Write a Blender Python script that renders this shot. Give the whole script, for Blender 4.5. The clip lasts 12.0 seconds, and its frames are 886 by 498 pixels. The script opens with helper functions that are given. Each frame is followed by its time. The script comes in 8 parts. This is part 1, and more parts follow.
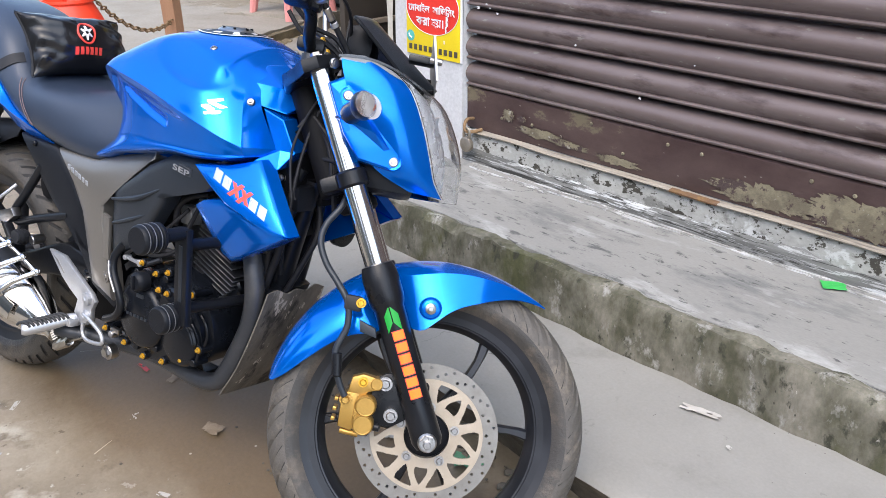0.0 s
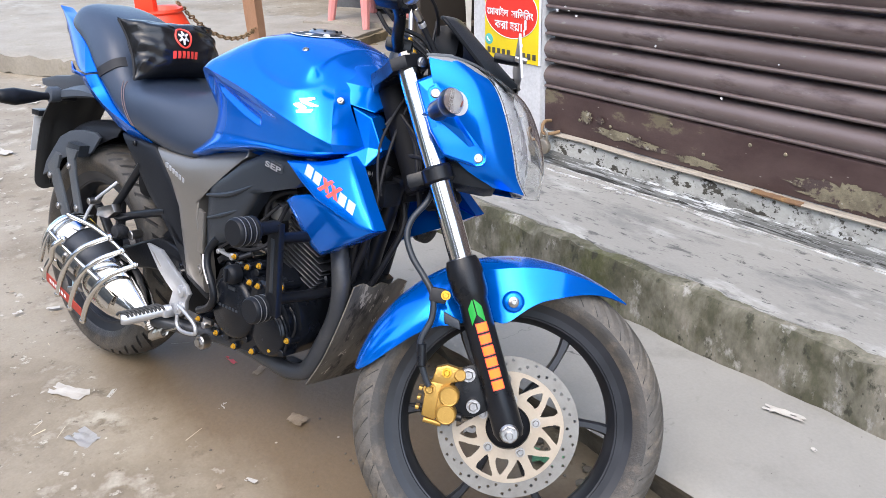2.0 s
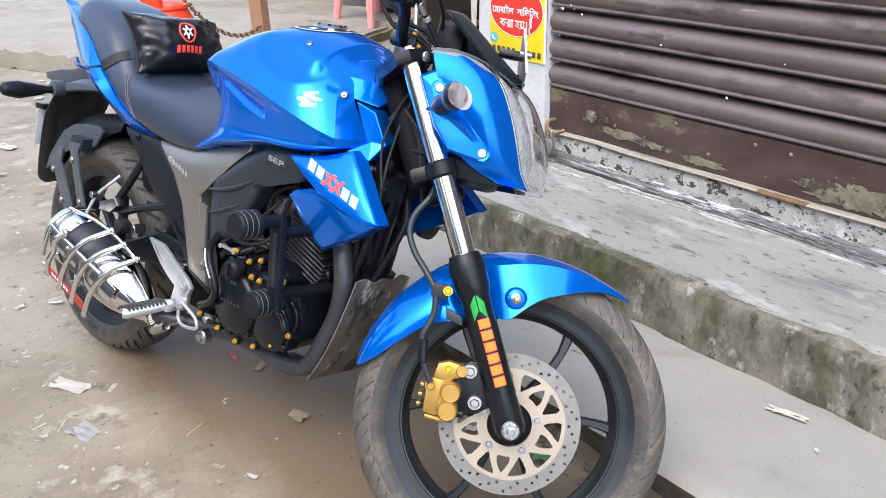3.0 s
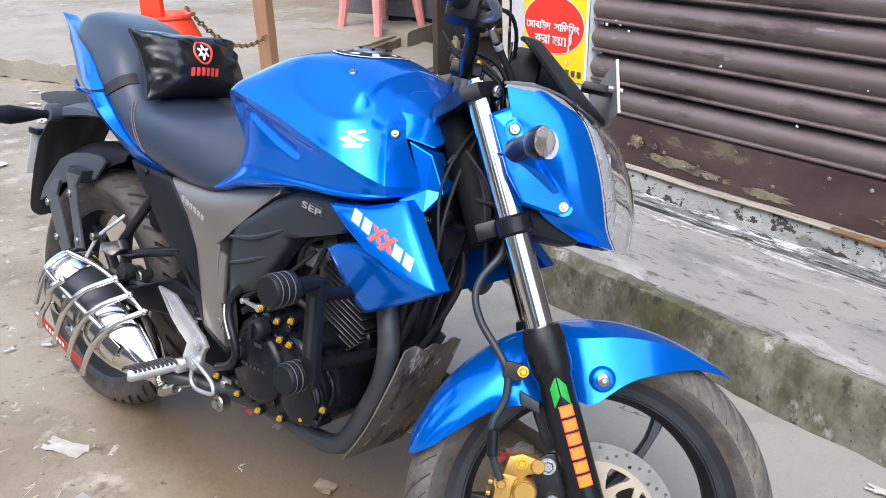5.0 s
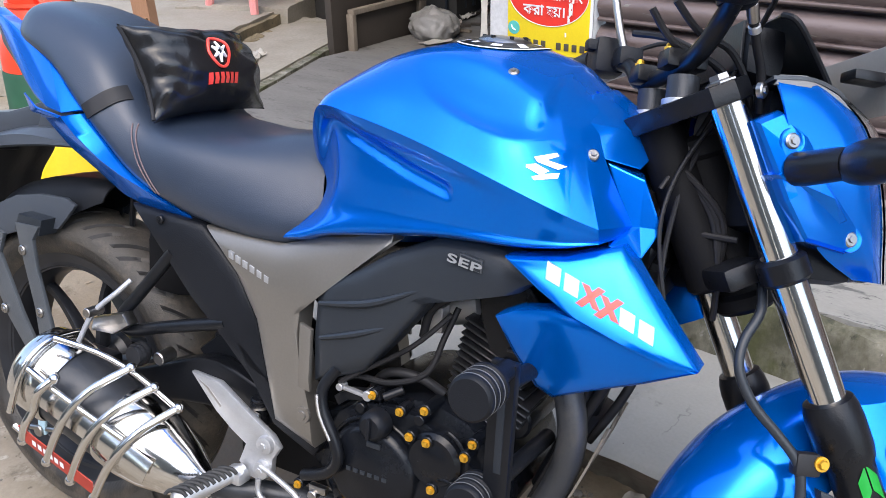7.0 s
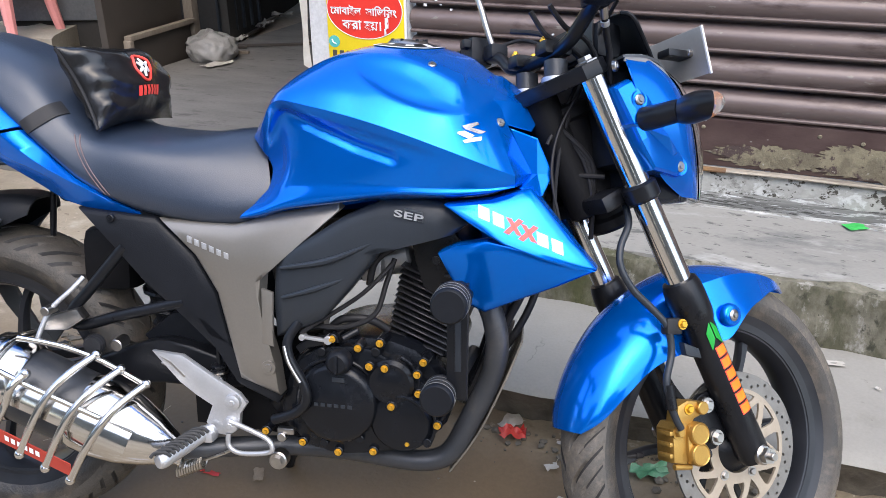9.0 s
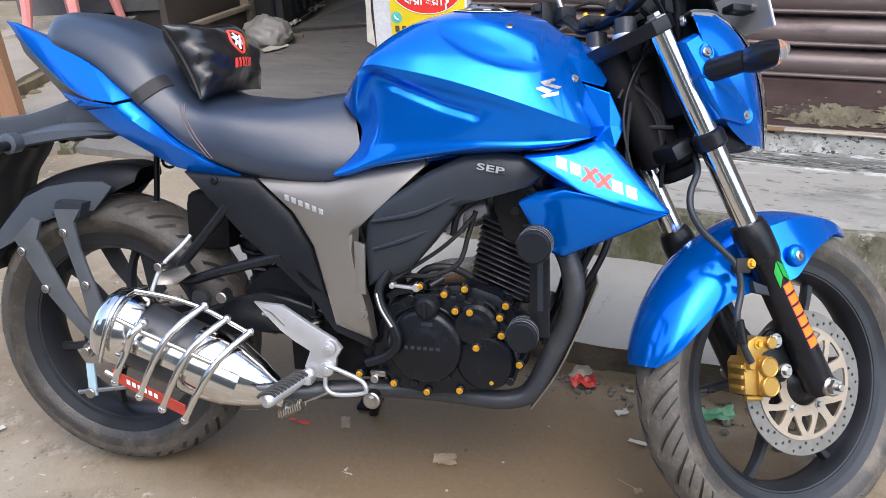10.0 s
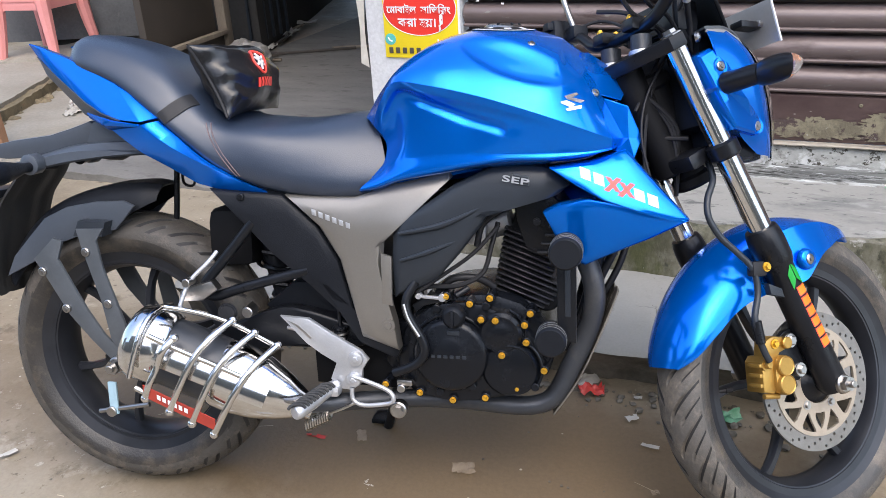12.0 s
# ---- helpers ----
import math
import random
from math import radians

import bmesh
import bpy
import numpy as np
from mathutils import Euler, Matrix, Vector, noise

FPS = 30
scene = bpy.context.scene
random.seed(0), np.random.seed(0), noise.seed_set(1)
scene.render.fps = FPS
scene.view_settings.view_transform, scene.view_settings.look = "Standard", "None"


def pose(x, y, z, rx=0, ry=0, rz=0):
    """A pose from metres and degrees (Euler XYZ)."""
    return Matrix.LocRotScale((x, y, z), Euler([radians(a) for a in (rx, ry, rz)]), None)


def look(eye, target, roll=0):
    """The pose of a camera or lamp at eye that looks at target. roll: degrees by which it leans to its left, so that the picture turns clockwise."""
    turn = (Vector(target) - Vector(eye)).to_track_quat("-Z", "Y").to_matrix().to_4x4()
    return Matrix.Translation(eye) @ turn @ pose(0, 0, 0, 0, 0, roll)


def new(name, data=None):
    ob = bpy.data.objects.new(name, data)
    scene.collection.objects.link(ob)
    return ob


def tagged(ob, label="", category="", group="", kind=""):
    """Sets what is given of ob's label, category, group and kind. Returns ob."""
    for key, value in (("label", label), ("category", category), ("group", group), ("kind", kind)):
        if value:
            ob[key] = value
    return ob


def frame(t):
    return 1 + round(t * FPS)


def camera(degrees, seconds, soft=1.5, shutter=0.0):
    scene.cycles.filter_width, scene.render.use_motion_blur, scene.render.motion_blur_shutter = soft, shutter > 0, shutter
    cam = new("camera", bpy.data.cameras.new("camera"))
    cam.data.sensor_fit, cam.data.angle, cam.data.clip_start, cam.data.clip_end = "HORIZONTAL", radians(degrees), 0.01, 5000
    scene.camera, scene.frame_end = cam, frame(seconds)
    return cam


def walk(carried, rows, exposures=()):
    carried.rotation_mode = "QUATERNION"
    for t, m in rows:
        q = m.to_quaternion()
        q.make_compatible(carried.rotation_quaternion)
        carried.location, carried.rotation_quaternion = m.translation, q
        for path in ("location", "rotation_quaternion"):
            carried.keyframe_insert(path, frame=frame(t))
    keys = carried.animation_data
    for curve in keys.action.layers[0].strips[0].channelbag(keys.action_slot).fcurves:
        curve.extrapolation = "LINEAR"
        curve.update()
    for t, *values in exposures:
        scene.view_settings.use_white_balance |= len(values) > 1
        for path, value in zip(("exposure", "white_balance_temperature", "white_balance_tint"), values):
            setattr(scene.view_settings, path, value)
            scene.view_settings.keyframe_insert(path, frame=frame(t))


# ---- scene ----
cam = camera(55.0, 12.0, soft=0.7)
PATH = [
    (0, (2.206, -0.432, 1.23), (0.878, 0.814, 0.402), -0.1),
    (0.5, (2.214, -0.465, 1.227), (0.832, 0.729, 0.412), -1.0),
    (1, (2.217, -0.486, 1.224), (0.803, 0.678, 0.421), -1.3),
    (1.5, (2.223, -0.486, 1.223), (0.79, 0.658, 0.423), -1.5),
    (2, (2.219, -0.476, 1.222), (0.779, 0.651, 0.413), -1.7),
    (2.5, (2.219, -0.472, 1.218), (0.771, 0.645, 0.408), -1.6),
    (4.5, (2.112, -0.482, 1.191), (0.688, 0.673, 0.391), 0.1),
    (5, (1.941, -0.406, 1.206), (0.503, 0.732, 0.407), -0.8),
    (5.5, (1.811, -0.428, 1.198), (0.416, 0.756, 0.392), -0.7),
    (6, (1.637, -0.551, 1.188), (0.318, 0.715, 0.377), -0.2),
    (6.5, (1.473, -0.548, 1.152), (0.241, 0.772, 0.291), -0.4),
    (7, (1.342, -0.474, 1.168), (0.18, 0.904, 0.3), -1.4),
    (7.2, (1.326, -0.45, 1.172), (0.251, 0.978, 0.274), -0.9),
    (8.8, (1.263, -0.832, 1.198), (0.543, 0.83, 0.349), 0.0),
    (9, (1.282, -0.855, 1.206), (0.586, 0.823, 0.372), -0.6),
    (9.5, (1.314, -0.935, 1.208), (0.583, 0.719, 0.353), -2.9),
    (10, (1.273, -0.986, 1.202), (0.483, 0.634, 0.335), -3.4),
    (10.5, (1.208, -1.033, 1.202), (0.424, 0.597, 0.347), -2.7),
    (11, (1.198, -1.045, 1.203), (0.481, 0.62, 0.359), -2.0),
    (11.5, (1.211, -1.047, 1.209), (0.509, 0.637, 0.388), -2.5),
    (12, (1.195, -1.072, 1.207), (0.472, 0.601, 0.384), -3.4),
]
SKY, SUN = 0.15, 0.6
walk(cam, [(t, look(eye, target, roll)) for t, eye, target, roll in PATH], [(0, 1.77), (2.5, 1.92), (4.5, 1.94), (5.5, 1.78), (6.0, 1.76), (6.5, 1.84), (7.2, 1.78), (9.5, 1.80), (10.5, 1.84), (12.0, 1.78)])

# ---- world, sun ----
world = bpy.data.worlds.new("sky")
scene.world = world
world.use_nodes = True
_wn = world.node_tree.nodes
_sky = _wn.new("ShaderNodeTexSky")
_sky.sky_type = "NISHITA"
_sky.sun_disc = False
_sky.sun_elevation = radians(58)
_sky.sun_rotation = radians(150)
_sky.air_density, _sky.dust_density, _sky.ozone_density = 1.0, 2.5, 1.0
_wn["Background"].inputs["Strength"].default_value = SKY
world.node_tree.links.new(_sky.outputs[0], _wn["Background"].inputs["Color"])
_sun = new("sun", bpy.data.lights.new("sun", "SUN"))
_sun.data.energy, _sun.data.angle, _sun.data.color = SUN, radians(75), (0.98, 1.0, 1.0)
_sun.matrix_world = look((4.6, -1.9, 6.2), (0.6, 0.5, 0.0))

# ---- materials ----


def lin(h):
    v = [int(h[i:i + 2], 16) / 255 for i in (0, 2, 4)]
    return tuple(c / 12.92 if c <= 0.04045 else ((c + 0.055) / 1.055) ** 2.4 for c in v) + (1.0,)


def mat(name, colour, rough=0.5, metal=0.0, second=None, scale=6.0, amount=0.5, fine=60.0, bump=0.0, bump_scale=120.0,
        coat=0.0, coat_rough=0.05, rough_var=0.1, third=None, third_scale=2.0, third_edge=(0.5, 0.6), coords="Object", stretch=None,
        specks=None, cracks=None, layers=(), under_patch=None, transmission=0.0, ior=1.45, spec=0.5, sheen=0.0, grain=None):
    m = bpy.data.materials.new(name)
    m.use_nodes = True
    n, l = m.node_tree.nodes, m.node_tree.links
    b = n["Principled BSDF"]
    tc = n.new("ShaderNodeTexCoord")
    vec = tc.outputs[coords]
    if stretch:
        mp = n.new("ShaderNodeMapping")
        mp.inputs["Scale"].default_value = stretch
        l.new(vec, mp.inputs["Vector"])
        vec = mp.outputs[0]

    def noise_tex(sc, detail=6.0, rgh=0.6):
        t = n.new("ShaderNodeTexNoise")
        t.inputs["Scale"].default_value, t.inputs["Detail"].default_value, t.inputs["Roughness"].default_value = sc, detail, rgh
        l.new(vec, t.inputs["Vector"])
        return t.outputs["Fac"]

    def ramp(src, lo, hi):
        r = n.new("ShaderNodeMapRange")
        r.inputs["From Min"].default_value, r.inputs["From Max"].default_value = lo, hi
        l.new(src, r.inputs["Value"])
        return r.outputs[0]

    def mix(fac, a, c):
        x = n.new("ShaderNodeMix")
        x.data_type = "RGBA"
        if isinstance(fac, float):
            x.inputs["Factor"].default_value = fac
        else:
            l.new(fac, x.inputs["Factor"])
        for sock, v in ((x.inputs["A"], a), (x.inputs["B"], c)):
            if isinstance(v, tuple):
                sock.default_value = v
            else:
                l.new(v, sock)
        return x.outputs["Result"]

    big, small = noise_tex(scale), noise_tex(fine)
    col = colour
    if second:
        f1 = ramp(big, 0.5 - 0.5 * (1.05 - amount), 0.5 + 0.5 * (1.05 - amount))
        col = mix(f1, colour, second)
    if third:
        f3 = ramp(noise_tex(third_scale, 9.0, 0.7), *third_edge)
        col = mix(f3, col, third)
    for lcol, lscale, lo, hi in layers:
        col = mix(ramp(noise_tex(lscale, 8.0, 0.65), lo, hi), col, lcol)
    if under_patch:
        # moist mud and painted under-bike shade, with an uneven outline: colour, middle, half sizes
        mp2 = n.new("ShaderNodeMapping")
        mp2.inputs["Location"].default_value = tuple(-c / h for c, h in zip(under_patch[1], under_patch[2]))
        mp2.inputs["Scale"].default_value = tuple(1 / h for h in under_patch[2])
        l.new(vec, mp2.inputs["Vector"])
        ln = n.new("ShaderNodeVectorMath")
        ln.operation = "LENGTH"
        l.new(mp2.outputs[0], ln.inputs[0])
        patch_reach = n.new("ShaderNodeMath")
        patch_reach.operation = "MULTIPLY_ADD"
        l.new(noise_tex(2.2, 7.0, 0.65), patch_reach.inputs[0])
        patch_reach.inputs[1].default_value = 1.6
        l.new(ln.outputs["Value"], patch_reach.inputs[2])
        col = mix(ramp(patch_reach.outputs[0], 2.05, 1.45), col, under_patch[0])
    if specks:
        # small bits scattered over the surface: colour, cells per metre, size within the cell
        vo = n.new("ShaderNodeTexVoronoi")
        vo.inputs["Scale"].default_value = specks[1]
        l.new(vec, vo.inputs["Vector"])
        sp = ramp(vo.outputs["Distance"], specks[2], specks[2] * 0.55)
        pick = n.new("ShaderNodeSeparateColor")
        l.new(vo.outputs["Color"], pick.inputs[0])
        gate = n.new("ShaderNodeMath")
        gate.operation = "MULTIPLY"
        l.new(sp, gate.inputs[0])
        l.new(ramp(pick.outputs[0], 0.60, 0.66), gate.inputs[1])
        col = mix(gate.outputs[0], col, specks[0])
    if cracks:
        vc = n.new("ShaderNodeTexVoronoi")
        vc.feature = "DISTANCE_TO_EDGE"
        vc.inputs["Scale"].default_value = cracks[1]
        wob = n.new("ShaderNodeTexNoise")
        wob.inputs["Scale"].default_value, wob.inputs["Detail"].default_value = cracks[1] * 3, 6
        l.new(vec, wob.inputs["Vector"])
        add = n.new("ShaderNodeVectorMath")
        add.operation = "MULTIPLY_ADD"
        l.new(wob.outputs["Color"], add.inputs[0])
        add.inputs[1].default_value = (0.5 / cracks[1],) * 3
        l.new(vec, add.inputs[2])
        l.new(add.outputs[0], vc.inputs["Vector"])
        thin = n.new("ShaderNodeMath")
        thin.operation = "MULTIPLY"
        l.new(ramp(vc.outputs["Distance"], cracks[2], cracks[2] * 0.3), thin.inputs[0])
        l.new(ramp(noise_tex(cracks[1] * 1.7, 3.0), 0.48, 0.56), thin.inputs[1])
        col = mix(thin.outputs[0], col, cracks[0])
    mm = n.new("ShaderNodeMath")
    mm.operation = "MULTIPLY_ADD"
    l.new(small, mm.inputs[0])
    grain = grain if grain is not None else 0.55 if rough >= 0.7 else 0.16
    mm.inputs[1].default_value, mm.inputs[2].default_value = grain, 1.0 - grain / 2
    hv = n.new("ShaderNodeHueSaturation")
    l.new(mm.outputs[0], hv.inputs["Value"])
    if isinstance(col, tuple):
        hv.inputs["Color"].default_value = col
    else:
        l.new(col, hv.inputs["Color"])
    if fine > 0:
        l.new(hv.outputs[0], b.inputs["Base Color"])
    elif isinstance(col, tuple):
        b.inputs["Base Color"].default_value = col
    else:
        l.new(col, b.inputs["Base Color"])
    rr = n.new("ShaderNodeMapRange")
    rr.inputs["To Min"].default_value, rr.inputs["To Max"].default_value = max(0.02, rough - rough_var), min(1.0, rough + rough_var)
    l.new(big, rr.inputs["Value"])
    l.new(rr.outputs[0], b.inputs["Roughness"])
    b.inputs["Metallic"].default_value = metal
    b.inputs["Coat Weight"].default_value, b.inputs["Coat Roughness"].default_value = coat, coat_rough
    b.inputs["Specular IOR Level"].default_value = spec
    b.inputs["Transmission Weight"].default_value, b.inputs["IOR"].default_value = transmission, ior
    b.inputs["Sheen Weight"].default_value = sheen
    if bump:
        bp = n.new("ShaderNodeBump")
        bp.inputs["Strength"].default_value, bp.inputs["Distance"].default_value = bump, 0.004
        l.new(noise_tex(bump_scale, 5.0), bp.inputs["Height"])
        l.new(bp.outputs[0], b.inputs["Normal"])
    return m


BLUE = mat("metallic_blue_paint", (0.0, 0.159, 0.76, 1), 0.17, 0.68, (0.0, 0.148, 0.70, 1), 3, 0.3, 900, coat=0.32, coat_rough=0.01, spec=0.05, rough_var=0.03, grain=0.05)
BLACK = mat("matt_black_plastic", (0.0055, 0.0065, 0.009, 1), 0.42, 0, (0.012, 0.0135, 0.017, 1), 9, 0.4, 160, 0.15, 500, rough_var=0.08, spec=0.22)
SATIN = mat("satin_black_metal", (0.005, 0.0056, 0.007, 1), 0.30, 0.0, (0.011, 0.012, 0.015, 1), 14, 0.4, 140, 0.1, 300, spec=0.3)
ENGINE = mat("engine_black_paint", (0.004, 0.0048, 0.007, 1), 0.25, 0.1, (0.008, 0.0095, 0.013, 1), 22, 0.5, 180, 0.07, 500, third=(0.028, 0.025, 0.022, 1), third_scale=26, third_edge=(0.66, 0.84), spec=0.34)
GREYPL = mat("dark_grey_plastic", (0.017, 0.0208, 0.027, 1), 0.34, 0, (0.024, 0.029, 0.036, 1), 8, 0.4, 200, 0.12, 600, spec=0.4)
MATT = mat("dull_black_steel", (0.004, 0.0042, 0.005, 1), 0.6, 0, (0.008, 0.008, 0.009, 1), 14, 0.5, 140, 0.1, 300, spec=0.15)
STAYM = mat("worn_grey_stay", (0.062, 0.070, 0.080, 1), 0.4, 0.2, (0.095, 0.104, 0.115, 1), 16, 0.5, 200, 0.1, 400)
GREYM = mat("mid_grey_plastic", (0.13, 0.135, 0.14, 1), 0.42, 0, (0.16, 0.165, 0.17, 1), 8, 0.4, 200, 0.1, 600)
TITAN = mat("titanium_grey_paint", (0.20, 0.186, 0.166, 1), 0.34, 0.6, (0.225, 0.21, 0.19, 1), 7, 0.4, 300, coat=0.2, coat_rough=0.25)
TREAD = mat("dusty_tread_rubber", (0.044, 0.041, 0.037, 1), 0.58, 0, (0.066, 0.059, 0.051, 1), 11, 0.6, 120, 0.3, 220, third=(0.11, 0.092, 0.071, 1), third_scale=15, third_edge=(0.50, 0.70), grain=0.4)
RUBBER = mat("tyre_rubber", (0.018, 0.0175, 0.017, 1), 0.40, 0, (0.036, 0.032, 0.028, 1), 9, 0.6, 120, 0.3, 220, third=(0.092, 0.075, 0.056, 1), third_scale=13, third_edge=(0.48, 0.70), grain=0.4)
# black vinyl whose bluish sheen is mixed into the base colour
LEATHER = mat("black_seat_vinyl", (0.019, 0.028, 0.047, 1), 0.31, 0, (0.028, 0.038, 0.060, 1), 6, 0.4, 240, 0.15, 700, rough_var=0.06, spec=0.7)
PILLOWM = mat("shiny_black_vinyl", (0.006, 0.006, 0.007, 1), 0.23, 0, (0.012, 0.012, 0.013, 1), 12, 0.4, 240, 0.25, 60, rough_var=0.06)
CHROME = mat("chrome", (0.72, 0.71, 0.69, 1), 0.13, 1.0, (0.62, 0.61, 0.6, 1), 12, 0.3, 120, rough_var=0.05)
STEEL = mat("worn_steel", (0.46, 0.45, 0.44, 1), 0.3, 1.0, (0.3, 0.28, 0.26, 1), 30, 0.5, 200, 0.1, 300)
ALU = mat("cast_aluminium", (0.56, 0.57, 0.59, 1), 0.42, 0.75, (0.44, 0.44, 0.45, 1), 18, 0.5, 220, 0.2, 400)
GOLD = mat("gold_anodised_metal", (0.46, 0.275, 0.068, 1), 0.36, 0.7, (0.35, 0.205, 0.052, 1), 22, 0.5, 200, 0.15, 300)
BOLTY = mat("yellow_bolt_metal", (0.75, 0.42, 0.04, 1), 0.35, 0.6, (0.55, 0.3, 0.03, 1), 60, 0.4, 200)
ORANGE = mat("orange_sticker", lin("ff6a12"), 0.45, 0, lin("ff8a20"), 30, 0.3, 300)
GREENS = mat("green_sticker", lin("0a7d24"), 0.45, 0, lin("149436"), 30, 0.3, 300)
WHITES = mat("white_decal", (0.75, 0.76, 0.78, 1), 0.35, 0, (0.66, 0.67, 0.7, 1), 30, 0.3, 300)
REDS = mat("red_decal", lin("e33a30"), 0.4, 0, lin("f0554a"), 30, 0.3, 300)
BOXED = mat("brake_disc_steel", (0.23, 0.225, 0.21, 1), 0.5, 0.6, (0.17, 0.16, 0.145, 1), 40, 0.5, 300, 0.05, 300)
CARRIER = mat("disc_carrier_beige", (0.39, 0.335, 0.265, 1), 0.5, 0.35, (0.31, 0.26, 0.2, 1), 26, 0.4, 240, 0.1, 300)
RIM = mat("black_alloy_rim", (0.008, 0.009, 0.0115, 1), 0.36, 0.1, (0.022, 0.024, 0.030, 1), 12, 0.5, 180, third=(0.06, 0.054, 0.048, 1), third_scale=22, third_edge=(0.64, 0.88))
# lightened for edge highlights; the cylinder's darker MATT stands for the shaded gaps
FINM = mat("lightened_black_metal", (0.016, 0.017, 0.02, 1), 0.32, 0.3, (0.035, 0.036, 0.04, 1), 30, 0.5, 200, 0.1, 300)
EXH = mat("exhaust_pipe_black", (0.028, 0.032, 0.039, 1), 0.40, 0.35, (0.055, 0.057, 0.062, 1), 9, 0.5, 220, 0.1, 300, third=(0.085, 0.08, 0.074, 1), third_scale=9, third_edge=(0.56, 0.75))
FLAP = mat("muddy_grey_plate", (0.085, 0.076, 0.064, 1), 0.75, 0, (0.17, 0.15, 0.122, 1), 16, 0.8, 90, 0.4, 120, third=(0.40, 0.35, 0.28, 1), third_scale=6, third_edge=(0.52, 0.60), stretch=(1, 1, 0.4), layers=(((0.035, 0.032, 0.028, 1), 13, 0.55, 0.61), ((0.45, 0.40, 0.33, 1), 28, 0.60, 0.63)))
LENS = mat("clear_lens", (0.95, 0.96, 0.97, 1), 0.03, 0, transmission=1.0, ior=1.25, fine=0, rough_var=0.01)
FROST = mat("frosted_clear_plastic", (0.90, 0.90, 0.90, 1), 0.05, 0, (0.82, 0.80, 0.78, 1), 60, 0.4, 100, 0.12, 160, transmission=0.96, ior=1.25)
AMBER = mat("amber_bulb", lin("d88a52"), 0.3, 0, lin("d07a48"), 20, 0.3, 100)
REFL = mat("bright_faceted_reflector", (0.86, 0.87, 0.88, 1), 0.28, 0.55, (0.74, 0.75, 0.77, 1), 40, 0.5, 120, 0.5, 70, rough_var=0.15)
PADM = mat("worn_grey_rubber_pad", (0.022, 0.023, 0.025, 1), 0.6, 0, (0.05, 0.05, 0.05, 1), 40, 0.5, 200, spec=0.25)
HOSE = mat("black_rubber_hose", (0.008, 0.008, 0.0095, 1), 0.5, 0, (0.022, 0.022, 0.024, 1), 20, 0.4, 200, spec=0.3)
SPRING = mat("bare_spring_steel", (0.55, 0.54, 0.52, 1), 0.3, 1.0, (0.4, 0.37, 0.33, 1), 40, 0.4, 200)
THREAD = mat("pinkish_thread", (0.12, 0.085, 0.092, 1), 0.8, 0, (0.17, 0.12, 0.12, 1), 200, 0.4, 300)
REDL = mat("dull_red_label", (0.42, 0.055, 0.035, 1), 0.4, 0.2, (0.3, 0.04, 0.03, 1), 40, 0.5, 200)
MARKW = mat("pale_grey_decal", (0.47, 0.50, 0.54, 1), 0.3, 0.3, (0.38, 0.41, 0.45, 1), 60, 0.5, 300)
BADGE = mat("chrome_badge", (0.8, 0.78, 0.76, 1), 0.2, 0.9, (0.65, 0.62, 0.6, 1), 60, 0.4, 200)
PLATEW = mat("number_plate_white", (0.6, 0.6, 0.6, 1), 0.5, 0, (0.5, 0.5, 0.5, 1), 20, 0.4, 200)
# black plastic, its base colour made paler and bluer for reflected sky
FENDER = mat("sky_tinted_black_plastic", (0.046, 0.055, 0.070, 1), 0.38, 0, (0.060, 0.070, 0.086, 1), 7, 0.5, 220, 0.08, 300, rough_var=0.12)
MUDDED = mat("mud_splashed_black_plastic", (0.017, 0.017, 0.018, 1), 0.6, 0, (0.026, 0.025, 0.023, 1), 12, 0.6, 160, 0.2, 120, third=(0.105, 0.083, 0.060, 1), third_scale=11, third_edge=(0.60, 0.70), stretch=(1, 1, 0.35), layers=(((0.17, 0.14, 0.10, 1), 30, 0.68, 0.72),))
BROWM = mat("light_grey_lip_plastic", (0.21, 0.215, 0.22, 1), 0.45, 0, (0.17, 0.175, 0.18, 1), 9, 0.4, 200)
PLATEG = mat("plate_back_grey", (0.26, 0.26, 0.25, 1), 0.45, 0.5, (0.33, 0.32, 0.31, 1), 12, 0.4, 200)

GROUND = mat("trodden_muddy_ground", (0.285, 0.243, 0.180, 1), 0.60, 0, (0.200, 0.162, 0.110, 1), 1.3, 0.75, 120, 0.35, 60, third=(0.160, 0.126, 0.085, 1), third_scale=2.4, third_edge=(0.50, 0.68), rough_var=0.22, layers=(((0.35, 0.312, 0.245, 1), 5, 0.57, 0.68), ((0.120, 0.092, 0.060, 1), 9, 0.58, 0.68), ((0.39, 0.355, 0.29, 1), 19, 0.62, 0.67), ((0.11, 0.085, 0.056, 1), 33, 0.62, 0.67)), under_patch=((0.142, 0.102, 0.060, 1), (0.38, 0.40, 0.0), (1.30, 0.36, 1.0)), specks=((0.42, 0.38, 0.31, 1), 15, 0.06), grain=0.35)
SLABM = mat("pale_cement_slab", (0.272, 0.261, 0.234, 1), 0.8, 0, (0.208, 0.199, 0.179, 1), 2.2, 0.6, 140, 0.14, 130, third=(0.15, 0.142, 0.124, 1), third_scale=3.1, third_edge=(0.54, 0.80), specks=((0.10, 0.09, 0.075, 1), 38, 0.07), cracks=((0.09, 0.085, 0.075, 1), 1.1, 0.003), layers=(((0.215, 0.205, 0.182, 1), 6, 0.56, 0.70), ((0.17, 0.16, 0.14, 1), 14, 0.64, 0.72)), grain=0.25)
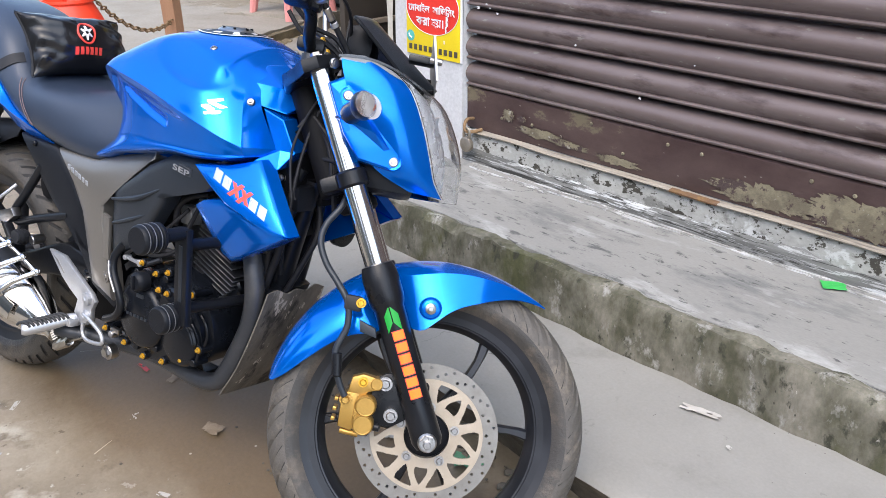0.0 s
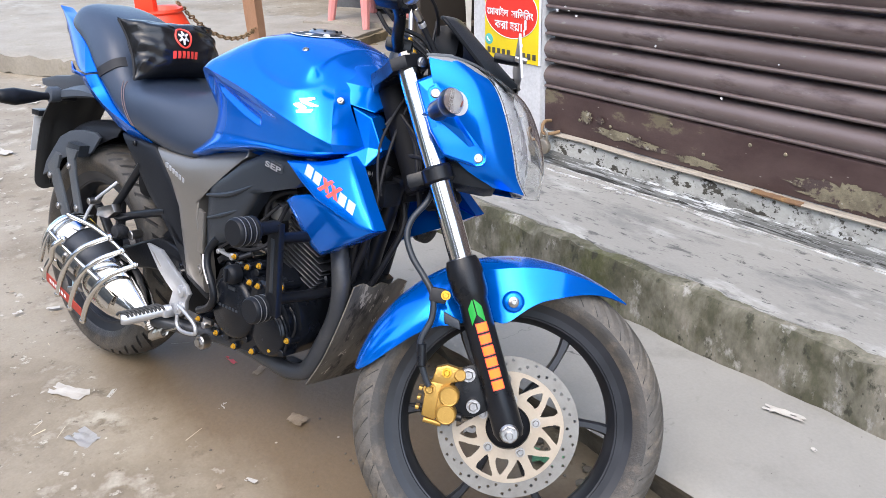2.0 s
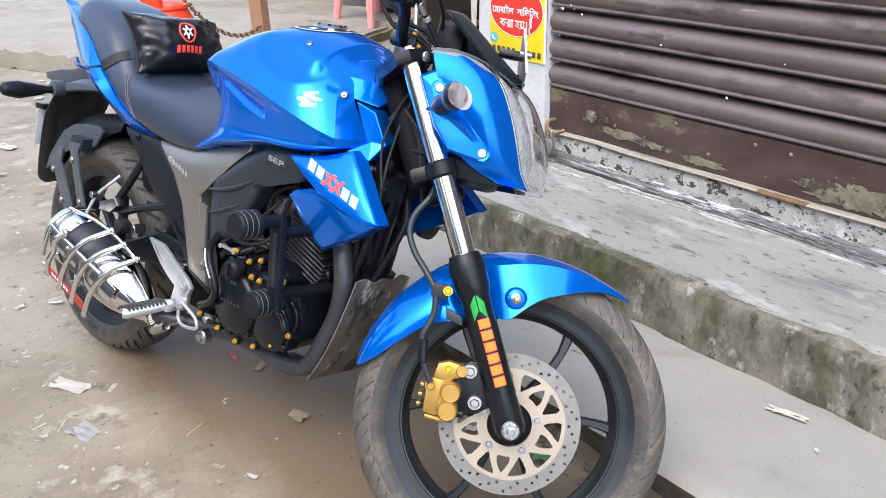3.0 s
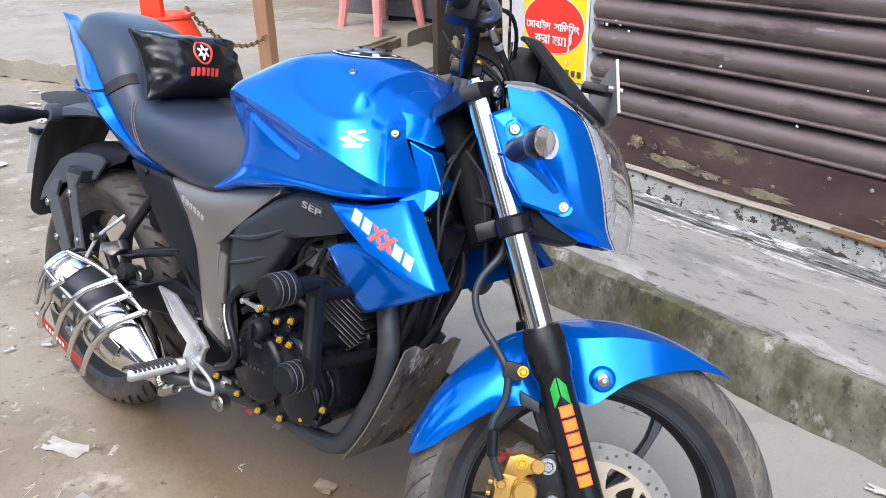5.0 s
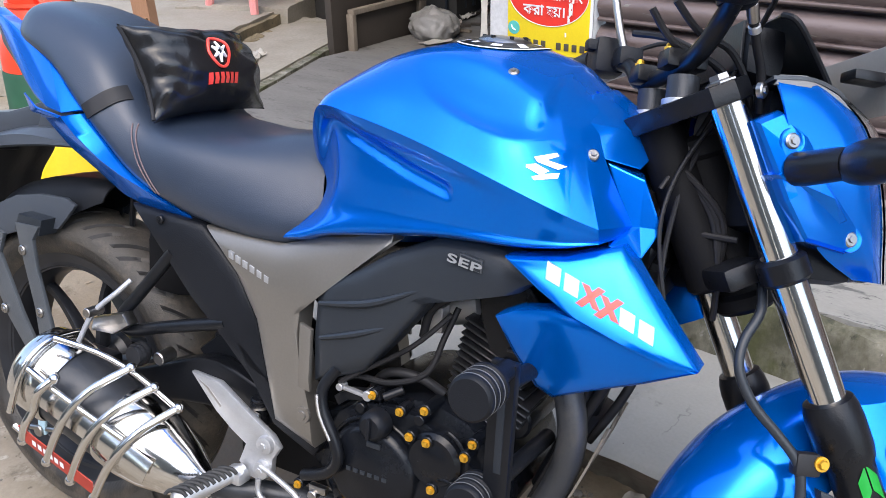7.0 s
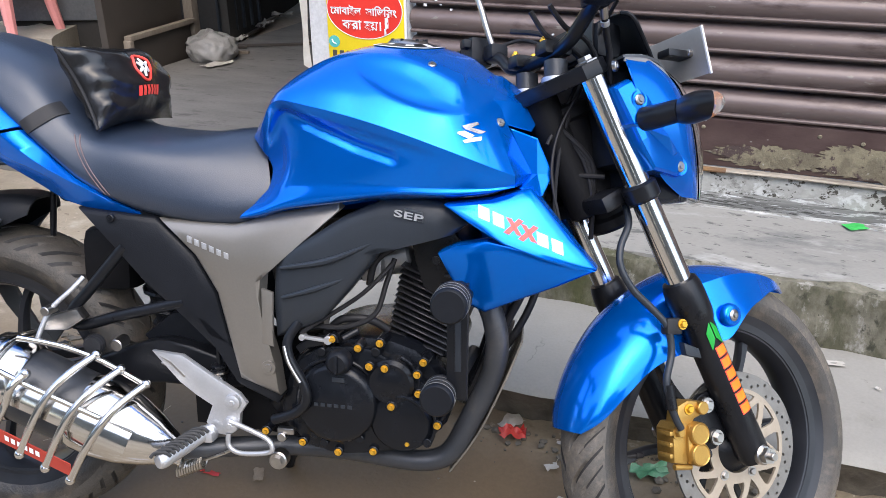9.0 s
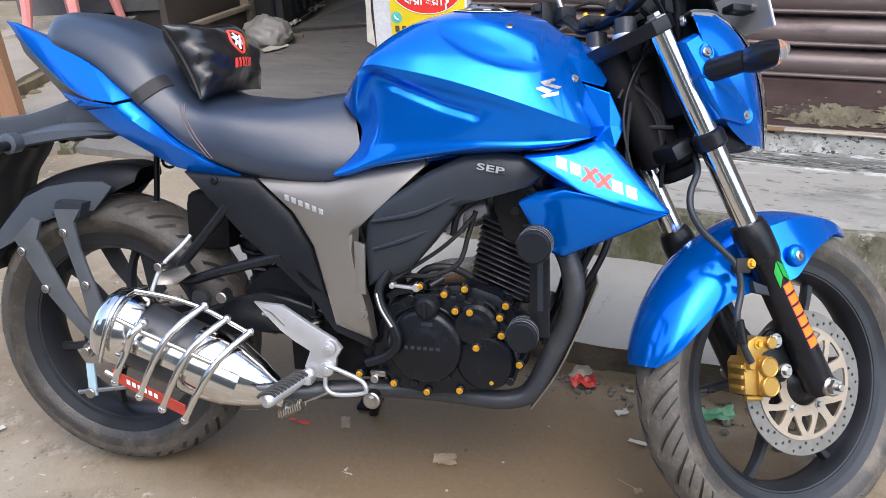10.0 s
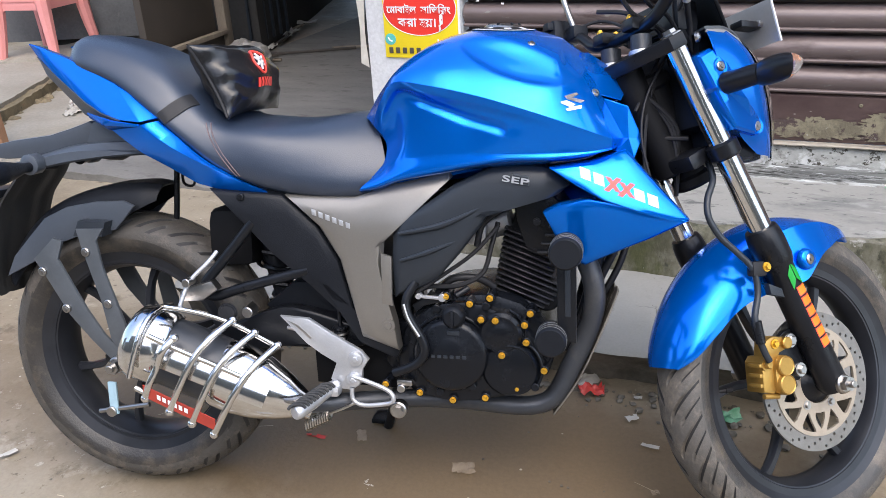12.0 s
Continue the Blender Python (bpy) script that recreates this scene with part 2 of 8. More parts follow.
STEPM = mat("grey_cement_step", (0.272, 0.264, 0.240, 1), 0.8, 0, (0.215, 0.21, 0.192, 1), 1.8, 0.6, 140, 0.14, 130, third=(0.165, 0.164, 0.155, 1), third_scale=6.0, third_edge=(0.52, 0.64), stretch=(0.55, 1.5, 1), layers=(((0.10, 0.10, 0.096, 1), 15, 0.585, 0.65), ((0.345, 0.34, 0.32, 1), 7, 0.56, 0.68), ((0.085, 0.085, 0.08, 1), 38, 0.61, 0.66)), specks=((0.08, 0.078, 0.072, 1), 45, 0.07), cracks=((0.10, 0.10, 0.095, 1), 1.4, 0.0025), grain=0.3)
KERBM = mat("mossy_stained_concrete", (0.21, 0.195, 0.155, 1), 0.9, 0, (0.075, 0.073, 0.046, 1), 11.0, 0.8, 90, 0.8, 60, third=(0.33, 0.32, 0.29, 1), third_scale=16, third_edge=(0.57, 0.68), layers=(((0.075, 0.078, 0.034, 1), 5, 0.50, 0.62), ((0.045, 0.045, 0.03, 1), 26, 0.58, 0.66), ((0.42, 0.40, 0.36, 1), 30, 0.66, 0.70)), specks=((0.055, 0.053, 0.04, 1), 60, 0.15), stretch=(1, 1, 0.6), grain=0.9)
BROKEN = mat("broken_concrete_rubble", (0.17, 0.15, 0.12, 1), 0.95, 0, (0.08, 0.07, 0.055, 1), 16, 0.7, 80, 0.7, 50)
LIME = mat("flaking_whitewash", (0.40, 0.40, 0.37, 1), 0.85, 0, (0.29, 0.29, 0.268, 1), 9, 0.75, 90, 0.4, 70, third=(0.175, 0.175, 0.16, 1), third_scale=13, third_edge=(0.55, 0.62), stretch=(0.7, 1, 1), layers=(((0.47, 0.475, 0.46, 1), 18, 0.56, 0.62), ((0.050, 0.046, 0.036, 1), 24, 0.565, 0.59), ((0.06, 0.055, 0.045, 1), 55, 0.60, 0.63)), specks=((0.06, 0.056, 0.046, 1), 40, 0.16))
WORN = mat("worn_grey_cement_with_white_scratches", (0.118, 0.118, 0.110, 1), 0.85, 0, (0.19, 0.19, 0.178, 1), 10, 0.85, 90, 0.4, 70, third=(0.36, 0.365, 0.35, 1), third_scale=24, third_edge=(0.52, 0.55), stretch=(0.16, 1, 2.2), layers=(((0.050, 0.050, 0.046, 1), 12, 0.56, 0.60), ((0.52, 0.53, 0.52, 1), 34, 0.575, 0.60), ((0.045, 0.045, 0.04, 1), 60, 0.58, 0.61)))
LIME_STREAK = mat("white_limewash_smears", (0.52, 0.52, 0.50, 1), 0.85, 0, (0.36, 0.36, 0.34, 1), 20, 0.9, 80, 0.4, 60, third=(0.24, 0.235, 0.215, 1), third_scale=34, third_edge=(0.50, 0.55), stretch=(0.4, 1.4, 1.6))
SHUT = mat("brown_shutter_paint", (0.124, 0.093, 0.086, 1), 0.34, 0.12, (0.168, 0.131, 0.123, 1), 5, 0.7, 130, 0.12, 160, third=(0.155, 0.135, 0.118, 1), third_scale=7, third_edge=(0.58, 0.72), stretch=(0.4, 1, 1.4), layers=(((0.066, 0.044, 0.040, 1), 9, 0.55, 0.66), ((0.20, 0.18, 0.16, 1), 40, 0.63, 0.67)), rough_var=0.2)
PLATEB = mat("rusty_brown_shutter_plate", (0.056, 0.034, 0.032, 1), 0.40, 0.1, (0.088, 0.058, 0.052, 1), 6, 0.8, 110, 0.15, 140, third=(0.15, 0.125, 0.082, 1), third_scale=3.0, third_edge=(0.585, 0.62), specks=((0.22, 0.2, 0.17, 1), 34, 0.10), stretch=(0.7, 1, 1.3))
PEEL = mat("olive_peeled_patch", (0.20, 0.175, 0.115, 1), 0.85, 0, (0.13, 0.112, 0.075, 1), 18, 0.9, 120, 0.5, 120, third=(0.062, 0.042, 0.038, 1), third_scale=26, third_edge=(0.53, 0.58), layers=(((0.30, 0.28, 0.23, 1), 40, 0.62, 0.68),))
WOOD = mat("bare_wood_strip", (0.36, 0.32, 0.26, 1), 0.75, 0, (0.27, 0.235, 0.185, 1), 12, 0.6, 130, 0.3, 140, stretch=(0.3, 3, 3), layers=(((0.14, 0.12, 0.095, 1), 7, 0.58, 0.66),))
RUSTD = mat("dull_brown_rust", (0.13, 0.075, 0.045, 1), 0.85, 0.1, (0.2, 0.115, 0.05, 1), 26, 0.7, 160, 0.4, 160, third=(0.34, 0.2, 0.06, 1), third_scale=30, third_edge=(0.6, 0.68))
RUST = mat("rusty_iron", (0.20, 0.125, 0.065, 1), 0.8, 0.2, (0.29, 0.19, 0.10, 1), 30, 0.6, 160, 0.4, 160)
LOCKM = mat("padlock_steel", (0.38, 0.35, 0.3, 1), 0.45, 0.8, (0.24, 0.2, 0.15, 1), 40, 0.5, 200)
PILLAR = mat("whitewashed_pillar", (0.57, 0.57, 0.57, 1), 0.85, 0, (0.47, 0.47, 0.475, 1), 7, 0.5, 90, 0.3, 80, third=(0.3, 0.29, 0.27, 1), third_scale=14, third_edge=(0.68, 0.76))
# front tyre: paler copies of TREAD and RUBBER
FRONT_TREAD = mat("paler_front_tread", (0.062, 0.058, 0.052, 1), 0.6, 0, (0.092, 0.083, 0.072, 1), 11, 0.6, 120, 0.3, 220, third=(0.15, 0.126, 0.098, 1), third_scale=15, third_edge=(0.50, 0.70), grain=0.4)
FRONT_SIDE = mat("paler_front_sidewall", (0.028, 0.027, 0.026, 1), 0.42, 0, (0.058, 0.052, 0.046, 1), 9, 0.6, 120, 0.3, 220, third=(0.125, 0.102, 0.077, 1), third_scale=13, third_edge=(0.48, 0.70), grain=0.4)
# darker rubber for the faces of the cut grooves
RUBBER_GROOVE = mat("dark_groove_rubber", (0.02, 0.02, 0.021, 1), 0.7, 0, (0.03, 0.028, 0.027, 1), 9, 0.5, 150)
SIGNY = mat("yellow_sign_vinyl", lin("e8d024"), 0.5, 0, lin("ddc01e"), 8, 0.4, 200)
SIGNR = mat("red_sign_vinyl", lin("e0382c"), 0.5, 0, lin("d03026"), 10, 0.4, 200)
SIGNW = mat("white_sign_print", (0.78, 0.78, 0.77, 1), 0.5, 0, (0.7, 0.7, 0.7, 1), 10, 0.4, 200)
PALEBLUE = mat("pale_blue_tab", (0.36, 0.52, 0.60, 1), 0.4, 0, (0.3, 0.44, 0.52, 1), 30, 0.4, 200)
SIGNK = mat("dark_sign_print", (0.05, 0.045, 0.03, 1), 0.5, 0, (0.08, 0.07, 0.05, 1), 20, 0.4, 200)
SIGNC = mat("teal_sign_print", lin("5fb7b0"), 0.5, 0, lin("4aa59c"), 20, 0.4, 200)
PAPER = mat("dirty_paper", (0.47, 0.45, 0.41, 1), 0.85, 0, (0.34, 0.31, 0.265, 1), 30, 0.5, 120)
PINK = mat("pink_plastic", lin("e09a96"), 0.42, 0, lin("d58a86"), 5, 0.4, 140, rough_var=0.06)
OPENW = mat("dark_painted_wall", (0.085, 0.09, 0.096, 1), 0.8, 0, (0.15, 0.152, 0.155, 1), 4, 0.6, 60, 0.3, 50, third=(0.2, 0.195, 0.185, 1), third_scale=5, third_edge=(0.62, 0.75))
DOORM = mat("dark_brown_door", (0.045, 0.037, 0.03, 1), 0.65, 0, (0.065, 0.053, 0.043, 1), 5, 0.5, 90, 0.2, 80)
FRAMEW = mat("weathered_timber", (0.24, 0.2, 0.155, 1), 0.85, 0, (0.16, 0.13, 0.1, 1), 7, 0.6, 90, 0.4, 80, stretch=(2, 2, 0.4))
POSTM = mat("orange_brown_timber", (0.34, 0.185, 0.105, 1), 0.8, 0, (0.26, 0.14, 0.08, 1), 9, 0.5, 110, 0.3, 90, stretch=(3, 3, 0.5))
REDP = mat("red_orange_plastic", lin("f04a2e"), 0.4, 0, lin("e23f28"), 6, 0.4, 120)
GREENP = mat("dark_green_paint", lin("2c5a42"), 0.6, 0, lin("244b38"), 8, 0.5, 100)
YELLOWP = mat("yellow_plastic_sack", lin("dcc01e"), 0.5, 0, lin("c9a818"), 8, 0.5, 100)
LEDGE = mat("worn_cement_ledge", (0.30, 0.272, 0.225, 1), 0.85, 0, (0.225, 0.2, 0.16, 1), 3, 0.6, 60, 0.3, 50, third=(0.2, 0.17, 0.11, 1), third_scale=4, third_edge=(0.58, 0.75))
ALLEYF = mat("alley_cement", (0.16, 0.152, 0.138, 1), 0.8, 0, (0.12, 0.114, 0.104, 1), 3.5, 0.7, 70, 0.3, 60, third=(0.075, 0.07, 0.063, 1), third_scale=9, third_edge=(0.56, 0.66), stretch=(0.6, 1.8, 1))
EARTH = mat("earthy_ledge_face", (0.21, 0.165, 0.10, 1), 0.95, 0, (0.115, 0.095, 0.06, 1), 9, 0.8, 80, 0.7, 50, third=(0.27, 0.15, 0.085, 1), third_scale=13, third_edge=(0.60, 0.66), layers=(((0.05, 0.042, 0.03, 1), 20, 0.60, 0.66),))
STREETW = mat("dark_reflected_plaster", (0.20, 0.185, 0.16, 1), 0.9, 0, (0.14, 0.128, 0.11, 1), 0.8, 0.6, 20, 0.3, 40, third=(0.30, 0.28, 0.25, 1), third_scale=0.6, third_edge=(0.56, 0.70))
HOUSE = mat("plain_plaster", (0.36, 0.34, 0.3, 1), 0.9, 0, (0.28, 0.265, 0.23, 1), 2, 0.5, 40, 0.3, 40)
# near-black tone that carries the alley's shade in its colour
DARK = mat("shade_toned_interior", (0.03, 0.028, 0.026, 1), 0.9, 0, (0.045, 0.042, 0.038, 1), 2, 0.5, 40)
BAGM = mat("grey_plastic_bag", (0.3, 0.29, 0.27, 1), 0.35, 0, (0.22, 0.21, 0.2, 1), 12, 0.6, 60, 0.8, 30)
GREENW = mat("dull_green_wrapper", lin("3c7a50"), 0.4, 0, lin("6f9a7c"), 50, 0.6, 150, 0.3, 90)
GREENTAG = mat("green_card", lin("2f9a44"), 0.6, 0, lin("3eae55"), 30, 0.4, 200)
REDPACK = mat("red_foil_packet", lin("b83a33"), 0.35, 0, lin("b8352e"), 40, 0.5, 150, 0.3, 90)
STRAW = mat("dry_straw", (0.4, 0.33, 0.22, 1), 0.9, 0, (0.5, 0.44, 0.33, 1), 20, 0.5, 100)
LEAFM = mat("dry_brown_leaf", (0.3, 0.24, 0.17, 1), 0.8, 0, (0.2, 0.15, 0.1, 1), 40, 0.5, 120)

# ---- building helpers ----


def finish(bm, sharp=38.0):
    bmesh.ops.recalc_face_normals(bm, faces=bm.faces)
    for f in bm.faces:
        f.smooth = True
    for e in bm.edges:
        if len(e.link_faces) == 2 and e.calc_face_angle(0) > radians(sharp):
            e.smooth = False
    return bm


def make(name, bm, material, sharp=38.0):
    finish(bm, sharp)
    me = bpy.data.meshes.new(name)
    bm.to_mesh(me)
    bm.free()
    me.materials.append(material)
    return new(name, me)


def part(name, bm, material, parent, label="", sharp=38.0):
    ob = make(name, bm, material, sharp)
    ob.parent = parent
    if label:
        tagged(ob, label)
    return ob


def thing(name, label, category, at=None, group="", kind=""):
    ob = new(name)
    ob.empty_display_size = 0.05
    if at is not None:
        ob.matrix_world = at
    return tagged(ob, label, category, group, kind)


def solid(name, bm, material, label, category, at=None, group="", kind="", sharp=38.0):
    ob = make(name, bm, material, sharp)
    if at is not None:
        ob.matrix_world = at
    return tagged(ob, label, category, group, kind)


def moved(bm, m):
    bm.transform(m)
    return bm


def merged(*bms):
    out = bms[0]
    for b in bms[1:]:
        me = bpy.data.meshes.new("tmp")
        b.to_mesh(me)
        out.from_mesh(me)
        b.free()
        bpy.data.meshes.remove(me)
    return out


def mirrored(bm):
    b = bm.copy()
    b.transform(Matrix.Diagonal((1, -1, 1, 1)))
    bmesh.ops.reverse_faces(b, faces=b.faces)
    return b


def spline(pts, n=6, closed=False):
    p = [Vector(q) for q in pts]
    out = []
    m = len(p)
    for i in range(m if closed else m - 1):
        a, b, c, d = (p[(i + k) % m] if closed else p[min(max(i + k, 0), m - 1)] for k in (-1, 0, 1, 2))
        for s in range(n):
            t = s / n
            out.append(0.5 * ((2 * b) + (c - a) * t + (2 * a - 5 * b + 4 * c - d) * t * t + (3 * b - a - 3 * c + d) * t ** 3))
    if not closed:
        out.append(p[-1])
    return out


def rings(rows, closed_ring=True, caps=True, closed_path=False):
    """A skin over rows of points."""
    bm = bmesh.new()
    vs = [[bm.verts.new(p) for p in row] for row in rows]
    n = len(rows[0])
    for a, b in zip(vs, vs[1:] + (vs[:1] if closed_path else [])):
        for i in range(n if closed_ring else n - 1):
            j = (i + 1) % n
            bm.faces.new((a[i], a[j], b[j], b[i]))
    if caps and closed_ring and not closed_path:
        bm.faces.new(vs[0][::-1])
        bm.faces.new(vs[-1])
    return bm


def tube(pts, r, n=10, smooth=5, closed=False):
    p = spline(pts, smooth, closed) if smooth > 1 else [Vector(q) for q in pts]
    m = len(p)
    side = None
    rows = []
    for i, q in enumerate(p):
        a, b = (p[i - 1] if i or closed else q), (p[(i + 1) % m] if i < m - 1 or closed else q)
        d = (b - a).normalized()
        if side is None:
            side = d.cross(Vector((0.13, 0.27, 0.95))).normalized()
        side = (side - d * side.dot(d)).normalized()
        up = d.cross(side)
        if isinstance(r, (int, float)):
            rad = r
        else:
            s = i / max(1, m - 1) * (len(r) - 1)
            k = min(int(s), len(r) - 2)
            rad = r[k] + (r[k + 1] - r[k]) * (s - k)
        rows.append([q + rad * (math.cos(2 * math.pi * k / n) * side + math.sin(2 * math.pi * k / n) * up) for k in range(n)])
    return rings(rows, closed_path=closed)


def rod(a, b, r, n=14, r2=None, lip=0.15):
    """A straight round bar with softened ends."""
    a, b = Vector(a), Vector(b)
    r2 = r if r2 is None else r2
    d = (b - a).normalized()
    e = min(lip * min(r, r2), (b - a).length * 0.3)
    return tube([a, a + d * 0.0001, a + d * e, b - d * e, b - d * 0.0001, b], [r * 0.01 + r * (1 - lip), r * (1 - lip), r, r2, r2 * (1 - lip), r2 * (1 - lip)], n, 1)


def lathe(profile, centre, n=64, axis="Y"):
    """Turns a profile of (radius, along) round an axis through centre."""
    rows = []
    for k in range(n):
        c, s = math.cos(2 * math.pi * k / n), math.sin(2 * math.pi * k / n)
        rows.append([Vector((r * c, a, r * s)) for r, a in profile])
    bm = bmesh.new()
    vs = [[bm.verts.new(p) for p in row] for row in rows]
    for i in range(n):
        a, b = vs[i], vs[(i + 1) % n]
        for j in range(len(profile) - 1):
            bm.faces.new((a[j], a[j + 1], b[j + 1], b[j]))
    if profile[0][0] > 1e-4 and profile[0] != profile[-1]:
        bm.faces.new([v[0] for v in vs])
        bm.faces.new([v[-1] for v in vs][::-1])
    bmesh.ops.remove_doubles(bm, verts=bm.verts, dist=1e-6)
    if axis == "Z":
        bm.transform(Matrix.Rotation(radians(90), 4, "X"))
    elif axis == "X":
        bm.transform(Matrix.Rotation(radians(-90), 4, "Z"))
    bm.transform(Matrix.Translation(centre))
    return bm


def box(centre, size, bevel=0.004, turn=None, seg=2):
    bm = bmesh.new()
    bmesh.ops.create_cube(bm, size=1)
    bm.transform(Matrix.Diagonal((*size, 1)))
    if bevel:
        bmesh.ops.bevel(bm, geom=bm.edges[:], offset=min(bevel, 0.45 * min(size)), segments=seg, affect="EDGES", profile=0.6)
    if turn is not None:
        bm.transform(turn)
    bm.transform(Matrix.Translation(centre))
    return bm


def rounded(outline, times=1):
    p = [Vector((a, b)) for a, b in outline]
    for _ in range(times):
        q = []
        for a, b in zip(p, p[1:] + p[:1]):
            q += [a * 0.78 + b * 0.22, a * 0.22 + b * 0.78]
        p = q
    return [tuple(v) for v in p]


def prism(outline, y0, y1, bevel=0.004, soft=0, seg=2):
    """An outline in x and z, given depth along y."""
    if soft:
        outline = rounded(outline, soft)
    bm = bmesh.new()
    f = bm.faces.new([bm.verts.new((x, y0, z)) for x, z in outline])
    ext = bmesh.ops.extrude_face_region(bm, geom=[f])
    for v in ext["geom"]:
        if isinstance(v, bmesh.types.BMVert):
            v.co.y = y1
    if bevel:
        rim = [e for e in bm.edges if abs(e.verts[0].co.y - e.verts[1].co.y) < 1e-6]
        bmesh.ops.bevel(bm, geom=rim, offset=bevel, segments=seg, affect="EDGES", profile=0.6)
    return bm


def even(line, n):
    """A line of points resampled to n even steps."""
    line = [Vector(p) for p in line]
    run = [0.0]
    for a, b in zip(line, line[1:]):
        run.append(run[-1] + (b - a).length)
    at = np.linspace(0, run[-1], n)
    return [Vector([float(np.interp(d, run, [p[k] for p in line])) for k in range(3)]) for d in at]


def creased(lines, n=24, soft=0.05):
    """A shell between long lines, with narrow rounded creases along the inner ones."""
    ev = [even(l, n) for l in lines]
    out = [ev[0]]
    for a, c, b in zip(ev, ev[1:], ev[2:]):
        out.append([p.lerp(q, soft) for p, q in zip(c, a)])
        out.append([p.lerp(q, soft) for p, q in zip(c, b)])
    out.append(ev[-1])
    return rings(out, closed_ring=False, caps=False)


def domed(outline, y, bulge, thick, soft=1, edge=0.9, lean=None):
    """A bowed panel on the bike's right side: outline in x and z, its rim at -y, its middle bulging outwards; lean(x, z) shifts it along y."""
    p = [Vector((a, b)) for a, b in (rounded(outline, soft) if soft else outline)]
    c = sum(p, Vector((0, 0))) / len(p)
    bm = bmesh.new()
    rows = []
    for s, h in ((1.0, -thick), (1.0, -0.003), (0.985, 0.0), (edge, bulge * 0.55), (0.7, bulge * 0.85), (0.4, bulge), (0.15, bulge)):
        row = []
        for q in p:
            w = c + (q - c) * s
            row.append(bm.verts.new((w.x, -(y + h + (lean(w.x, w.y) if lean else 0.0)), w.y)))
        rows.append(row)
    n = len(p)
    for a, b in zip(rows, rows[1:]):
        for i in range(n):
            bm.faces.new((a[i], a[(i + 1) % n], b[(i + 1) % n], b[i]))
    bm.faces.new(rows[-1])
    bm.faces.new(rows[0][::-1])
    return bm


def skin(grid, nu=4, nv=4, closed_v=False):
    """A smooth surface through a grid of points."""
    a = [spline(row, nv, closed_v) for row in grid]
    cols = list(zip(*a))
    fine = [spline(col, nu) for col in cols]
    rows = list(zip(*fine))
    return rings(rows, closed_ring=closed_v, caps=False)


def thicken(bm, t):
    bmesh.ops.recalc_face_normals(bm, faces=bm.faces)
    bmesh.ops.solidify(bm, geom=bm.faces[:], thickness=t)
    return bm


def facet(pts, mid, depth):
    """A crisp faceted plate: an outline, the point where its facets meet, its depth inwards."""
    bm = bmesh.new()
    a = [bm.verts.new(p) for p in pts]
    b = [bm.verts.new(Vector(p) + Vector((-0.3 * depth, depth, 0))) for p in pts]
    c = bm.verts.new(mid)
    for i in range(len(a)):
        j = (i + 1) % len(a)
        bm.faces.new((a[i], a[j], c))
        bm.faces.new((a[j], a[i], b[i], b[j]))
    bm.faces.new(b[::-1])
    edges = [e for e in bm.edges if c not in e.verts and all(v in a for v in e.verts)]
    bmesh.ops.bevel(bm, geom=edges, offset=0.0022, segments=2, affect="EDGES", profile=0.6)
    return bm


def hexbolt(at, toward, r=0.006, h=0.005, washer=True):
    d = Vector(toward).normalized()
    a = Vector(at)
    bm = tube([a - d * 0.004, a + d * h * 0.75, a + d * h], [r, r, r * 0.8], 6, 1)
    if washer:
        bm = merged(bm, tube([a - d * 0.004, a + d * 0.0012], r * 1.45, 14, 1))
    return bm


def screw(at, toward, r=0.009):
    d = Vector(toward).normalized()
    a = Vector(at)
    bm = tube([a - d * 0.003, a + d * 0.002, a + d * 0.0035], [r, r, r * 0.8], 16, 1)
    return merged(bm, tube([a + d * 0.003, a + d * 0.0055], [r * 0.52, r * 0.42], 6, 1))


def plate_with_holes(r0, r1, y0, y1, hole, nth=240, nr=12):
    """A ring across the y axis whose cells where hole(r, angle) holds are cut away."""
    bm = bmesh.new()
    grid = {}

    def vert(i, j, y):
        key = (i % nth, j, y)
        if key not in grid:
            a, r = 2 * math.pi * i / nth, r0 + (r1 - r0) * j / nr
            grid[key] = bm.verts.new((r * math.cos(a), y, r * math.sin(a)))
        return grid[key]

    keep = {(i, j) for i in range(nth) for j in range(nr) if not hole(r0 + (r1 - r0) * (j + 0.5) / nr, 2 * math.pi * (i + 0.5) / nth)}
    for i, j in keep:
        bm.faces.new([vert(i, j, y0), vert(i + 1, j, y0), vert(i + 1, j + 1, y0), vert(i, j + 1, y0)])
        bm.faces.new([vert(i, j, y1), vert(i, j + 1, y1), vert(i + 1, j + 1, y1), vert(i + 1, j, y1)])
        for (di, dj), (p, q) in {(-1, 0): ((0, 0), (0, 1)), (1, 0): ((1, 1), (1, 0)), (0, -1): ((1, 0), (0, 0)), (0, 1): ((0, 1), (1, 1))}.items():
            if ((i + di) % nth, j + dj) not in keep:
                bm.faces.new([vert(i + p[0], j + p[1], y0), vert(i + q[0], j + q[1], y0), vert(i + q[0], j + q[1], y1), vert(i + p[0], j + p[1], y1)])
    return bm


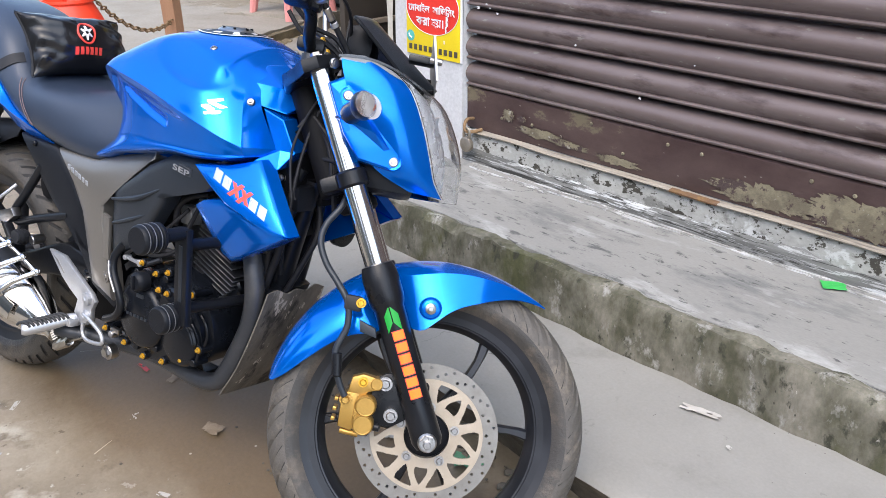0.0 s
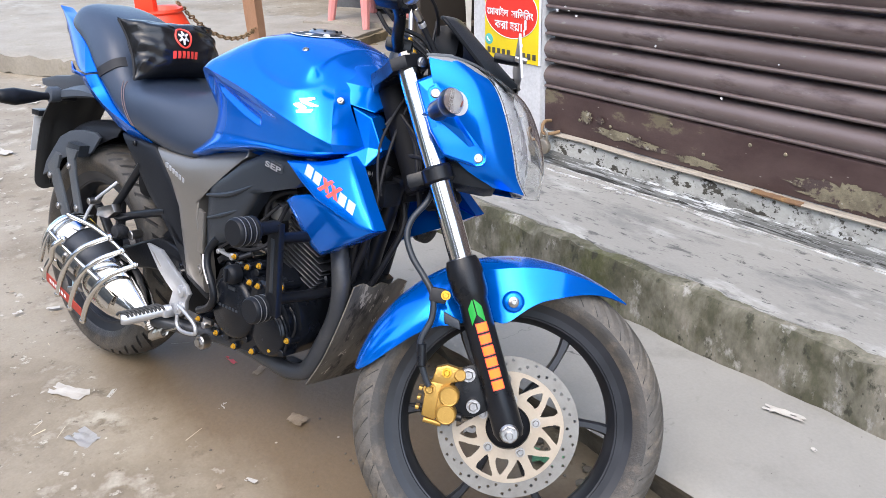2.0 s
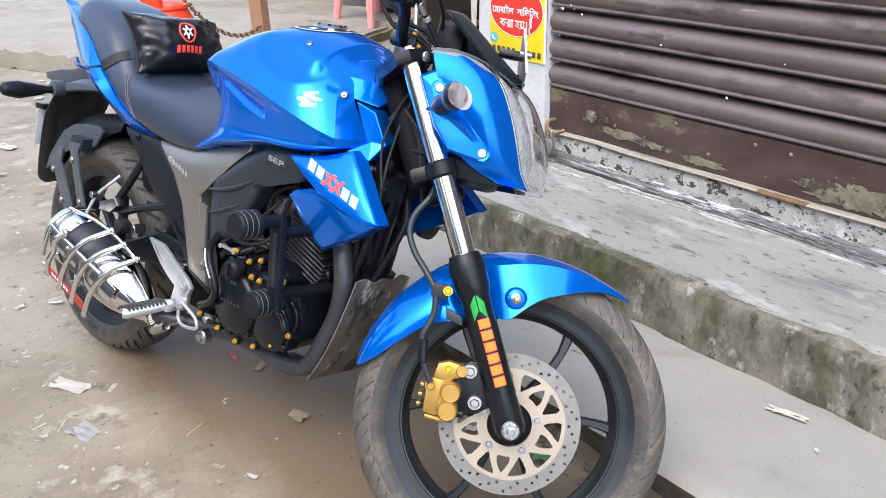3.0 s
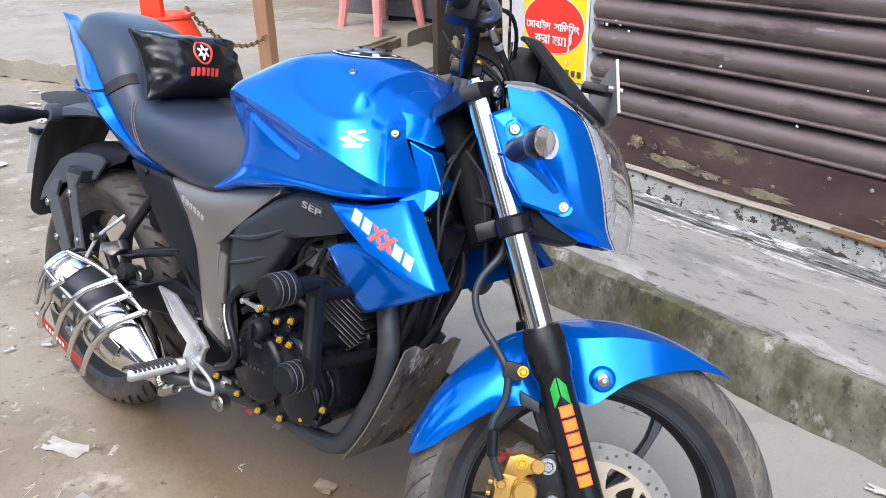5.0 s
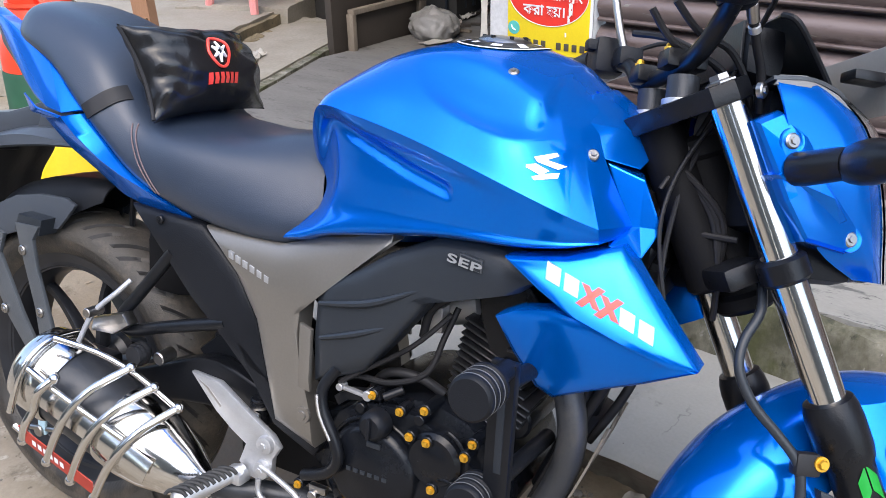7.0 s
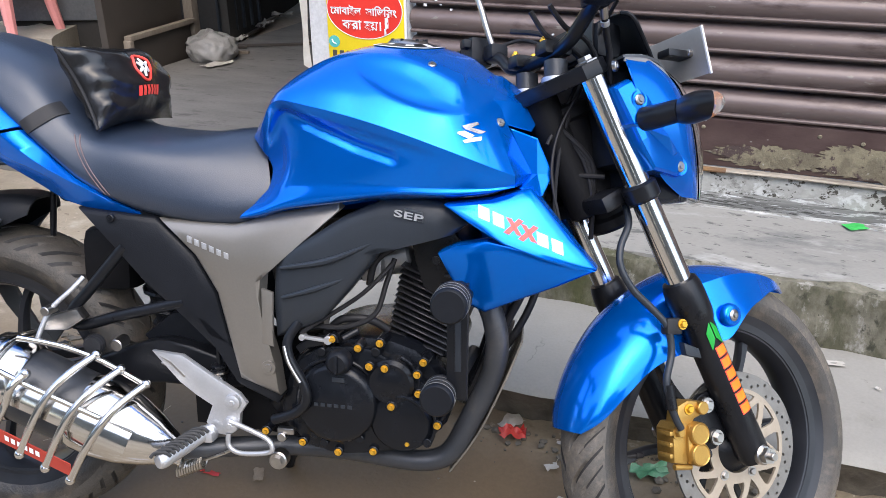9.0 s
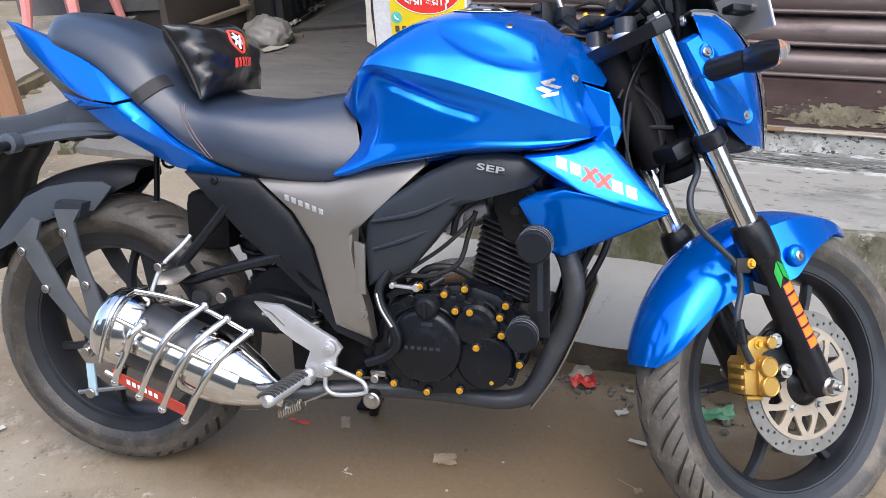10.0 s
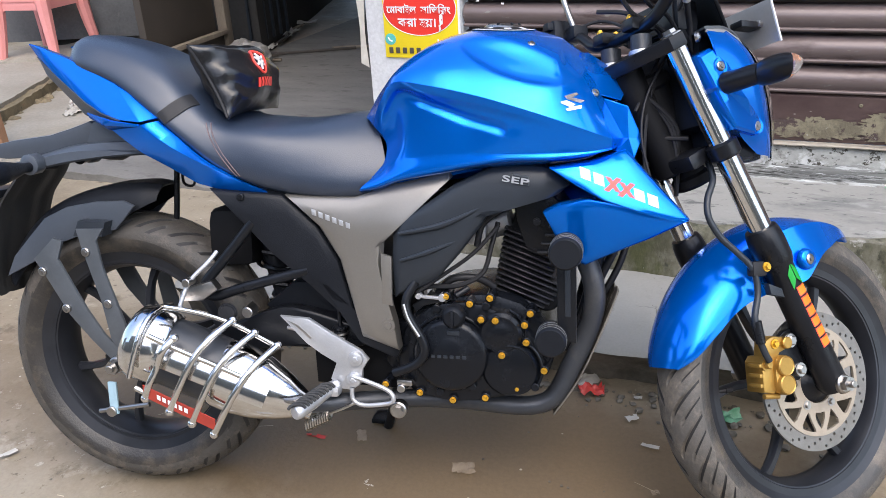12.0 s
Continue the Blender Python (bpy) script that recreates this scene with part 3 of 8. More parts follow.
def rough_block(x0, x1, y0, y1, z0, z1, step=0.04, wobble=0.006, seed=0, top=None):
    """A block of worn masonry, its faces and edges uneven. top(x, y): height of its upper side."""
    nx, ny, nz = (max(1, min(260, round(abs(b - a) / step))) for a, b in ((x0, x1), (y0, y1), (z0, z1)))
    bm = bmesh.new()
    got = {}

    def vert(i, j, k):
        if (i, j, k) not in got:
            x, y, z = x0 + (x1 - x0) * i / nx, y0 + (y1 - y0) * j / ny, z0 + (z1 - z0) * k / nz
            if top:
                z = z0 + (top(x, y) - z0) * k / nz
            v = noise.noise_vector(Vector((x * 9 + seed, y * 9, z * 9))) + 0.5 * noise.noise_vector(Vector((x * 27, y * 27 + seed, z * 27)))
            ends = (j in (0, ny)) + (k == nz)
            w = wobble * (1.7 if ends == 2 else 1.0)
            pull = Vector((0, (1 if j == 0 else -1 if j == ny else 0), -1 if k == nz else 0)) * (0.006 if ends == 2 else 0.0)
            got[i, j, k] = bm.verts.new(Vector((x, y, z)) + Vector((0, v.y * w, v.z * w * (0.35 if k == nz and not j in (0, ny) else 1))) + pull)
        return got[i, j, k]

    for i in range(nx):
        for j in range(ny):
            bm.faces.new([vert(i, j, nz), vert(i + 1, j, nz), vert(i + 1, j + 1, nz), vert(i, j + 1, nz)])
        for k in range(nz):
            bm.faces.new([vert(i, 0, k), vert(i + 1, 0, k), vert(i + 1, 0, k + 1), vert(i, 0, k + 1)])
            bm.faces.new([vert(i, ny, k), vert(i, ny, k + 1), vert(i + 1, ny, k + 1), vert(i + 1, ny, k)])
    for i in (0, nx):
        for j in range(ny):
            for k in range(nz):
                bm.faces.new([vert(i, j, k), vert(i, j + 1, k), vert(i, j + 1, k + 1), vert(i, j, k + 1)])
    return bm


def scrap(w, h, seed, crumple=0.012, n=8):
    """A crumpled scrap lying on z = 0."""
    rnd = random.Random(seed)
    bm = bmesh.new()
    vs = []
    for i in range(n + 1):
        row = []
        for j in range(n + 1):
            u, v = i / n - 0.5, j / n - 0.5
            q = noise.noise_vector(Vector((u * 3 + seed, v * 3, seed * 0.37)))
            e = 1 + 0.25 * q.x
            row.append(bm.verts.new((u * w * e, v * h * (1 + 0.35 * q.y), 0.002 + crumple * (abs(q.z) + 0.25 * rnd.random()))))
        vs.append(row)
    for i in range(n):
        for j in range(n):
            if rnd.random() > 0.06 or 1 < i < n - 2:
                bm.faces.new((vs[i][j], vs[i + 1][j], vs[i + 1][j + 1], vs[i][j + 1]))
    return bm

# ---- the setting: ground, slab, kerb, step, shutter, pillar ----
WALL_Y = 1.60      # face of the shutter
STEP_Z = 0.28      # top of the step before the shutter
SLAB_Z = 0.12      # top of the cement slab at its foot
KERB_Y = 1.13
SLAB_Y = 0.70
STEP_X0, STEP_X1 = -0.30, 7.0


def build_ground():
    bm = bmesh.new()
    n = 150
    xs = [math.copysign(abs(u) ** 3.0 * 75 + abs(u) * 4.5, u) for u in np.linspace(-1, 1, n)]
    vs = []
    for x in xs:
        row = []
        for y in xs:
            x1, y1 = x + 0.4, y + 0.6
            z = 0.010 * noise.noise(Vector((x1 * 1.3, y1 * 1.3, 0))) + 0.005 * noise.noise(Vector((x1 * 5, y1 * 5, 3)))
            z -= 0.001
            row.append(bm.verts.new((x1, y1, z)))
        vs.append(row)
    for i in range(n - 1):
        for j in range(n - 1):
            bm.faces.new((vs[i][j], vs[i + 1][j], vs[i + 1][j + 1], vs[i][j + 1]))
    return solid("ground", bm, GROUND, "moist brown trodden mud with pale dusty patches, coloured darker for shade under the motorcycle", "ground", kind="structure")


build_ground()


def slab_edge(x):
    return SLAB_Y + 0.018 * noise.noise(Vector((x * 2.3, 0, 7))) + 0.010 * noise.noise(Vector((x * 9, 0, 2)))


def build_slab():
    bm = bmesh.new()
    n, ny = 220, 14
    rows = []
    for i in range(n + 1):
        x = STEP_X0 - 0.15 + (STEP_X1 - STEP_X0 + 0.15) * i / n
        e = slab_edge(x)
        row = [Vector((x, e + 0.075, -0.05)), Vector((x, e + 0.055 + 0.030 * noise.noise(Vector((x * 14, 1, 1))), 0.03)), Vector((x, e + 0.018 + 0.016 * noise.noise(Vector((x * 18, 2, 1))), SLAB_Z - 0.035)),
               Vector((x, e, SLAB_Z - 0.014)), Vector((x, e + 0.012, SLAB_Z - 0.003))]
        for j in range(1, ny + 1):
            y = e + 0.012 + (KERB_Y + 0.08 - e - 0.012) * j / ny
            row.append(Vector((x, y, SLAB_Z + 0.003 * noise.noise(Vector((x * 3, y * 3, 5))))))
        rows.append(row)
    bm = rings(rows, closed_ring=False, caps=False)
    bm.faces.ensure_lookup_table()
    across = len(rows[0]) - 1
    for k, f in enumerate(bm.faces):
        f.material_index = 1 if k % across < 3 else 0
    ob = solid("pavement", bm, SLABM, "pale grey cement slab with a broken outer edge", "pavement", kind="structure", sharp=50)
    ob.data.materials.append(BROKEN)
    return ob


build_slab()

_kerb = thing("kerb", "weathered concrete step with a mossy stained front", "kerb", kind="structure")
part("front", rough_block(STEP_X0, STEP_X1, KERB_Y, KERB_Y + 0.05, SLAB_Z - 0.06, STEP_Z - 0.003, 0.022, 0.010, 3), KERBM, _kerb, "moss-stained crumbling concrete face")
part("tread", rough_block(STEP_X0, STEP_X1, KERB_Y + 0.04, WALL_Y + 0.02, 0.0, STEP_Z, 0.05, 0.004, 8), STEPM, _kerb, "smooth grey cement tread with dark scuffs")

# low plinth under the shutter
_plinth = thing("plinth", "low plinth with flaking whitewash under the shutter", "plinth", kind="structure")
part("face", rough_block(0.16, STEP_X1, WALL_Y - 0.014, WALL_Y + 0.30, STEP_Z - 0.05, 0.385, 0.02, 0.005, 21), LIME, _plinth, "flaking pale whitewash")


def worn_top(x, y):
    return STEP_Z + 0.046 + 0.020 * noise.noise(Vector((x * 2.6, 0, 3))) + 0.012 * noise.noise(Vector((x * 9, 0, 8))) + 0.006 * noise.noise(Vector((x * 31, 0, 8)))


part("worn_band", rough_block(0.17, 5.5, WALL_Y - 0.024, WALL_Y - 0.004, STEP_Z - 0.05, STEP_Z + 0.05, 0.018, 0.004, 23, worn_top), WORN, _plinth, "dark worn foot with white scratches")


def smear(x0, x1, y, width, seed):
    """A ragged thin run of limewash on the tread."""
    n = round((x1 - x0) / 0.006)
    rows = []
    for i in range(n + 1):
        x = x0 + (x1 - x0) * i / n
        w = width * max(0.03, 0.28 + 1.5 * noise.noise(Vector((x * 5, seed, 0))) + 0.7 * noise.noise(Vector((x * 22, seed, 4))) + 0.4 * noise.noise(Vector((x * 70, seed, 9))))
        c = y + 0.010 * noise.noise(Vector((x * 2.1, seed, 2))) + 0.004 * noise.noise(Vector((x * 15, seed, 6)))
        z = STEP_Z + 0.0035
        rows.append([Vector((x, c - w, z - 0.006)), Vector((x, c - w, z)), Vector((x, c, z + 0.0012)), Vector((x, c + w * 0.8, z)), Vector((x, c + w * 0.8, z - 0.006))])
    return rings(rows, closed_ring=False, caps=False)


for _k, (_x0, _x1, _y, _w) in enumerate(((0.22, 3.8, WALL_Y - 0.034, 0.0055), (0.42, 1.00, WALL_Y - 0.058, 0.006), (0.75, 1.45, WALL_Y - 0.050, 0.007), (1.5, 2.6, WALL_Y - 0.060, 0.005), (0.25, 0.60, WALL_Y - 0.075, 0.006))):
    part("limewash_smear", smear(_x0, _x1, _y, _w, 3.7 * _k), LIME_STREAK, _plinth, "smeared white limewash along the foot")


def build_shutter():
    sh = thing("roller_shutter", "closed brown ribbed steel roller shutter, chipped and dusty", "shutter", kind="structure")
    x0, x1 = 0.165, 6.0
    pitch = 0.0885
    prof = [(0.000, 0.040), (0.001, 0.004), (0.003, -0.004), (0.008, -0.007), (0.011, -0.006), (0.0135, 0.004), (0.020, 0.0), (0.030, -0.007), (0.042, -0.011), (0.052, -0.009), (0.061, -0.003), (0.069, 0.006), (0.075, 0.016), (0.0775, 0.040), (0.0885, 0.040)]
    base = 0.536
    for k in range(28):
        rows = []
        for i in range(25):
            x = x0 + (x1 - x0) * i / 24
            w = 0.0012 * noise.noise(Vector((x * 2, k * 3.1, 0)))
            rows.append([Vector((x, WALL_Y + d + w, base + pitch * k + h)) for h, d in prof])
        part("slat", rings(rows, closed_ring=False, caps=False), SHUT, sh, sharp=60)
    rows = []
    for i in range(60):
        x = x0 + (x1 - x0) * i / 59
        w = 0.002 * noise.noise(Vector((x * 3, 0, 4)))
        rows.append([Vector((x, WALL_Y + 0.014 + w, 0.390)), Vector((x, WALL_Y + 0.002 + w, 0.392)), Vector((x, WALL_Y + w, 0.40)), Vector((x, WALL_Y + w + 0.001, 0.46)), Vector((x, WALL_Y + w, 0.528)), Vector((x, WALL_Y + 0.012 + w, 0.538))])
    part("bottom_plate", rings(rows, closed_ring=False, caps=False), PLATEB, sh, "flat rusty brown bottom plate with peeling paint")
    rnd = random.Random(5)
    for i in range(22):
        x = 0.32 + 0.21 * i * 0.62 + rnd.uniform(-0.03, 0.03)
        z = rnd.choice((0.505, 0.44, 0.455)) + rnd.uniform(-0.008, 0.008)
        part("rivet", lathe([(0.0, -0.004), (0.004, -0.0035), (0.006, 0.0)], (x, WALL_Y - 0.0005, z), 10), PEEL, sh)
    for i, (x, z, w, h) in enumerate(((0.50, 0.435, 0.20, 0.030), (0.62, 0.425, 0.14, 0.022), (0.80, 0.418, 0.16, 0.026), (1.26, 0.432, 0.30, 0.065), (1.55, 0.445, 0.40, 0.095), (0.36, 0.47, 0.05, 0.04), (2.0, 0.44, 0.5, 0.09), (0.42, 0.47, 0.035, 0.02))):
        bm = bmesh.new()
        vs = []
        m = 140
        for k in range(m):
            a = 2 * math.pi * k / m
            q = 1 + 0.42 * noise.noise(Vector((math.cos(a) * 2.2 + i * 5, math.sin(a) * 2.2, i))) + 0.30 * noise.noise(Vector((math.cos(a) * 6 + i * 5, math.sin(a) * 6, i))) + 0.25 * noise.noise(Vector((math.cos(a) * 17 + i * 5, math.sin(a) * 17, i)))
            vs.append(bm.verts.new((x + w / 2 * math.cos(a) * q, WALL_Y - 0.0022 - 0.0005 * i, z + h / 2 * math.sin(a) * q)))
        bm.faces.new(vs[::-1])
        part("peeled_patch", bm, PEEL, sh, "olive patch where paint has peeled")
    for i, (x, z) in enumerate(((0.215, 0.80), (0.268, 0.806), (0.252, 0.812), (0.30, 0.79), (0.62, 0.735), (1.02, 0.74), (0.86, 0.62), (0.55, 0.59), (1.3, 0.66))):
        part("chip", moved(scrap(0.011 if i < 3 else 0.008, 0.008 if i < 3 else 0.006, 60 + i, 0.001, 4), Matrix.Translation((x, WALL_Y - 0.002, z)) @ Matrix.Rotation(radians(90), 4, "X") @ Matrix.Rotation(i, 4, "Z")), SIGNW, sh)
    return sh


build_shutter()

# pale strip of wood along the foot of the shutter, with one rusty patch
_rows = []
for _i in range(150):
    _x = 0.20 + 5.6 * _i / 149
    _w = 0.003 * noise.noise(Vector((_x * 4, 0, 9)))
    _rows.append([Vector((_x, WALL_Y - 0.026 + _w, 0.384 + _w)), Vector((_x, WALL_Y - 0.027 + _w, 0.387 + _w)), Vector((_x, WALL_Y - 0.022 + _w, 0.389 + _w)), Vector((_x, WALL_Y + 0.004, 0.390 + _w)), Vector((_x, WALL_Y + 0.004, 0.382))])
_sill = solid("sill", rings(_rows), WOOD, "thin bare wooden strip along the shutter foot", "sill", kind="structure")
_rows = []
for _i in range(31):
    _x = 1.00 + 0.15 * _i / 30
    _w = 0.003 * noise.noise(Vector((_x * 4, 0, 9)))
    _q = 0.0025 * noise.noise(Vector((_x * 40, 0, 1)))
    _rows.append([Vector((_x, WALL_Y - 0.0275 + _w, 0.3825 + _w + _q)), Vector((_x, WALL_Y - 0.0285 + _w, 0.3870 + _w)), Vector((_x, WALL_Y - 0.0235 + _w, 0.3900 + _w)), Vector((_x, WALL_Y - 0.010 + 3 * _q, 0.3915 + _w)), Vector((_x, WALL_Y - 0.010, 0.385))])
part("rust_patch", rings(_rows), RUSTD, _sill, "dull rusty stretch")

# padlock and its staple at the shutter's end
_lock = thing("padlock", "rusty steel padlock hanging on an iron staple", "padlock")
part("staple", tube([(0.200, 1.594, 0.428), (0.205, 1.560, 0.432), (0.208, 1.545, 0.416), (0.214, 1.545, 0.396), (0.232, 1.56, 0.394), (0.245, 1.592, 0.398)], 0.006, 8), RUST, _lock, "bent rusty staple")
part("shackle", tube([(0.205, 1.545, 0.370), (0.205, 1.545, 0.396), (0.218, 1.545, 0.408), (0.231, 1.545, 0.396), (0.231, 1.545, 0.370)], 0.0045, 8), LOCKM, _lock)
part("body", lathe([(0.0, -0.011), (0.020, -0.011), (0.026, -0.007), (0.027, 0.0), (0.026, 0.007), (0.02, 0.011), (0.0, 0.011)], (0.218, 1.545, 0.350), 28), LOCKM, _lock, "round worn padlock body")

# whitewashed pillar with the sign
solid("wall_pillar", rough_block(-0.185, 0.160, WALL_Y - 0.02, WALL_Y + 0.45, 0.0, 3.2, 0.09, 0.003, 40), PILLAR, "narrow whitewashed masonry pillar beside the shutter", "wall", kind="structure")
solid("wall_above", box(((STEP_X1 + 0.16) / 2, WALL_Y + 0.30, 3.1), (STEP_X1 - 0.16, 0.3, 1.0), 0.01), HOUSE, "plain plaster wall over the shutter", "wall", kind="structure")
solid("wall_shop_side", box((-0.10, 5.2, 1.6), (0.16, 6.2, 3.2), 0.01), HOUSE, "plain plaster side wall of the alley", "wall", kind="structure")
solid("wall_right", box((6.6, WALL_Y + 0.25, 1.6), (1.2, 0.4, 3.2), 0.01), HOUSE, "plain plaster wall beyond the shutter", "wall", kind="structure")


def build_sign():
    y = WALL_Y - 0.026
    sg = thing("sign_board", "yellow shop sign, red oval, white Bengali lettering, on the pillar", "sign")
    x0, x1, z0, z1 = -0.118, 0.152, 0.612, 1.05
    part("panel", prism([(x0, z0), (x1, z0), (x1, z1), (x0, z1)], y, y + 0.008, 0.001), SIGNY, sg, "thin yellow vinyl panel")
    part("edge_band", prism([(x1 + 0.0005, z0), (x1 + 0.008, z0), (x1 + 0.008, z1), (x1 + 0.0005, z1)], y + 0.001, y + 0.008, 0.0), SIGNW, sg, "white margin")
    cx, cz = 0.016, 0.778
    part("oval", prism([(cx + 0.130 * math.cos(a), cz + 0.088 * math.sin(a)) for a in np.linspace(0, 2 * math.pi, 64, endpoint=False)], y - 0.0015, y + 0.002, 0.0), SIGNR, sg, "red oval")
    part("oval_rim", merged(*[tube([(cx + 0.1315 * math.cos(a), y - 0.001, cz + 0.0895 * math.sin(a)) for a in np.linspace(0, 2 * math.pi, 65)], 0.0012, 6, 1)]), SIGNW, sg, "thin white rim")

    def words(text, x, z, size, material):
        cu = bpy.data.curves.new("words", "FONT")

        cu.body, cu.size, cu.align_x, cu.extrude = text, size, "CENTER", 0.0006
        cu.offset = size * 0.018
        tmp = bpy.data.objects.new("words", cu)
        scene.collection.objects.link(tmp)
        bpy.context.view_layer.update()
        me = bpy.data.meshes.new_from_object(tmp.evaluated_get(bpy.context.evaluated_depsgraph_get()))
        bpy.data.objects.remove(tmp)
        bm = bmesh.new()
        bm.from_mesh(me)
        bpy.data.meshes.remove(me)
        bm.transform(Matrix.Translation((x, y - 0.0032, z)) @ Matrix.Rotation(radians(90), 4, "X"))
        return part("lettering", bm, material, sg, "white Bengali words")

    words("\u09b8\u09be\u09bf\u09ad\u09bf\u09b8\u0982", cx + 0.060, 0.762, 0.032, SIGNW)
    words("\u09c7\u09ae\u09be\u09ac\u09be\u0987\u09b2", cx - 0.064, 0.762, 0.032, SIGNW)
    words("\u0995\u09b0\u09be \u09b9\u09df\u0964", cx - 0.008, 0.718, 0.040, SIGNW)
    # telephone line: plain bars
    for i in range(10):
        if i != 5:
            part("bar", box((x0 + 0.022 + 0.0255 * i, y - 0.001, 0.637), (0.015, 0.003, 0.020), 0.0015), SIGNK, sg)
    part("badge", prism([(-0.096 + 0.020 * math.cos(a), 0.674 + 0.019 * math.sin(a)) for a in np.linspace(0, 2 * math.pi, 32, endpoint=False)], y - 0.0012, y + 0.002, 0.0), SIGNC, sg, "round teal badge")
    part("badge_mark", tube([(-0.104, y - 0.0016, 0.681), (-0.099, y - 0.0016, 0.671), (-0.089, y - 0.0016, 0.667)], 0.0022, 6), SIGNW, sg)
    for i, (dx, dz, w, h) in enumerate(((0.096, 0.742, 0.012, 0.034), (0.090, 0.715, 0.007, 0.020), (0.102, 0.765, 0.008, 0.012), (0.082, 0.672, 0.005, 0.012))):
        part("torn_spot", moved(scrap(w, h, 80 + i, 0.0006, 5), Matrix.Translation((dx, y - 0.0042, dz)) @ Matrix.Rotation(radians(90), 4, "X")), SIGNW, sg, "spot where the print has torn off")
    return sg


build_sign()
# torn poster strip hanging off the pillar's outer edge
_rows = []
for _i in range(14):
    _z = 0.575 + 0.03 * _i
    _rows.append([Vector((-0.187 - 0.006 * _j + 0.003 * math.sin(_z * 25 + _j), WALL_Y - 0.03 - 0.004 * _j, _z + 0.006 * _j)) for _j in range(4)])
solid("poster_strip", thicken(rings(_rows, closed_ring=False, caps=False), 0.0012), PAPER, "torn grey poster strip peeling off the pillar edge", "poster")

# ---- alley on the other side of the pillar ----
_alley = thing("wall_alley", "dark painted alley wall with a brown panelled door", "wall", kind="structure")
_t = Matrix.Translation((-2.42, 3.1, 0)) @ Matrix.Rotation(radians(4), 4, "Z")
part("low_panel", moved(box((0.02, 0.37, 0.12), (0.05, 0.62, 0.24), 0.006), _t), DOORM, _alley, "dark brown low door panel")
part("rail", moved(box((0.05, 0.37, 0.255), (0.05, 0.68, 0.03), 0.004), _t), FRAMEW, _alley, "weathered timber rail")
part("stile", moved(box((0.05, 0.035, 0.12), (0.05, 0.035, 0.25), 0.004), _t), FRAMEW, _alley)
part("door", moved(box((-0.03, 0.30, 1.05), (0.05, 0.75, 2.1), 0.006), _t), DOORM, _alley, "dark brown timber door")
part("jamb", moved(box((0.03, 0.73, 1.05), (0.07, 0.07, 2.1), 0.005), _t), FRAMEW, _alley, "weathered timber jamb")
part("inner_jamb", moved(box((-0.05, 0.83, 1.05), (0.05, 0.04, 2.1), 0.004), _t), FRAMEW, _alley)
for _k in range(6):
    part("grille_bar", moved(box((0.06, 1.0 + 0.11 * _k, 1.05), (0.02, 0.02, 1.9), 0.003), _t), GREYPL, _alley)
# inner walls of the alley, their shade painted as near-black
solid("wall_alley_dark", box((-3.78, 5.80, 1.5), (1.6, 4.0, 3.2), 0.01, Matrix.Rotation(radians(18.5), 4, "Z")), DARK, "inside wall of the alley shop, its shade put into a near-black colour", "wall", kind="structure")
solid("wall_alley_end", box((-1.4, 9.2, 1.6), (4.5, 0.2, 3.2), 0.01), DARK, "end wall of the alley, coloured near-black for shade", "wall", kind="structure")
# unseen roof, added to block the sky and darken the alley floor
solid("added_shade_roof", box((-1.3, 6.0, 2.7), (3.6, 6.8, 0.15), 0.01), DARK, "unseen roof added to keep daylight out of the alley", "ceiling", kind="structure")
solid("wall_store", box((-3.72, 3.72, 1.3), (1.1, 0.12, 2.2), 0.008, Matrix.Rotation(radians(22), 4, "Z")), OPENW, "grey-black painted store wall with worn patches", "wall", kind="structure")
solid("wall_store_front", box((-5.6, 5.2, 1.5), (5.0, 0.2, 3.0), 0.01, Matrix.Rotation(radians(8), 4, "Z")), OPENW, "dark store front wall", "wall", kind="structure")

_ledge = thing("ledge", "broken cement ledge with an earthy crumbling edge", "ledge", kind="structure")
_t = Matrix.Translation((-2.82, 2.2, 0)) @ Matrix.Rotation(radians(24), 4, "Z")
part("top", moved(rough_block(-3.4, 0.0, -0.55, 1.55, 0.0, 0.135, 0.06, 0.018, 50), _t), LEDGE, _ledge, "worn cement top")
part("face", moved(rough_block(-0.05, 0.045, -0.55, 1.5, -0.02, 0.115, 0.03, 0.034, 52), _t), EARTH, _ledge, "earthy broken face")
_r = random.Random(77)
_bm = bmesh.new()
for _k in range(70):
    _s = _r.uniform(0.010, 0.040)
    _q = bmesh.ops.create_icosphere(_bm, subdivisions=1, radius=_s)["verts"]
    _c = Vector((_r.uniform(0.0, 0.10), _r.uniform(-0.55, 1.45), _r.uniform(0.0, 0.06)))
    for v in _q:
        v.co = Vector((v.co.x * 1.2, v.co.y * _r.uniform(0.8, 1.6), v.co.z * 0.8)) * (1 + 0.3 * _r.random()) + _c
part("clods", moved(_bm, _t), EARTH, _ledge, "broken clods of earth and brick", sharp=20)
part("block", moved(rough_block(-0.75, 0.10, 1.25, 1.75, 0.0, 0.165, 0.05, 0.014, 54), _t), LEDGE, _ledge, "cement threshold block")
part("kerbstone", moved(rough_block(0.02, 0.60, -0.9, 1.5, -0.02, 0.055, 0.05, 0.014, 56), _t), LEDGE, _ledge, "low cement apron")
part("kerbstone_edge", moved(rough_block(0.58, 0.66, -0.9, 1.5, -0.02, 0.045, 0.035, 0.016, 58), _t), KERBM, _ledge, "mossy apron edge")

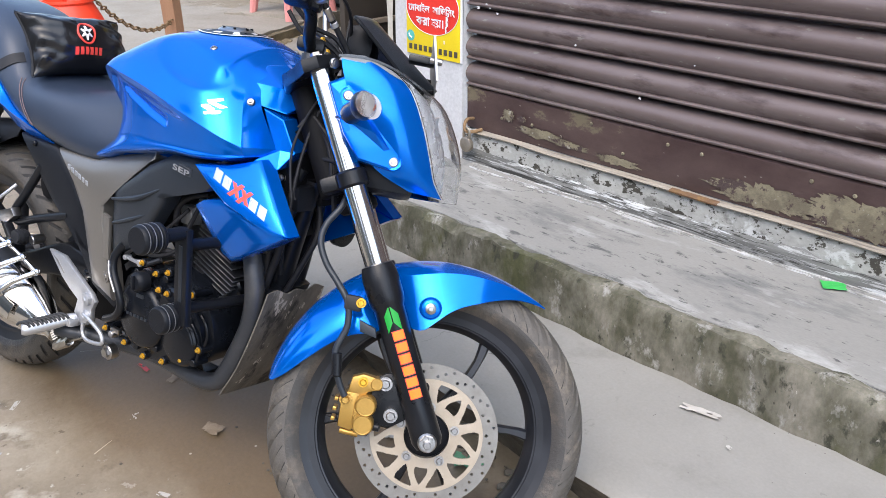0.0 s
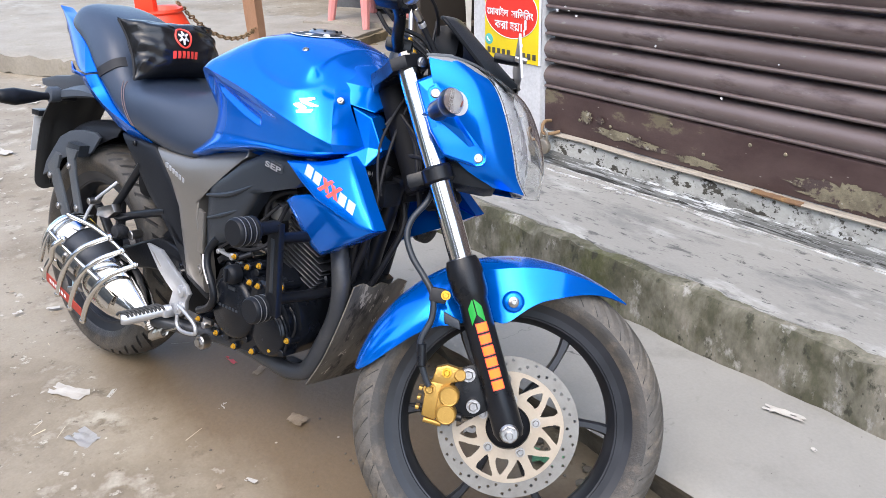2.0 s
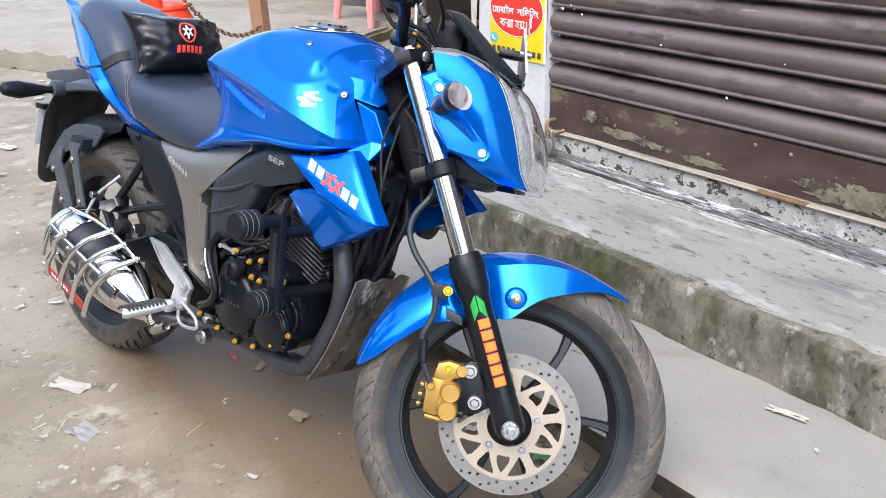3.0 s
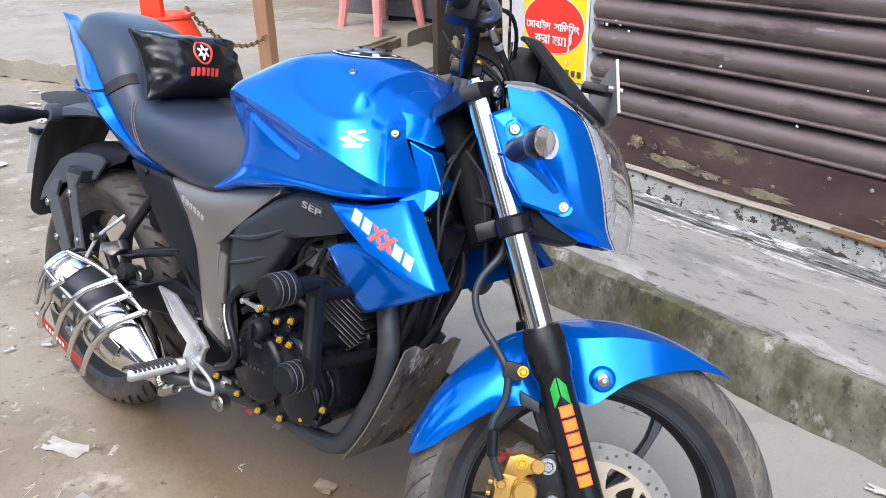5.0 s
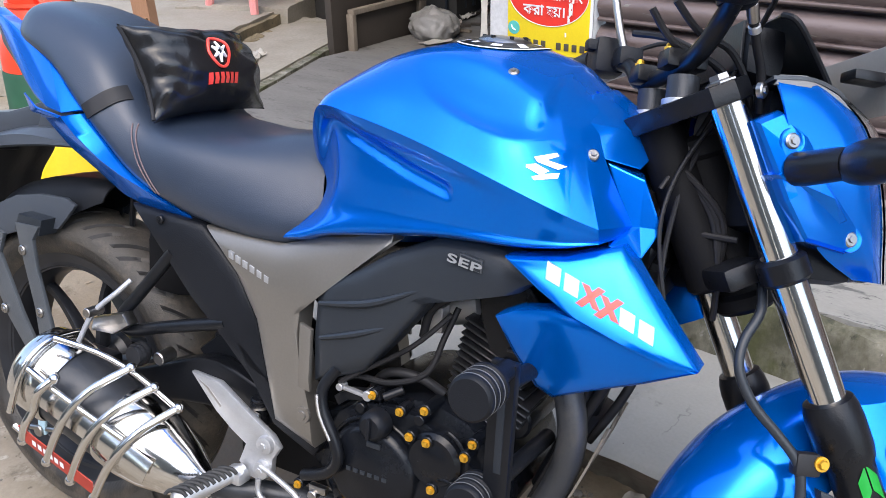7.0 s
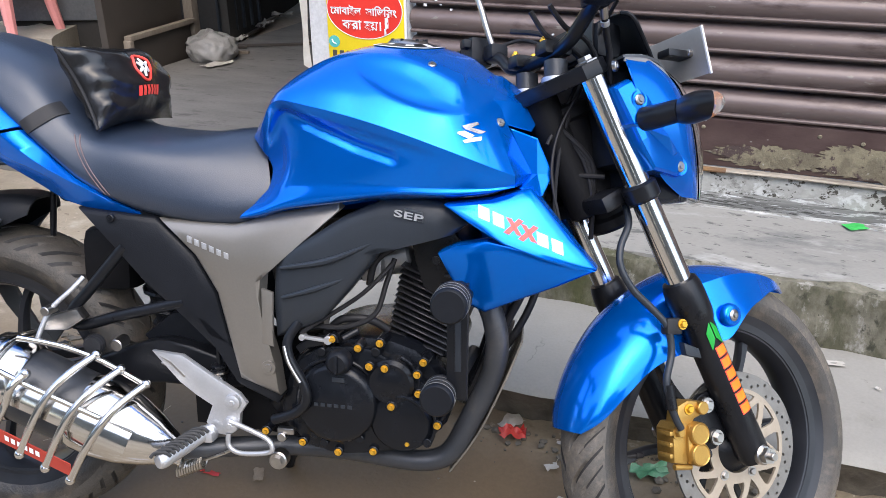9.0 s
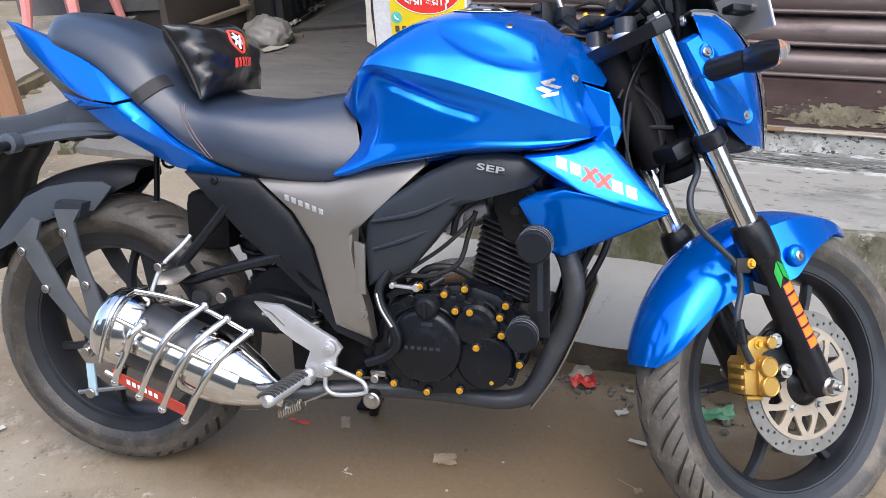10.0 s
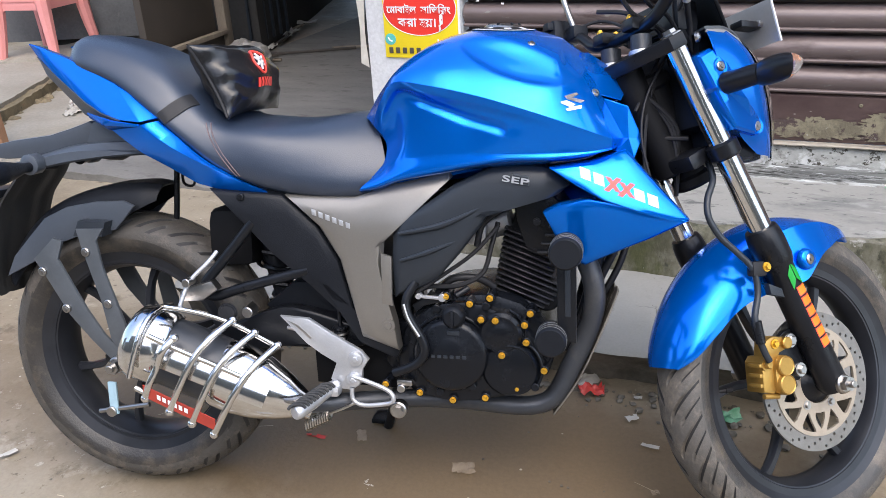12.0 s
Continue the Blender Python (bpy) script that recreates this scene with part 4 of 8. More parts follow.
_fl = thing("alley_floor", "pale grey trodden cement floor of the alley", "floor", kind="structure")
part("slab", rough_block(-2.40, -0.16, 1.66, 8.8, -0.04, 0.030, 0.06, 0.008, 61), ALLEYF, _fl)
for _k, (_x, _y, _a, _l, _w) in enumerate(((-2.02, 4.24, 28, 0.62, 0.022), (-1.70, 4.46, 24, 0.50, 0.016), (-2.30, 4.02, 40, 0.22, 0.03), (-2.16, 3.92, 10, 0.14, 0.03), (-2.50, 4.62, 106, 0.46, 0.026), (-2.66, 5.05, 100, 0.36, 0.03), (-1.25, 4.75, 35, 0.30, 0.02))):
    solid("scrap_batten", box((0, 0, 0), (_l, _w, 0.018), 0.004), FRAMEW if _k % 2 else DOORM, "dirty piece of timber batten lying on the alley floor", "timber", Matrix.Translation((_x, _y, 0.042)) @ Matrix.Rotation(radians(_a), 4, "Z"), "battens on the alley floor")
for _k, (_x, _y, _w, _h, _c) in enumerate(((-2.42, 4.24, 0.10, 0.08, 0.06), (-2.36, 4.12, 0.06, 0.05, 0.05), (-2.58, 4.86, 0.30, 0.10, 0.05), (-2.46, 4.40, 0.12, 0.05, 0.03), (-2.72, 5.30, 0.22, 0.10, 0.05), (-2.08, 3.56, 0.20, 0.09, 0.02), (-2.50, 3.30, 0.06, 0.05, 0.03))):
    solid("paper_scrap", scrap(_w, _h, 140 + _k, _c, 7), PAPER, "torn dirty paper lying on the alley floor", "paper", Matrix.Translation((_x, _y, 0.034)) @ Matrix.Rotation(0.9 * _k, 4, "Z"))

# walls added opposite, out of view; skyline and dark tone shape the paint's reflections
for _k, (_x, _w, _h) in enumerate(((-16, 8, 6.4), (-8.6, 6, 4.2), (-2.9, 5, 7.2), (2.2, 4.6, 3.6), (7.4, 5.4, 6.0), (14, 7, 4.8))):
    solid("unseen_wall_opposite", box((_x, -8.0 - 0.3 * (_k % 2), _h / 2), (_w, 0.3, _h), 0.02), STREETW, "unseen plain wall added across the street for the paint to reflect", "wall", kind="structure")

from mathutils.bvhtree import BVHTree

# ---- the motorcycle: x ahead, y to its left, z up, from the rear tyre's foot ----
HEADING, LEANING, STEERING, RAKE = 11.5, 12.0, 38.0, 25.0
BIKE = Matrix.Translation((-0.0266, 0.0889, 0.0)) @ Matrix.Rotation(radians(HEADING), 4, "Z") @ Matrix.Rotation(radians(-LEANING), 4, "X")
_axis = Vector((-math.sin(radians(RAKE)), 0, math.cos(radians(RAKE))))
_pivot = Vector((1.33, 0, 0.30)) - 0.036 * Vector((math.cos(radians(RAKE)), 0, math.sin(radians(RAKE))))
STEER = Matrix.Translation(_pivot) @ Matrix.Rotation(radians(STEERING), 4, _axis) @ Matrix.Translation(-_pivot)
FWC = Vector((1.318, 0, 0.296))       # front wheel's middle
RWC = Vector((0.0, 0, 0.300))

bike = thing("motorcycle", "blue naked street motorcycle leaning on its side stand", "motorcycle", BIKE)


def P(name, bm, material, label="", parent=None, sharp=38.0):
    return part(name, bm, material, parent or bike, label, sharp)


def S(name, bm, material, label="", parent=None, sharp=38.0):
    """A part that turns with the handlebar."""
    return part(name, moved(bm, STEER), material, parent or bike, label, sharp)


# ---- wheels ----


def tyre(centre, outer, rim_r, half, front):
    """A tyre with cut tread grooves."""
    lobes = 27 if front else 24
    per = 36
    n, m = lobes * per, 48
    pitch = 2 * math.pi / lobes
    top = radians(127)
    rows, cut = [], []
    for i in range(n):
        row = []
        for j in range(m + 1):
            ang = (j / m * 2 - 1) * top              # across the tyre, bead to bead
            y = half * math.sin(ang)
            rr = rim_r + 0.003 + (outer - rim_r - 0.003) * (0.5 + 0.5 * math.cos(ang / top * math.pi)) ** 0.55
            lat = abs(ang) / 1.62
            side = 0.5 if ang > 0 else 0.0
            # the rows of the mesh sweep back with the grooves
            a = 2 * math.pi * i / n - (1 if front else -1) * pitch * 1.5 * min(lat, 1.05) ** 0.75
            ph = (i / per + side) % 1.0
            d = 0.0
            if 0.08 < lat < (0.88 if front else 0.60) and abs(ph - 0.5) < (0.100 if front else 0.070):
                d = 0.007
            if 0.36 < lat < (0.90 if front else 0.70) and min(ph, 1 - ph) < (0.080 if front else 0.058):
                d = 0.005
            # moulded rings on the sidewall
            rr += 0.0012 if 1.10 < lat < 1.14 or 1.24 < lat < 1.27 else 0.0
            if j:
                cut.append(1 if d > 0.003 else 2 if lat < 0.93 + 0.05 * noise.noise(Vector((i * 0.05, side, 0))) else 0)
            row.append(Vector(((rr - d) * math.cos(a), y, (rr - d) * math.sin(a))))
        rows.append(row)
    bm = rings(rows, closed_ring=False, caps=False, closed_path=True)
    for f, c in zip(bm.faces, cut):
        f.material_index = c
    return moved(bm, Matrix.Translation(centre))


def rim(centre, r, half):
    prof = [(r - 0.030, half * 0.55), (r - 0.022, half * 0.86), (r - 0.004, half * 0.92), (r + 0.009, half * 0.98), (r + 0.012, half), (r + 0.007, half + 0.003), (r - 0.010, half - 0.004), (r - 0.026, half * 0.8),
            (r - 0.036, half * 0.4), (r - 0.038, 0)]
    prof = prof + [(a, -b) for a, b in prof[-2::-1]]
    return lathe(prof + prof[:1], centre, 96)


def spoke(centre, angle, r0, r1, w, twist):
    rows = []
    for i in range(9):
        t = i / 8
        r = r0 + (r1 - r0) * t
        a = angle + twist * math.sin(math.pi * t) * 0.5
        c = Vector((math.cos(a), 0, math.sin(a)))
        s = Vector((-math.sin(a), 0, math.cos(a)))
        ww = w * (0.55 + 0.25 * (1 - t) + 0.55 * max(0, t - 0.75) * 4 * 0.6)
        d = 0.012 * (1.1 - 0.35 * t)
        rows.append([centre + c * r + s * ww * x + Vector((0, d * y, 0)) for x, y in ((-1, -0.4), (-0.6, -1), (0.6, -1), (1, -0.4), (1, 0.4), (0.6, 1), (-0.6, 1), (-1, 0.4))])
    return rings(rows)


def wheel(name, centre, outer, rim_r, half, front, phase, turn):
    grp = P if not turn else S
    base = grp(name, rim(centre, rim_r, half * 0.78), RIM, "black cast alloy rim")
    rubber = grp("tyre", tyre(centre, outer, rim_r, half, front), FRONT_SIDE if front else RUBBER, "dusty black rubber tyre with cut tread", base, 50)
    for m in (RUBBER_GROOVE, FRONT_TREAD if front else TREAD):
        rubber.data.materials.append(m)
    for k in range(6):
        grp("spoke", spoke(centre, radians(phase + 60 * k), 0.035, rim_r - 0.030, 0.0125, 0.16 if k % 2 else -0.16), RIM, "", base)
    grp("hub", lathe([(0.012, -0.052), (0.030, -0.052), (0.042, -0.044), (0.046, -0.03), (0.036, -0.02), (0.034, 0.02), (0.046, 0.03), (0.046, 0.045), (0.012, 0.05)], centre, 36), RIM, "", base)
    return base


fw = wheel("front_wheel", FWC, 0.2885, 0.2215, 0.050, True, 66, True)
S("valve", merged(rod(FWC + Vector((-0.186, -0.004, -0.010)), FWC + Vector((-0.160, -0.010, -0.008)), 0.004), rod(FWC + Vector((-0.163, -0.010, -0.008)), FWC + Vector((-0.150, -0.012, -0.008)), 0.0052)), HOSE, "", fw)
rw = wheel("rear_wheel", RWC, 0.2945, 0.216, 0.067, False, 18, False)


def front_hole(r, a):
    """Rounded three-cornered holes between ten slanting struts."""
    u = (r - 0.058) / 0.034
    if not 0.0 < u < 1.0:
        return False
    for k in range(5):
        for c, wide in ((radians(20 + 72 * k), 0.0072), (radians(56 + 72 * k) + radians(20 - 18 * u), 0.0056), (radians(56 + 72 * k) - radians(20 - 18 * u), 0.0056)):
            d = (a - c + math.pi) % (2 * math.pi) - math.pi
            if abs(d) * r * 0.9 < wide + 0.0034 * (2 * abs(u - 0.5)) ** 4:
                return False
    return True


def drill(r, a):
    for rr, off, cnt in ((0.1055, 0.0, 18), (0.1125, 0.33, 18), (0.1195, 0.66, 18)):
        k = (a * cnt / (2 * math.pi) + off) % 1.0 - 0.5
        if (k * 2 * math.pi / cnt * rr) ** 2 + (r - rr) ** 2 < 0.0027 ** 2:
            return True
    return False


disc = S("brake_disc", moved(plate_with_holes(0.098, 0.1265, -0.0025, 0.0025, drill, 620, 22), Matrix.Translation(FWC + Vector((0, -0.062, 0)))), BOXED, "drilled steel brake disc", fw)
S("disc_carrier", moved(plate_with_holes(0.040, 0.0995, -0.003, 0.0015, front_hole, 620, 34), Matrix.Translation(FWC + Vector((0, -0.064, 0)))), CARRIER, "beige cut-out disc carrier", fw)
for k in range(5):
    a = radians(20 + 72 * k)
    S("disc_bolt", hexbolt(FWC + Vector((0.050 * math.cos(a), -0.067, 0.050 * math.sin(a))), (0, -1, 0), 0.006, 0.005), STEEL, "", fw)
S("hub_cover", lathe([(0.0, -0.080), (0.020, -0.080), (0.026, -0.072), (0.032, -0.066), (0.038, -0.062), (0.038, -0.03), (0.0, -0.03)], FWC, 36), SATIN, "", fw)

# ---- fork, clamps, front mudguard ----
FORK_RAKE = 27.2
FORK_AXIS = Vector((-math.sin(radians(FORK_RAKE)), 0, math.cos(radians(FORK_RAKE))))


def fork_at(y, h):
    """A point on the fork leg, h metres up from the wheel's middle."""
    return FWC + Vector((0.0, y, 0.0)) + FORK_AXIS * h


for side in (-1, 1):
    y = 0.100 * side
    tubeob = S("fork_tube", rod(fork_at(y, 0.27), fork_at(y, 0.668), 0.0205, 28, lip=0.05), CHROME, "polished chrome fork tube")
    low = S("fork_slider", lathe([(0.0, -0.012), (0.022, -0.012), (0.027, 0.0), (0.0260, 0.06), (0.0260, 0.17), (0.0265, 0.235), (0.0300, 0.243), (0.0318, 0.255), (0.0318, 0.288), (0.0300, 0.302), (0.0270, 0.312), (0.021, 0.314), (0.0, 0.314)],
                                 (0, 0, 0), 32, "Z"), SATIN, "black fork slider")
    low.data.transform(STEER @ Matrix.Translation(fork_at(y, 0)) @ Matrix.Rotation(radians(-FORK_RAKE), 4, "Y") @ STEER.inverted())
    S("axle_nut" if side < 0 else "axle_end", merged(rod(FWC + Vector((0, y * 1.0, 0)), FWC + Vector((0, y * 1.30, 0)), 0.0165, 20), tube([FWC + Vector((0, y * 1.30, 0)), FWC + Vector((0, y * 1.40, 0))], 0.0135, 6, 1), rod(FWC + Vector((0, y * 1.39, 0)), FWC + Vector((0, y * 1.50, 0)), 0.0065, 12)), STEEL, "steel axle nut", low)
    S("fork_bolt", lathe([(0.0, 0.69), (0.011, 0.69), (0.012, 0.684), (0.019, 0.682), (0.0195, 0.662), (0.0, 0.66)], (0, 0, 0), 6, "Z"), STEEL, "", tubeob).data.transform(STEER @ Matrix.Translation(fork_at(y, 0)) @ Matrix.Rotation(radians(-FORK_RAKE), 4, "Y") @ STEER.inverted())

# lettering on the slider drawn as plain orange bars with a green mark
sl = [o for o in bike.children if o.name == "fork_slider"][0]


def on_slider(h0, h1, a0, a1, name, material, label, r=0.0270, slant=0.0):
    rows = []
    rot = Matrix.Translation(fork_at(-0.1, 0)) @ Matrix.Rotation(radians(-FORK_RAKE), 4, "Y")
    for i in range(5):
        h = h0 + (h1 - h0) * i / 4
        row = []
        for j in range(9):
            a = radians(a0 + (a1 - a0) * j / 8)
            hh = h + slant * (j / 8 - 0.5)
            row.append(rot @ Vector((r * math.cos(a), r * math.sin(a), hh)))
        rows.append(row)
    S(name, rings(rows, closed_ring=False, caps=False), material, label, sl)


for k in range(6):
    h = 0.188 - 0.0205 * k
    on_slider(h - 0.0086, h + 0.0086, -104, -58, "dark_bar", REDS, "dark red edge of the letter bar", 0.0268)
    on_slider(h - 0.0072, h + 0.0072, -101, -61, "orange_bar", ORANGE, "plain orange letter bar", 0.0273)
on_slider(0.203, 0.232, -114, -90, "green_mark", GREENS, "green leaf-like mark", 0.0278, 0.016)
on_slider(0.203, 0.232, -86, -62, "green_mark", GREENS, "green leaf-like mark", 0.0278, -0.016)
top_clamp = S("top_clamp", prism([(-0.105, 0.030), (-0.075, 0.035), (-0.06, 0.02), (0.06, 0.02), (0.075, 0.035), (0.105, 0.03), (0.130, 0.0), (0.125, -0.028), (0.09, -0.045), (0.06, -0.070), (0, -0.078), (-0.06, -0.070), (-0.09, -0.045), (-0.125, -0.028), (-0.130, 0.0)], -0.012, 0.012, 0.004), SATIN, "black cast top clamp")
top_clamp.data.transform(STEER @ Matrix.Translation(FWC + FORK_AXIS * 0.668) @ Matrix.Rotation(radians(-FORK_RAKE), 4, "Y") @ Matrix.Rotation(radians(90), 4, "Z") @ Matrix.Rotation(radians(90), 4, "X") @ STEER.inverted())
S("pinch_bolt", screw(fork_at(-0.105, 0.672) + Vector((0.030, -0.022, 0)), (0.6, -0.8, 0), 0.009), STEEL)
for side in (-1, 1):
    S("lower_clamp", rod(fork_at(0.1 * side, 0.451), fork_at(0.1 * side, 0.481), 0.0278, 28), SATIN, "black fork clamp")
S("clamp_bridge", box((0, 0, 0), (0.052, 0.16, 0.028), 0.008, Matrix.Translation(FWC + FORK_AXIS * 0.467 + Vector((-0.03, 0, -0.012))) @ Matrix.Rotation(radians(-FORK_RAKE), 4, "Y")), SATIN)
S("steering_stem", rod(FWC + FORK_AXIS * 0.45 + Vector((-0.036, 0, -0.015)), FWC + FORK_AXIS * 0.67 + Vector((-0.036, 0, -0.015)), 0.030, 24), MATT)


def fender_surface():
    # angle round the wheel, radius of the lower edge, half width, radius of the crest
    prof = [(56, 0.309, 0.003, 0.311), (62, 0.298, 0.030, 0.309), (68, 0.284, 0.052, 0.307), (79, 0.251, 0.080, 0.306), (88, 0.230, 0.094, 0.306), (95, 0.208, 0.100, 0.307), (101, 0.190, 0.101, 0.307), (106, 0.186, 0.096, 0.307),
            (113, 0.200, 0.074, 0.307), (122, 0.204, 0.074, 0.307), (128, 0.204, 0.088, 0.307), (134, 0.216, 0.088, 0.307), (140, 0.226, 0.085, 0.306), (155, 0.245, 0.077, 0.305), (164, 0.262, 0.068, 0.304), (169, 0.276, 0.058, 0.303), (172, 0.290, 0.040, 0.301)]
    rows = []
    for i in range(70):
        a = 56 + 116 * i / 69
        re, w, rc = (float(np.interp(a, [p[0] for p in prof], [p[k] for p in prof])) for k in (1, 2, 3))
        row = []
        for j in range(25):
            th = (j / 12 - 1) * math.pi / 2
            flat = 0.62 + 0.25 * max(0.0, min(1.0, (a - 110) / 20))
            r = re + (rc - re) * max(0.0, math.cos(th)) ** flat
            y = w * math.sin(th)
            # ahead of the fork the side turns over a crisp crease
            v = abs(j / 12 - 1)
            yc, rc2 = (0.76 * v / 0.5, rc - 0.20 * (rc - re) * (v / 0.5) ** 2) if v <= 0.5 else (0.76 + 0.24 * (v - 0.5) / 0.5, re + 0.80 * (rc - re) * (1 - v) / 0.5)
            k = max(0.0, min(1.0, (116 - a) / 8))
            y = y * (1 - k) + k * math.copysign(w * yc, th)
            r = r * (1 - k) + k * rc2
            row.append(FWC + Vector((r * math.cos(radians(a)), y, r * math.sin(radians(a)))))
        rows.append(row)
    for _ in range(2):
        rows = [rows[0]] + [[(p * 0.25 + q * 0.5 + r * 0.25) for p, q, r in zip(rows[i - 1], rows[i], rows[i + 1])] for i in range(1, 69)] + [rows[-1]]
    return thicken(rings(rows, closed_ring=False, caps=False), 0.0028)


fen = S("front_mudguard", fender_surface(), BLUE, "glossy metallic blue front mudguard", sharp=32)
S("mudguard_boss", lathe([(0.0, -0.007), (0.014, -0.006), (0.018, -0.003), (0.020, 0.004), (0.0, 0.004)], (1.281, -0.099, 0.518), 24), BLUE, "", fen)
S("mudguard_screw", screw((1.281, -0.104, 0.518), (0.1, -1, 0), 0.0098), STEEL, "", fen)
S("hose_bracket", box((1.150, -0.112, 0.503), (0.03, 0.018, 0.026), 0.005), HOSE)
S("bracket_bolt", hexbolt((1.163, -0.122, 0.506), (0, -1, 0), 0.0058, 0.006), BOLTY, "yellow bolt")
S("reflector_lug", prism([(1.165, 0.478), (1.195, 0.468), (1.200, 0.452), (1.170, 0.458)], -0.122, -0.108, 0.003), GREYPL)
S("brake_hose", tube([(1.102, -0.06, 0.700), (1.096, -0.080, 0.663), (1.076, -0.086, 0.626), (1.073, -0.090, 0.594), (1.090, -0.096, 0.560), (1.118, -0.106, 0.530), (1.140, -0.114, 0.502), (1.147, -0.114, 0.462), (1.136, -0.115, 0.420), (1.144, -0.114, 0.385), (1.156, -0.112, 0.360), (1.166, -0.111, 0.345)], 0.0058, 10), GREYPL, "black brake hose")
S("hose_ferrule", rod((1.139, -0.115, 0.415), (1.146, -0.115, 0.376), 0.0085, 12), SATIN)

# brake caliper
cal = S("brake_caliper", merged(prism([(1.162, 0.290), (1.160, 0.342), (1.168, 0.352), (1.190, 0.352), (1.196, 0.300), (1.186, 0.286)], -0.099, -0.056, 0.005, 0), prism([(1.186, 0.288), (1.184, 0.346), (1.200, 0.352), (1.212, 0.346), (1.216, 0.296), (1.206, 0.286)], -0.105, -0.062, 0.005, 1),
    prism([(1.168, 0.350), (1.172, 0.378), (1.190, 0.386), (1.222, 0.382), (1.226, 0.364), (1.204, 0.356), (1.196, 0.344)], -0.098, -0.070, 0.005, 0)), GOLD, "gold two-piston brake caliper")
for x, z in ((1.204, 0.334), (1.205, 0.302)):
    S("piston_boss", lathe([(0.0, -0.1115), (0.0145, -0.1115), (0.0160, -0.1125), (0.0175, -0.1110), (0.0185, -0.1080), (0.0190, -0.06), (0.0, -0.06)], (x, 0, z), 26), GOLD, "", cal, 18)
for k in range(3):
    S("casting_rib", box((1.1525, -0.090, 0.303 + 0.017 * k), (0.007, 0.030, 0.007), 0.002), GOLD, "", cal)
S("bleed_bolt", hexbolt((1.168, -0.101, 0.338), (0, -1, 0), 0.0075, 0.010), GOLD, "", cal)
S("caliper_boss", rod((1.216, -0.106, 0.373), (1.216, -0.065, 0.373), 0.0105, 16), GOLD, "", cal)
S("caliper_bolt", hexbolt((1.192, -0.099, 0.372), (0, -1, 0), 0.006, 0.006), BOLTY, "", cal)
S("caliper_pin", rod((1.222, -0.096, 0.300), (1.234, -0.098, 0.300), 0.007), SATIN, "", cal)
S("caliper_pin", rod((1.167, -0.092, 0.283), (1.200, -0.092, 0.281), 0.005), GOLD, "", cal)
S("caliper_mount", prism([(1.205, 0.290), (1.212, 0.380), (1.228, 0.392), (1.262, 0.400), (1.290, 0.330), (1.256, 0.304), (1.232, 0.300)], -0.086, -0.074, 0.003), SATIN, "", cal)
for x, z in ((1.230, 0.376), (1.249, 0.324)):
    S("mount_bolt", merged(rod((x, -0.082, z), (x, -0.098, z), 0.0125, 20), hexbolt((x, -0.098, z), (0, -1, 0), 0.0085, 0.007)), STEEL, "", cal)

# ---- headlamp, visor, handlebar ----


def half_drop(c, semi, way, keep):
    """One half of an oval shell, cut across the direction way."""
    bm = bmesh.new()
    bmesh.ops.create_uvsphere(bm, u_segments=20, v_segments=12, radius=1)
    bm.transform(Matrix.Translation(c) @ Matrix.Diagonal((*semi, 1)))
    way = way.normalized()
    bmesh.ops.bisect_plane(bm, geom=bm.verts[:] + bm.edges[:] + bm.faces[:], plane_co=c + way * 0.016, plane_no=way, clear_inner=keep, clear_outer=not keep)
    if keep:
        bmesh.ops.holes_fill(bm, edges=[e for e in bm.edges if e.is_boundary], sides=0)
    return bm


def drop_dish(c, semi, way):
    """The bright plate across the cut of half_drop."""
    way = way.normalized()
    flat = Vector((-way.y, way.x, 0))
    r = 1 / math.sqrt((flat.x / semi[0]) ** 2 + (flat.y / semi[1]) ** 2)
    rows = [[c + way * (0.0135 + 0.001 * k) + flat * r * 0.86 * math.cos(a) + Vector((0, 0, semi[2] * 0.86 * math.sin(a))) for a in np.linspace(0, 2 * math.pi, 28, endpoint=False)] for k in (0, 1)]
    return rings(rows)


_levels = [
    (0.908, (1.050, 0.137), (1.100, 0.130), (1.150, 0.098), (1.168, 0.050), (1.175, 0.0)),
    (0.878, (1.060, 0.142), (1.132, 0.134), (1.198, 0.092), (1.222, 0.048), (1.231, 0.0)),
    (0.825, (1.085, 0.131), (1.160, 0.130), (1.232, 0.082), (1.258, 0.042), (1.267, 0.0)),
    (0.775, (1.112, 0.119), (1.182, 0.117), (1.254, 0.066), (1.277, 0.034), (1.286, 0.0)),
    (0.735, (1.140, 0.105), (1.208, 0.097), (1.264, 0.051), (1.283, 0.026), (1.290, 0.0)),
    (0.709, (1.205, 0.074), (1.246, 0.060), (1.274, 0.034), (1.286, 0.016), (1.290, 0.0)),
]
_levels = [(z, a, b, tuple(b[k] + (c[k] - b[k]) * 0.62 for k in (0, 1)), c, d, e) for z, a, b, c, d, e in _levels]
head = S("headlamp_fairing", merged(*[b if s < 0 else mirrored(b) for s in (-1, 1) for b in [thicken(skin([[Vector((x, -y, z)) for x, y in row[:3]] for z, *row in _levels], 4, 5), 0.003)]]), BLUE, "blue headlamp cowl")
_lens = []
for z, *row in _levels[0:]:
    pts = [Vector((x + 0.004, -y, z)) for x, y in row[2:]]
    _lens.append(pts + [Vector((v.x, -v.y, v.z)) for v in pts[-2::-1]])
S("headlamp_lens", thicken(skin(_lens, 4, 4), 0.0025), LENS, "clear headlamp lens", head)
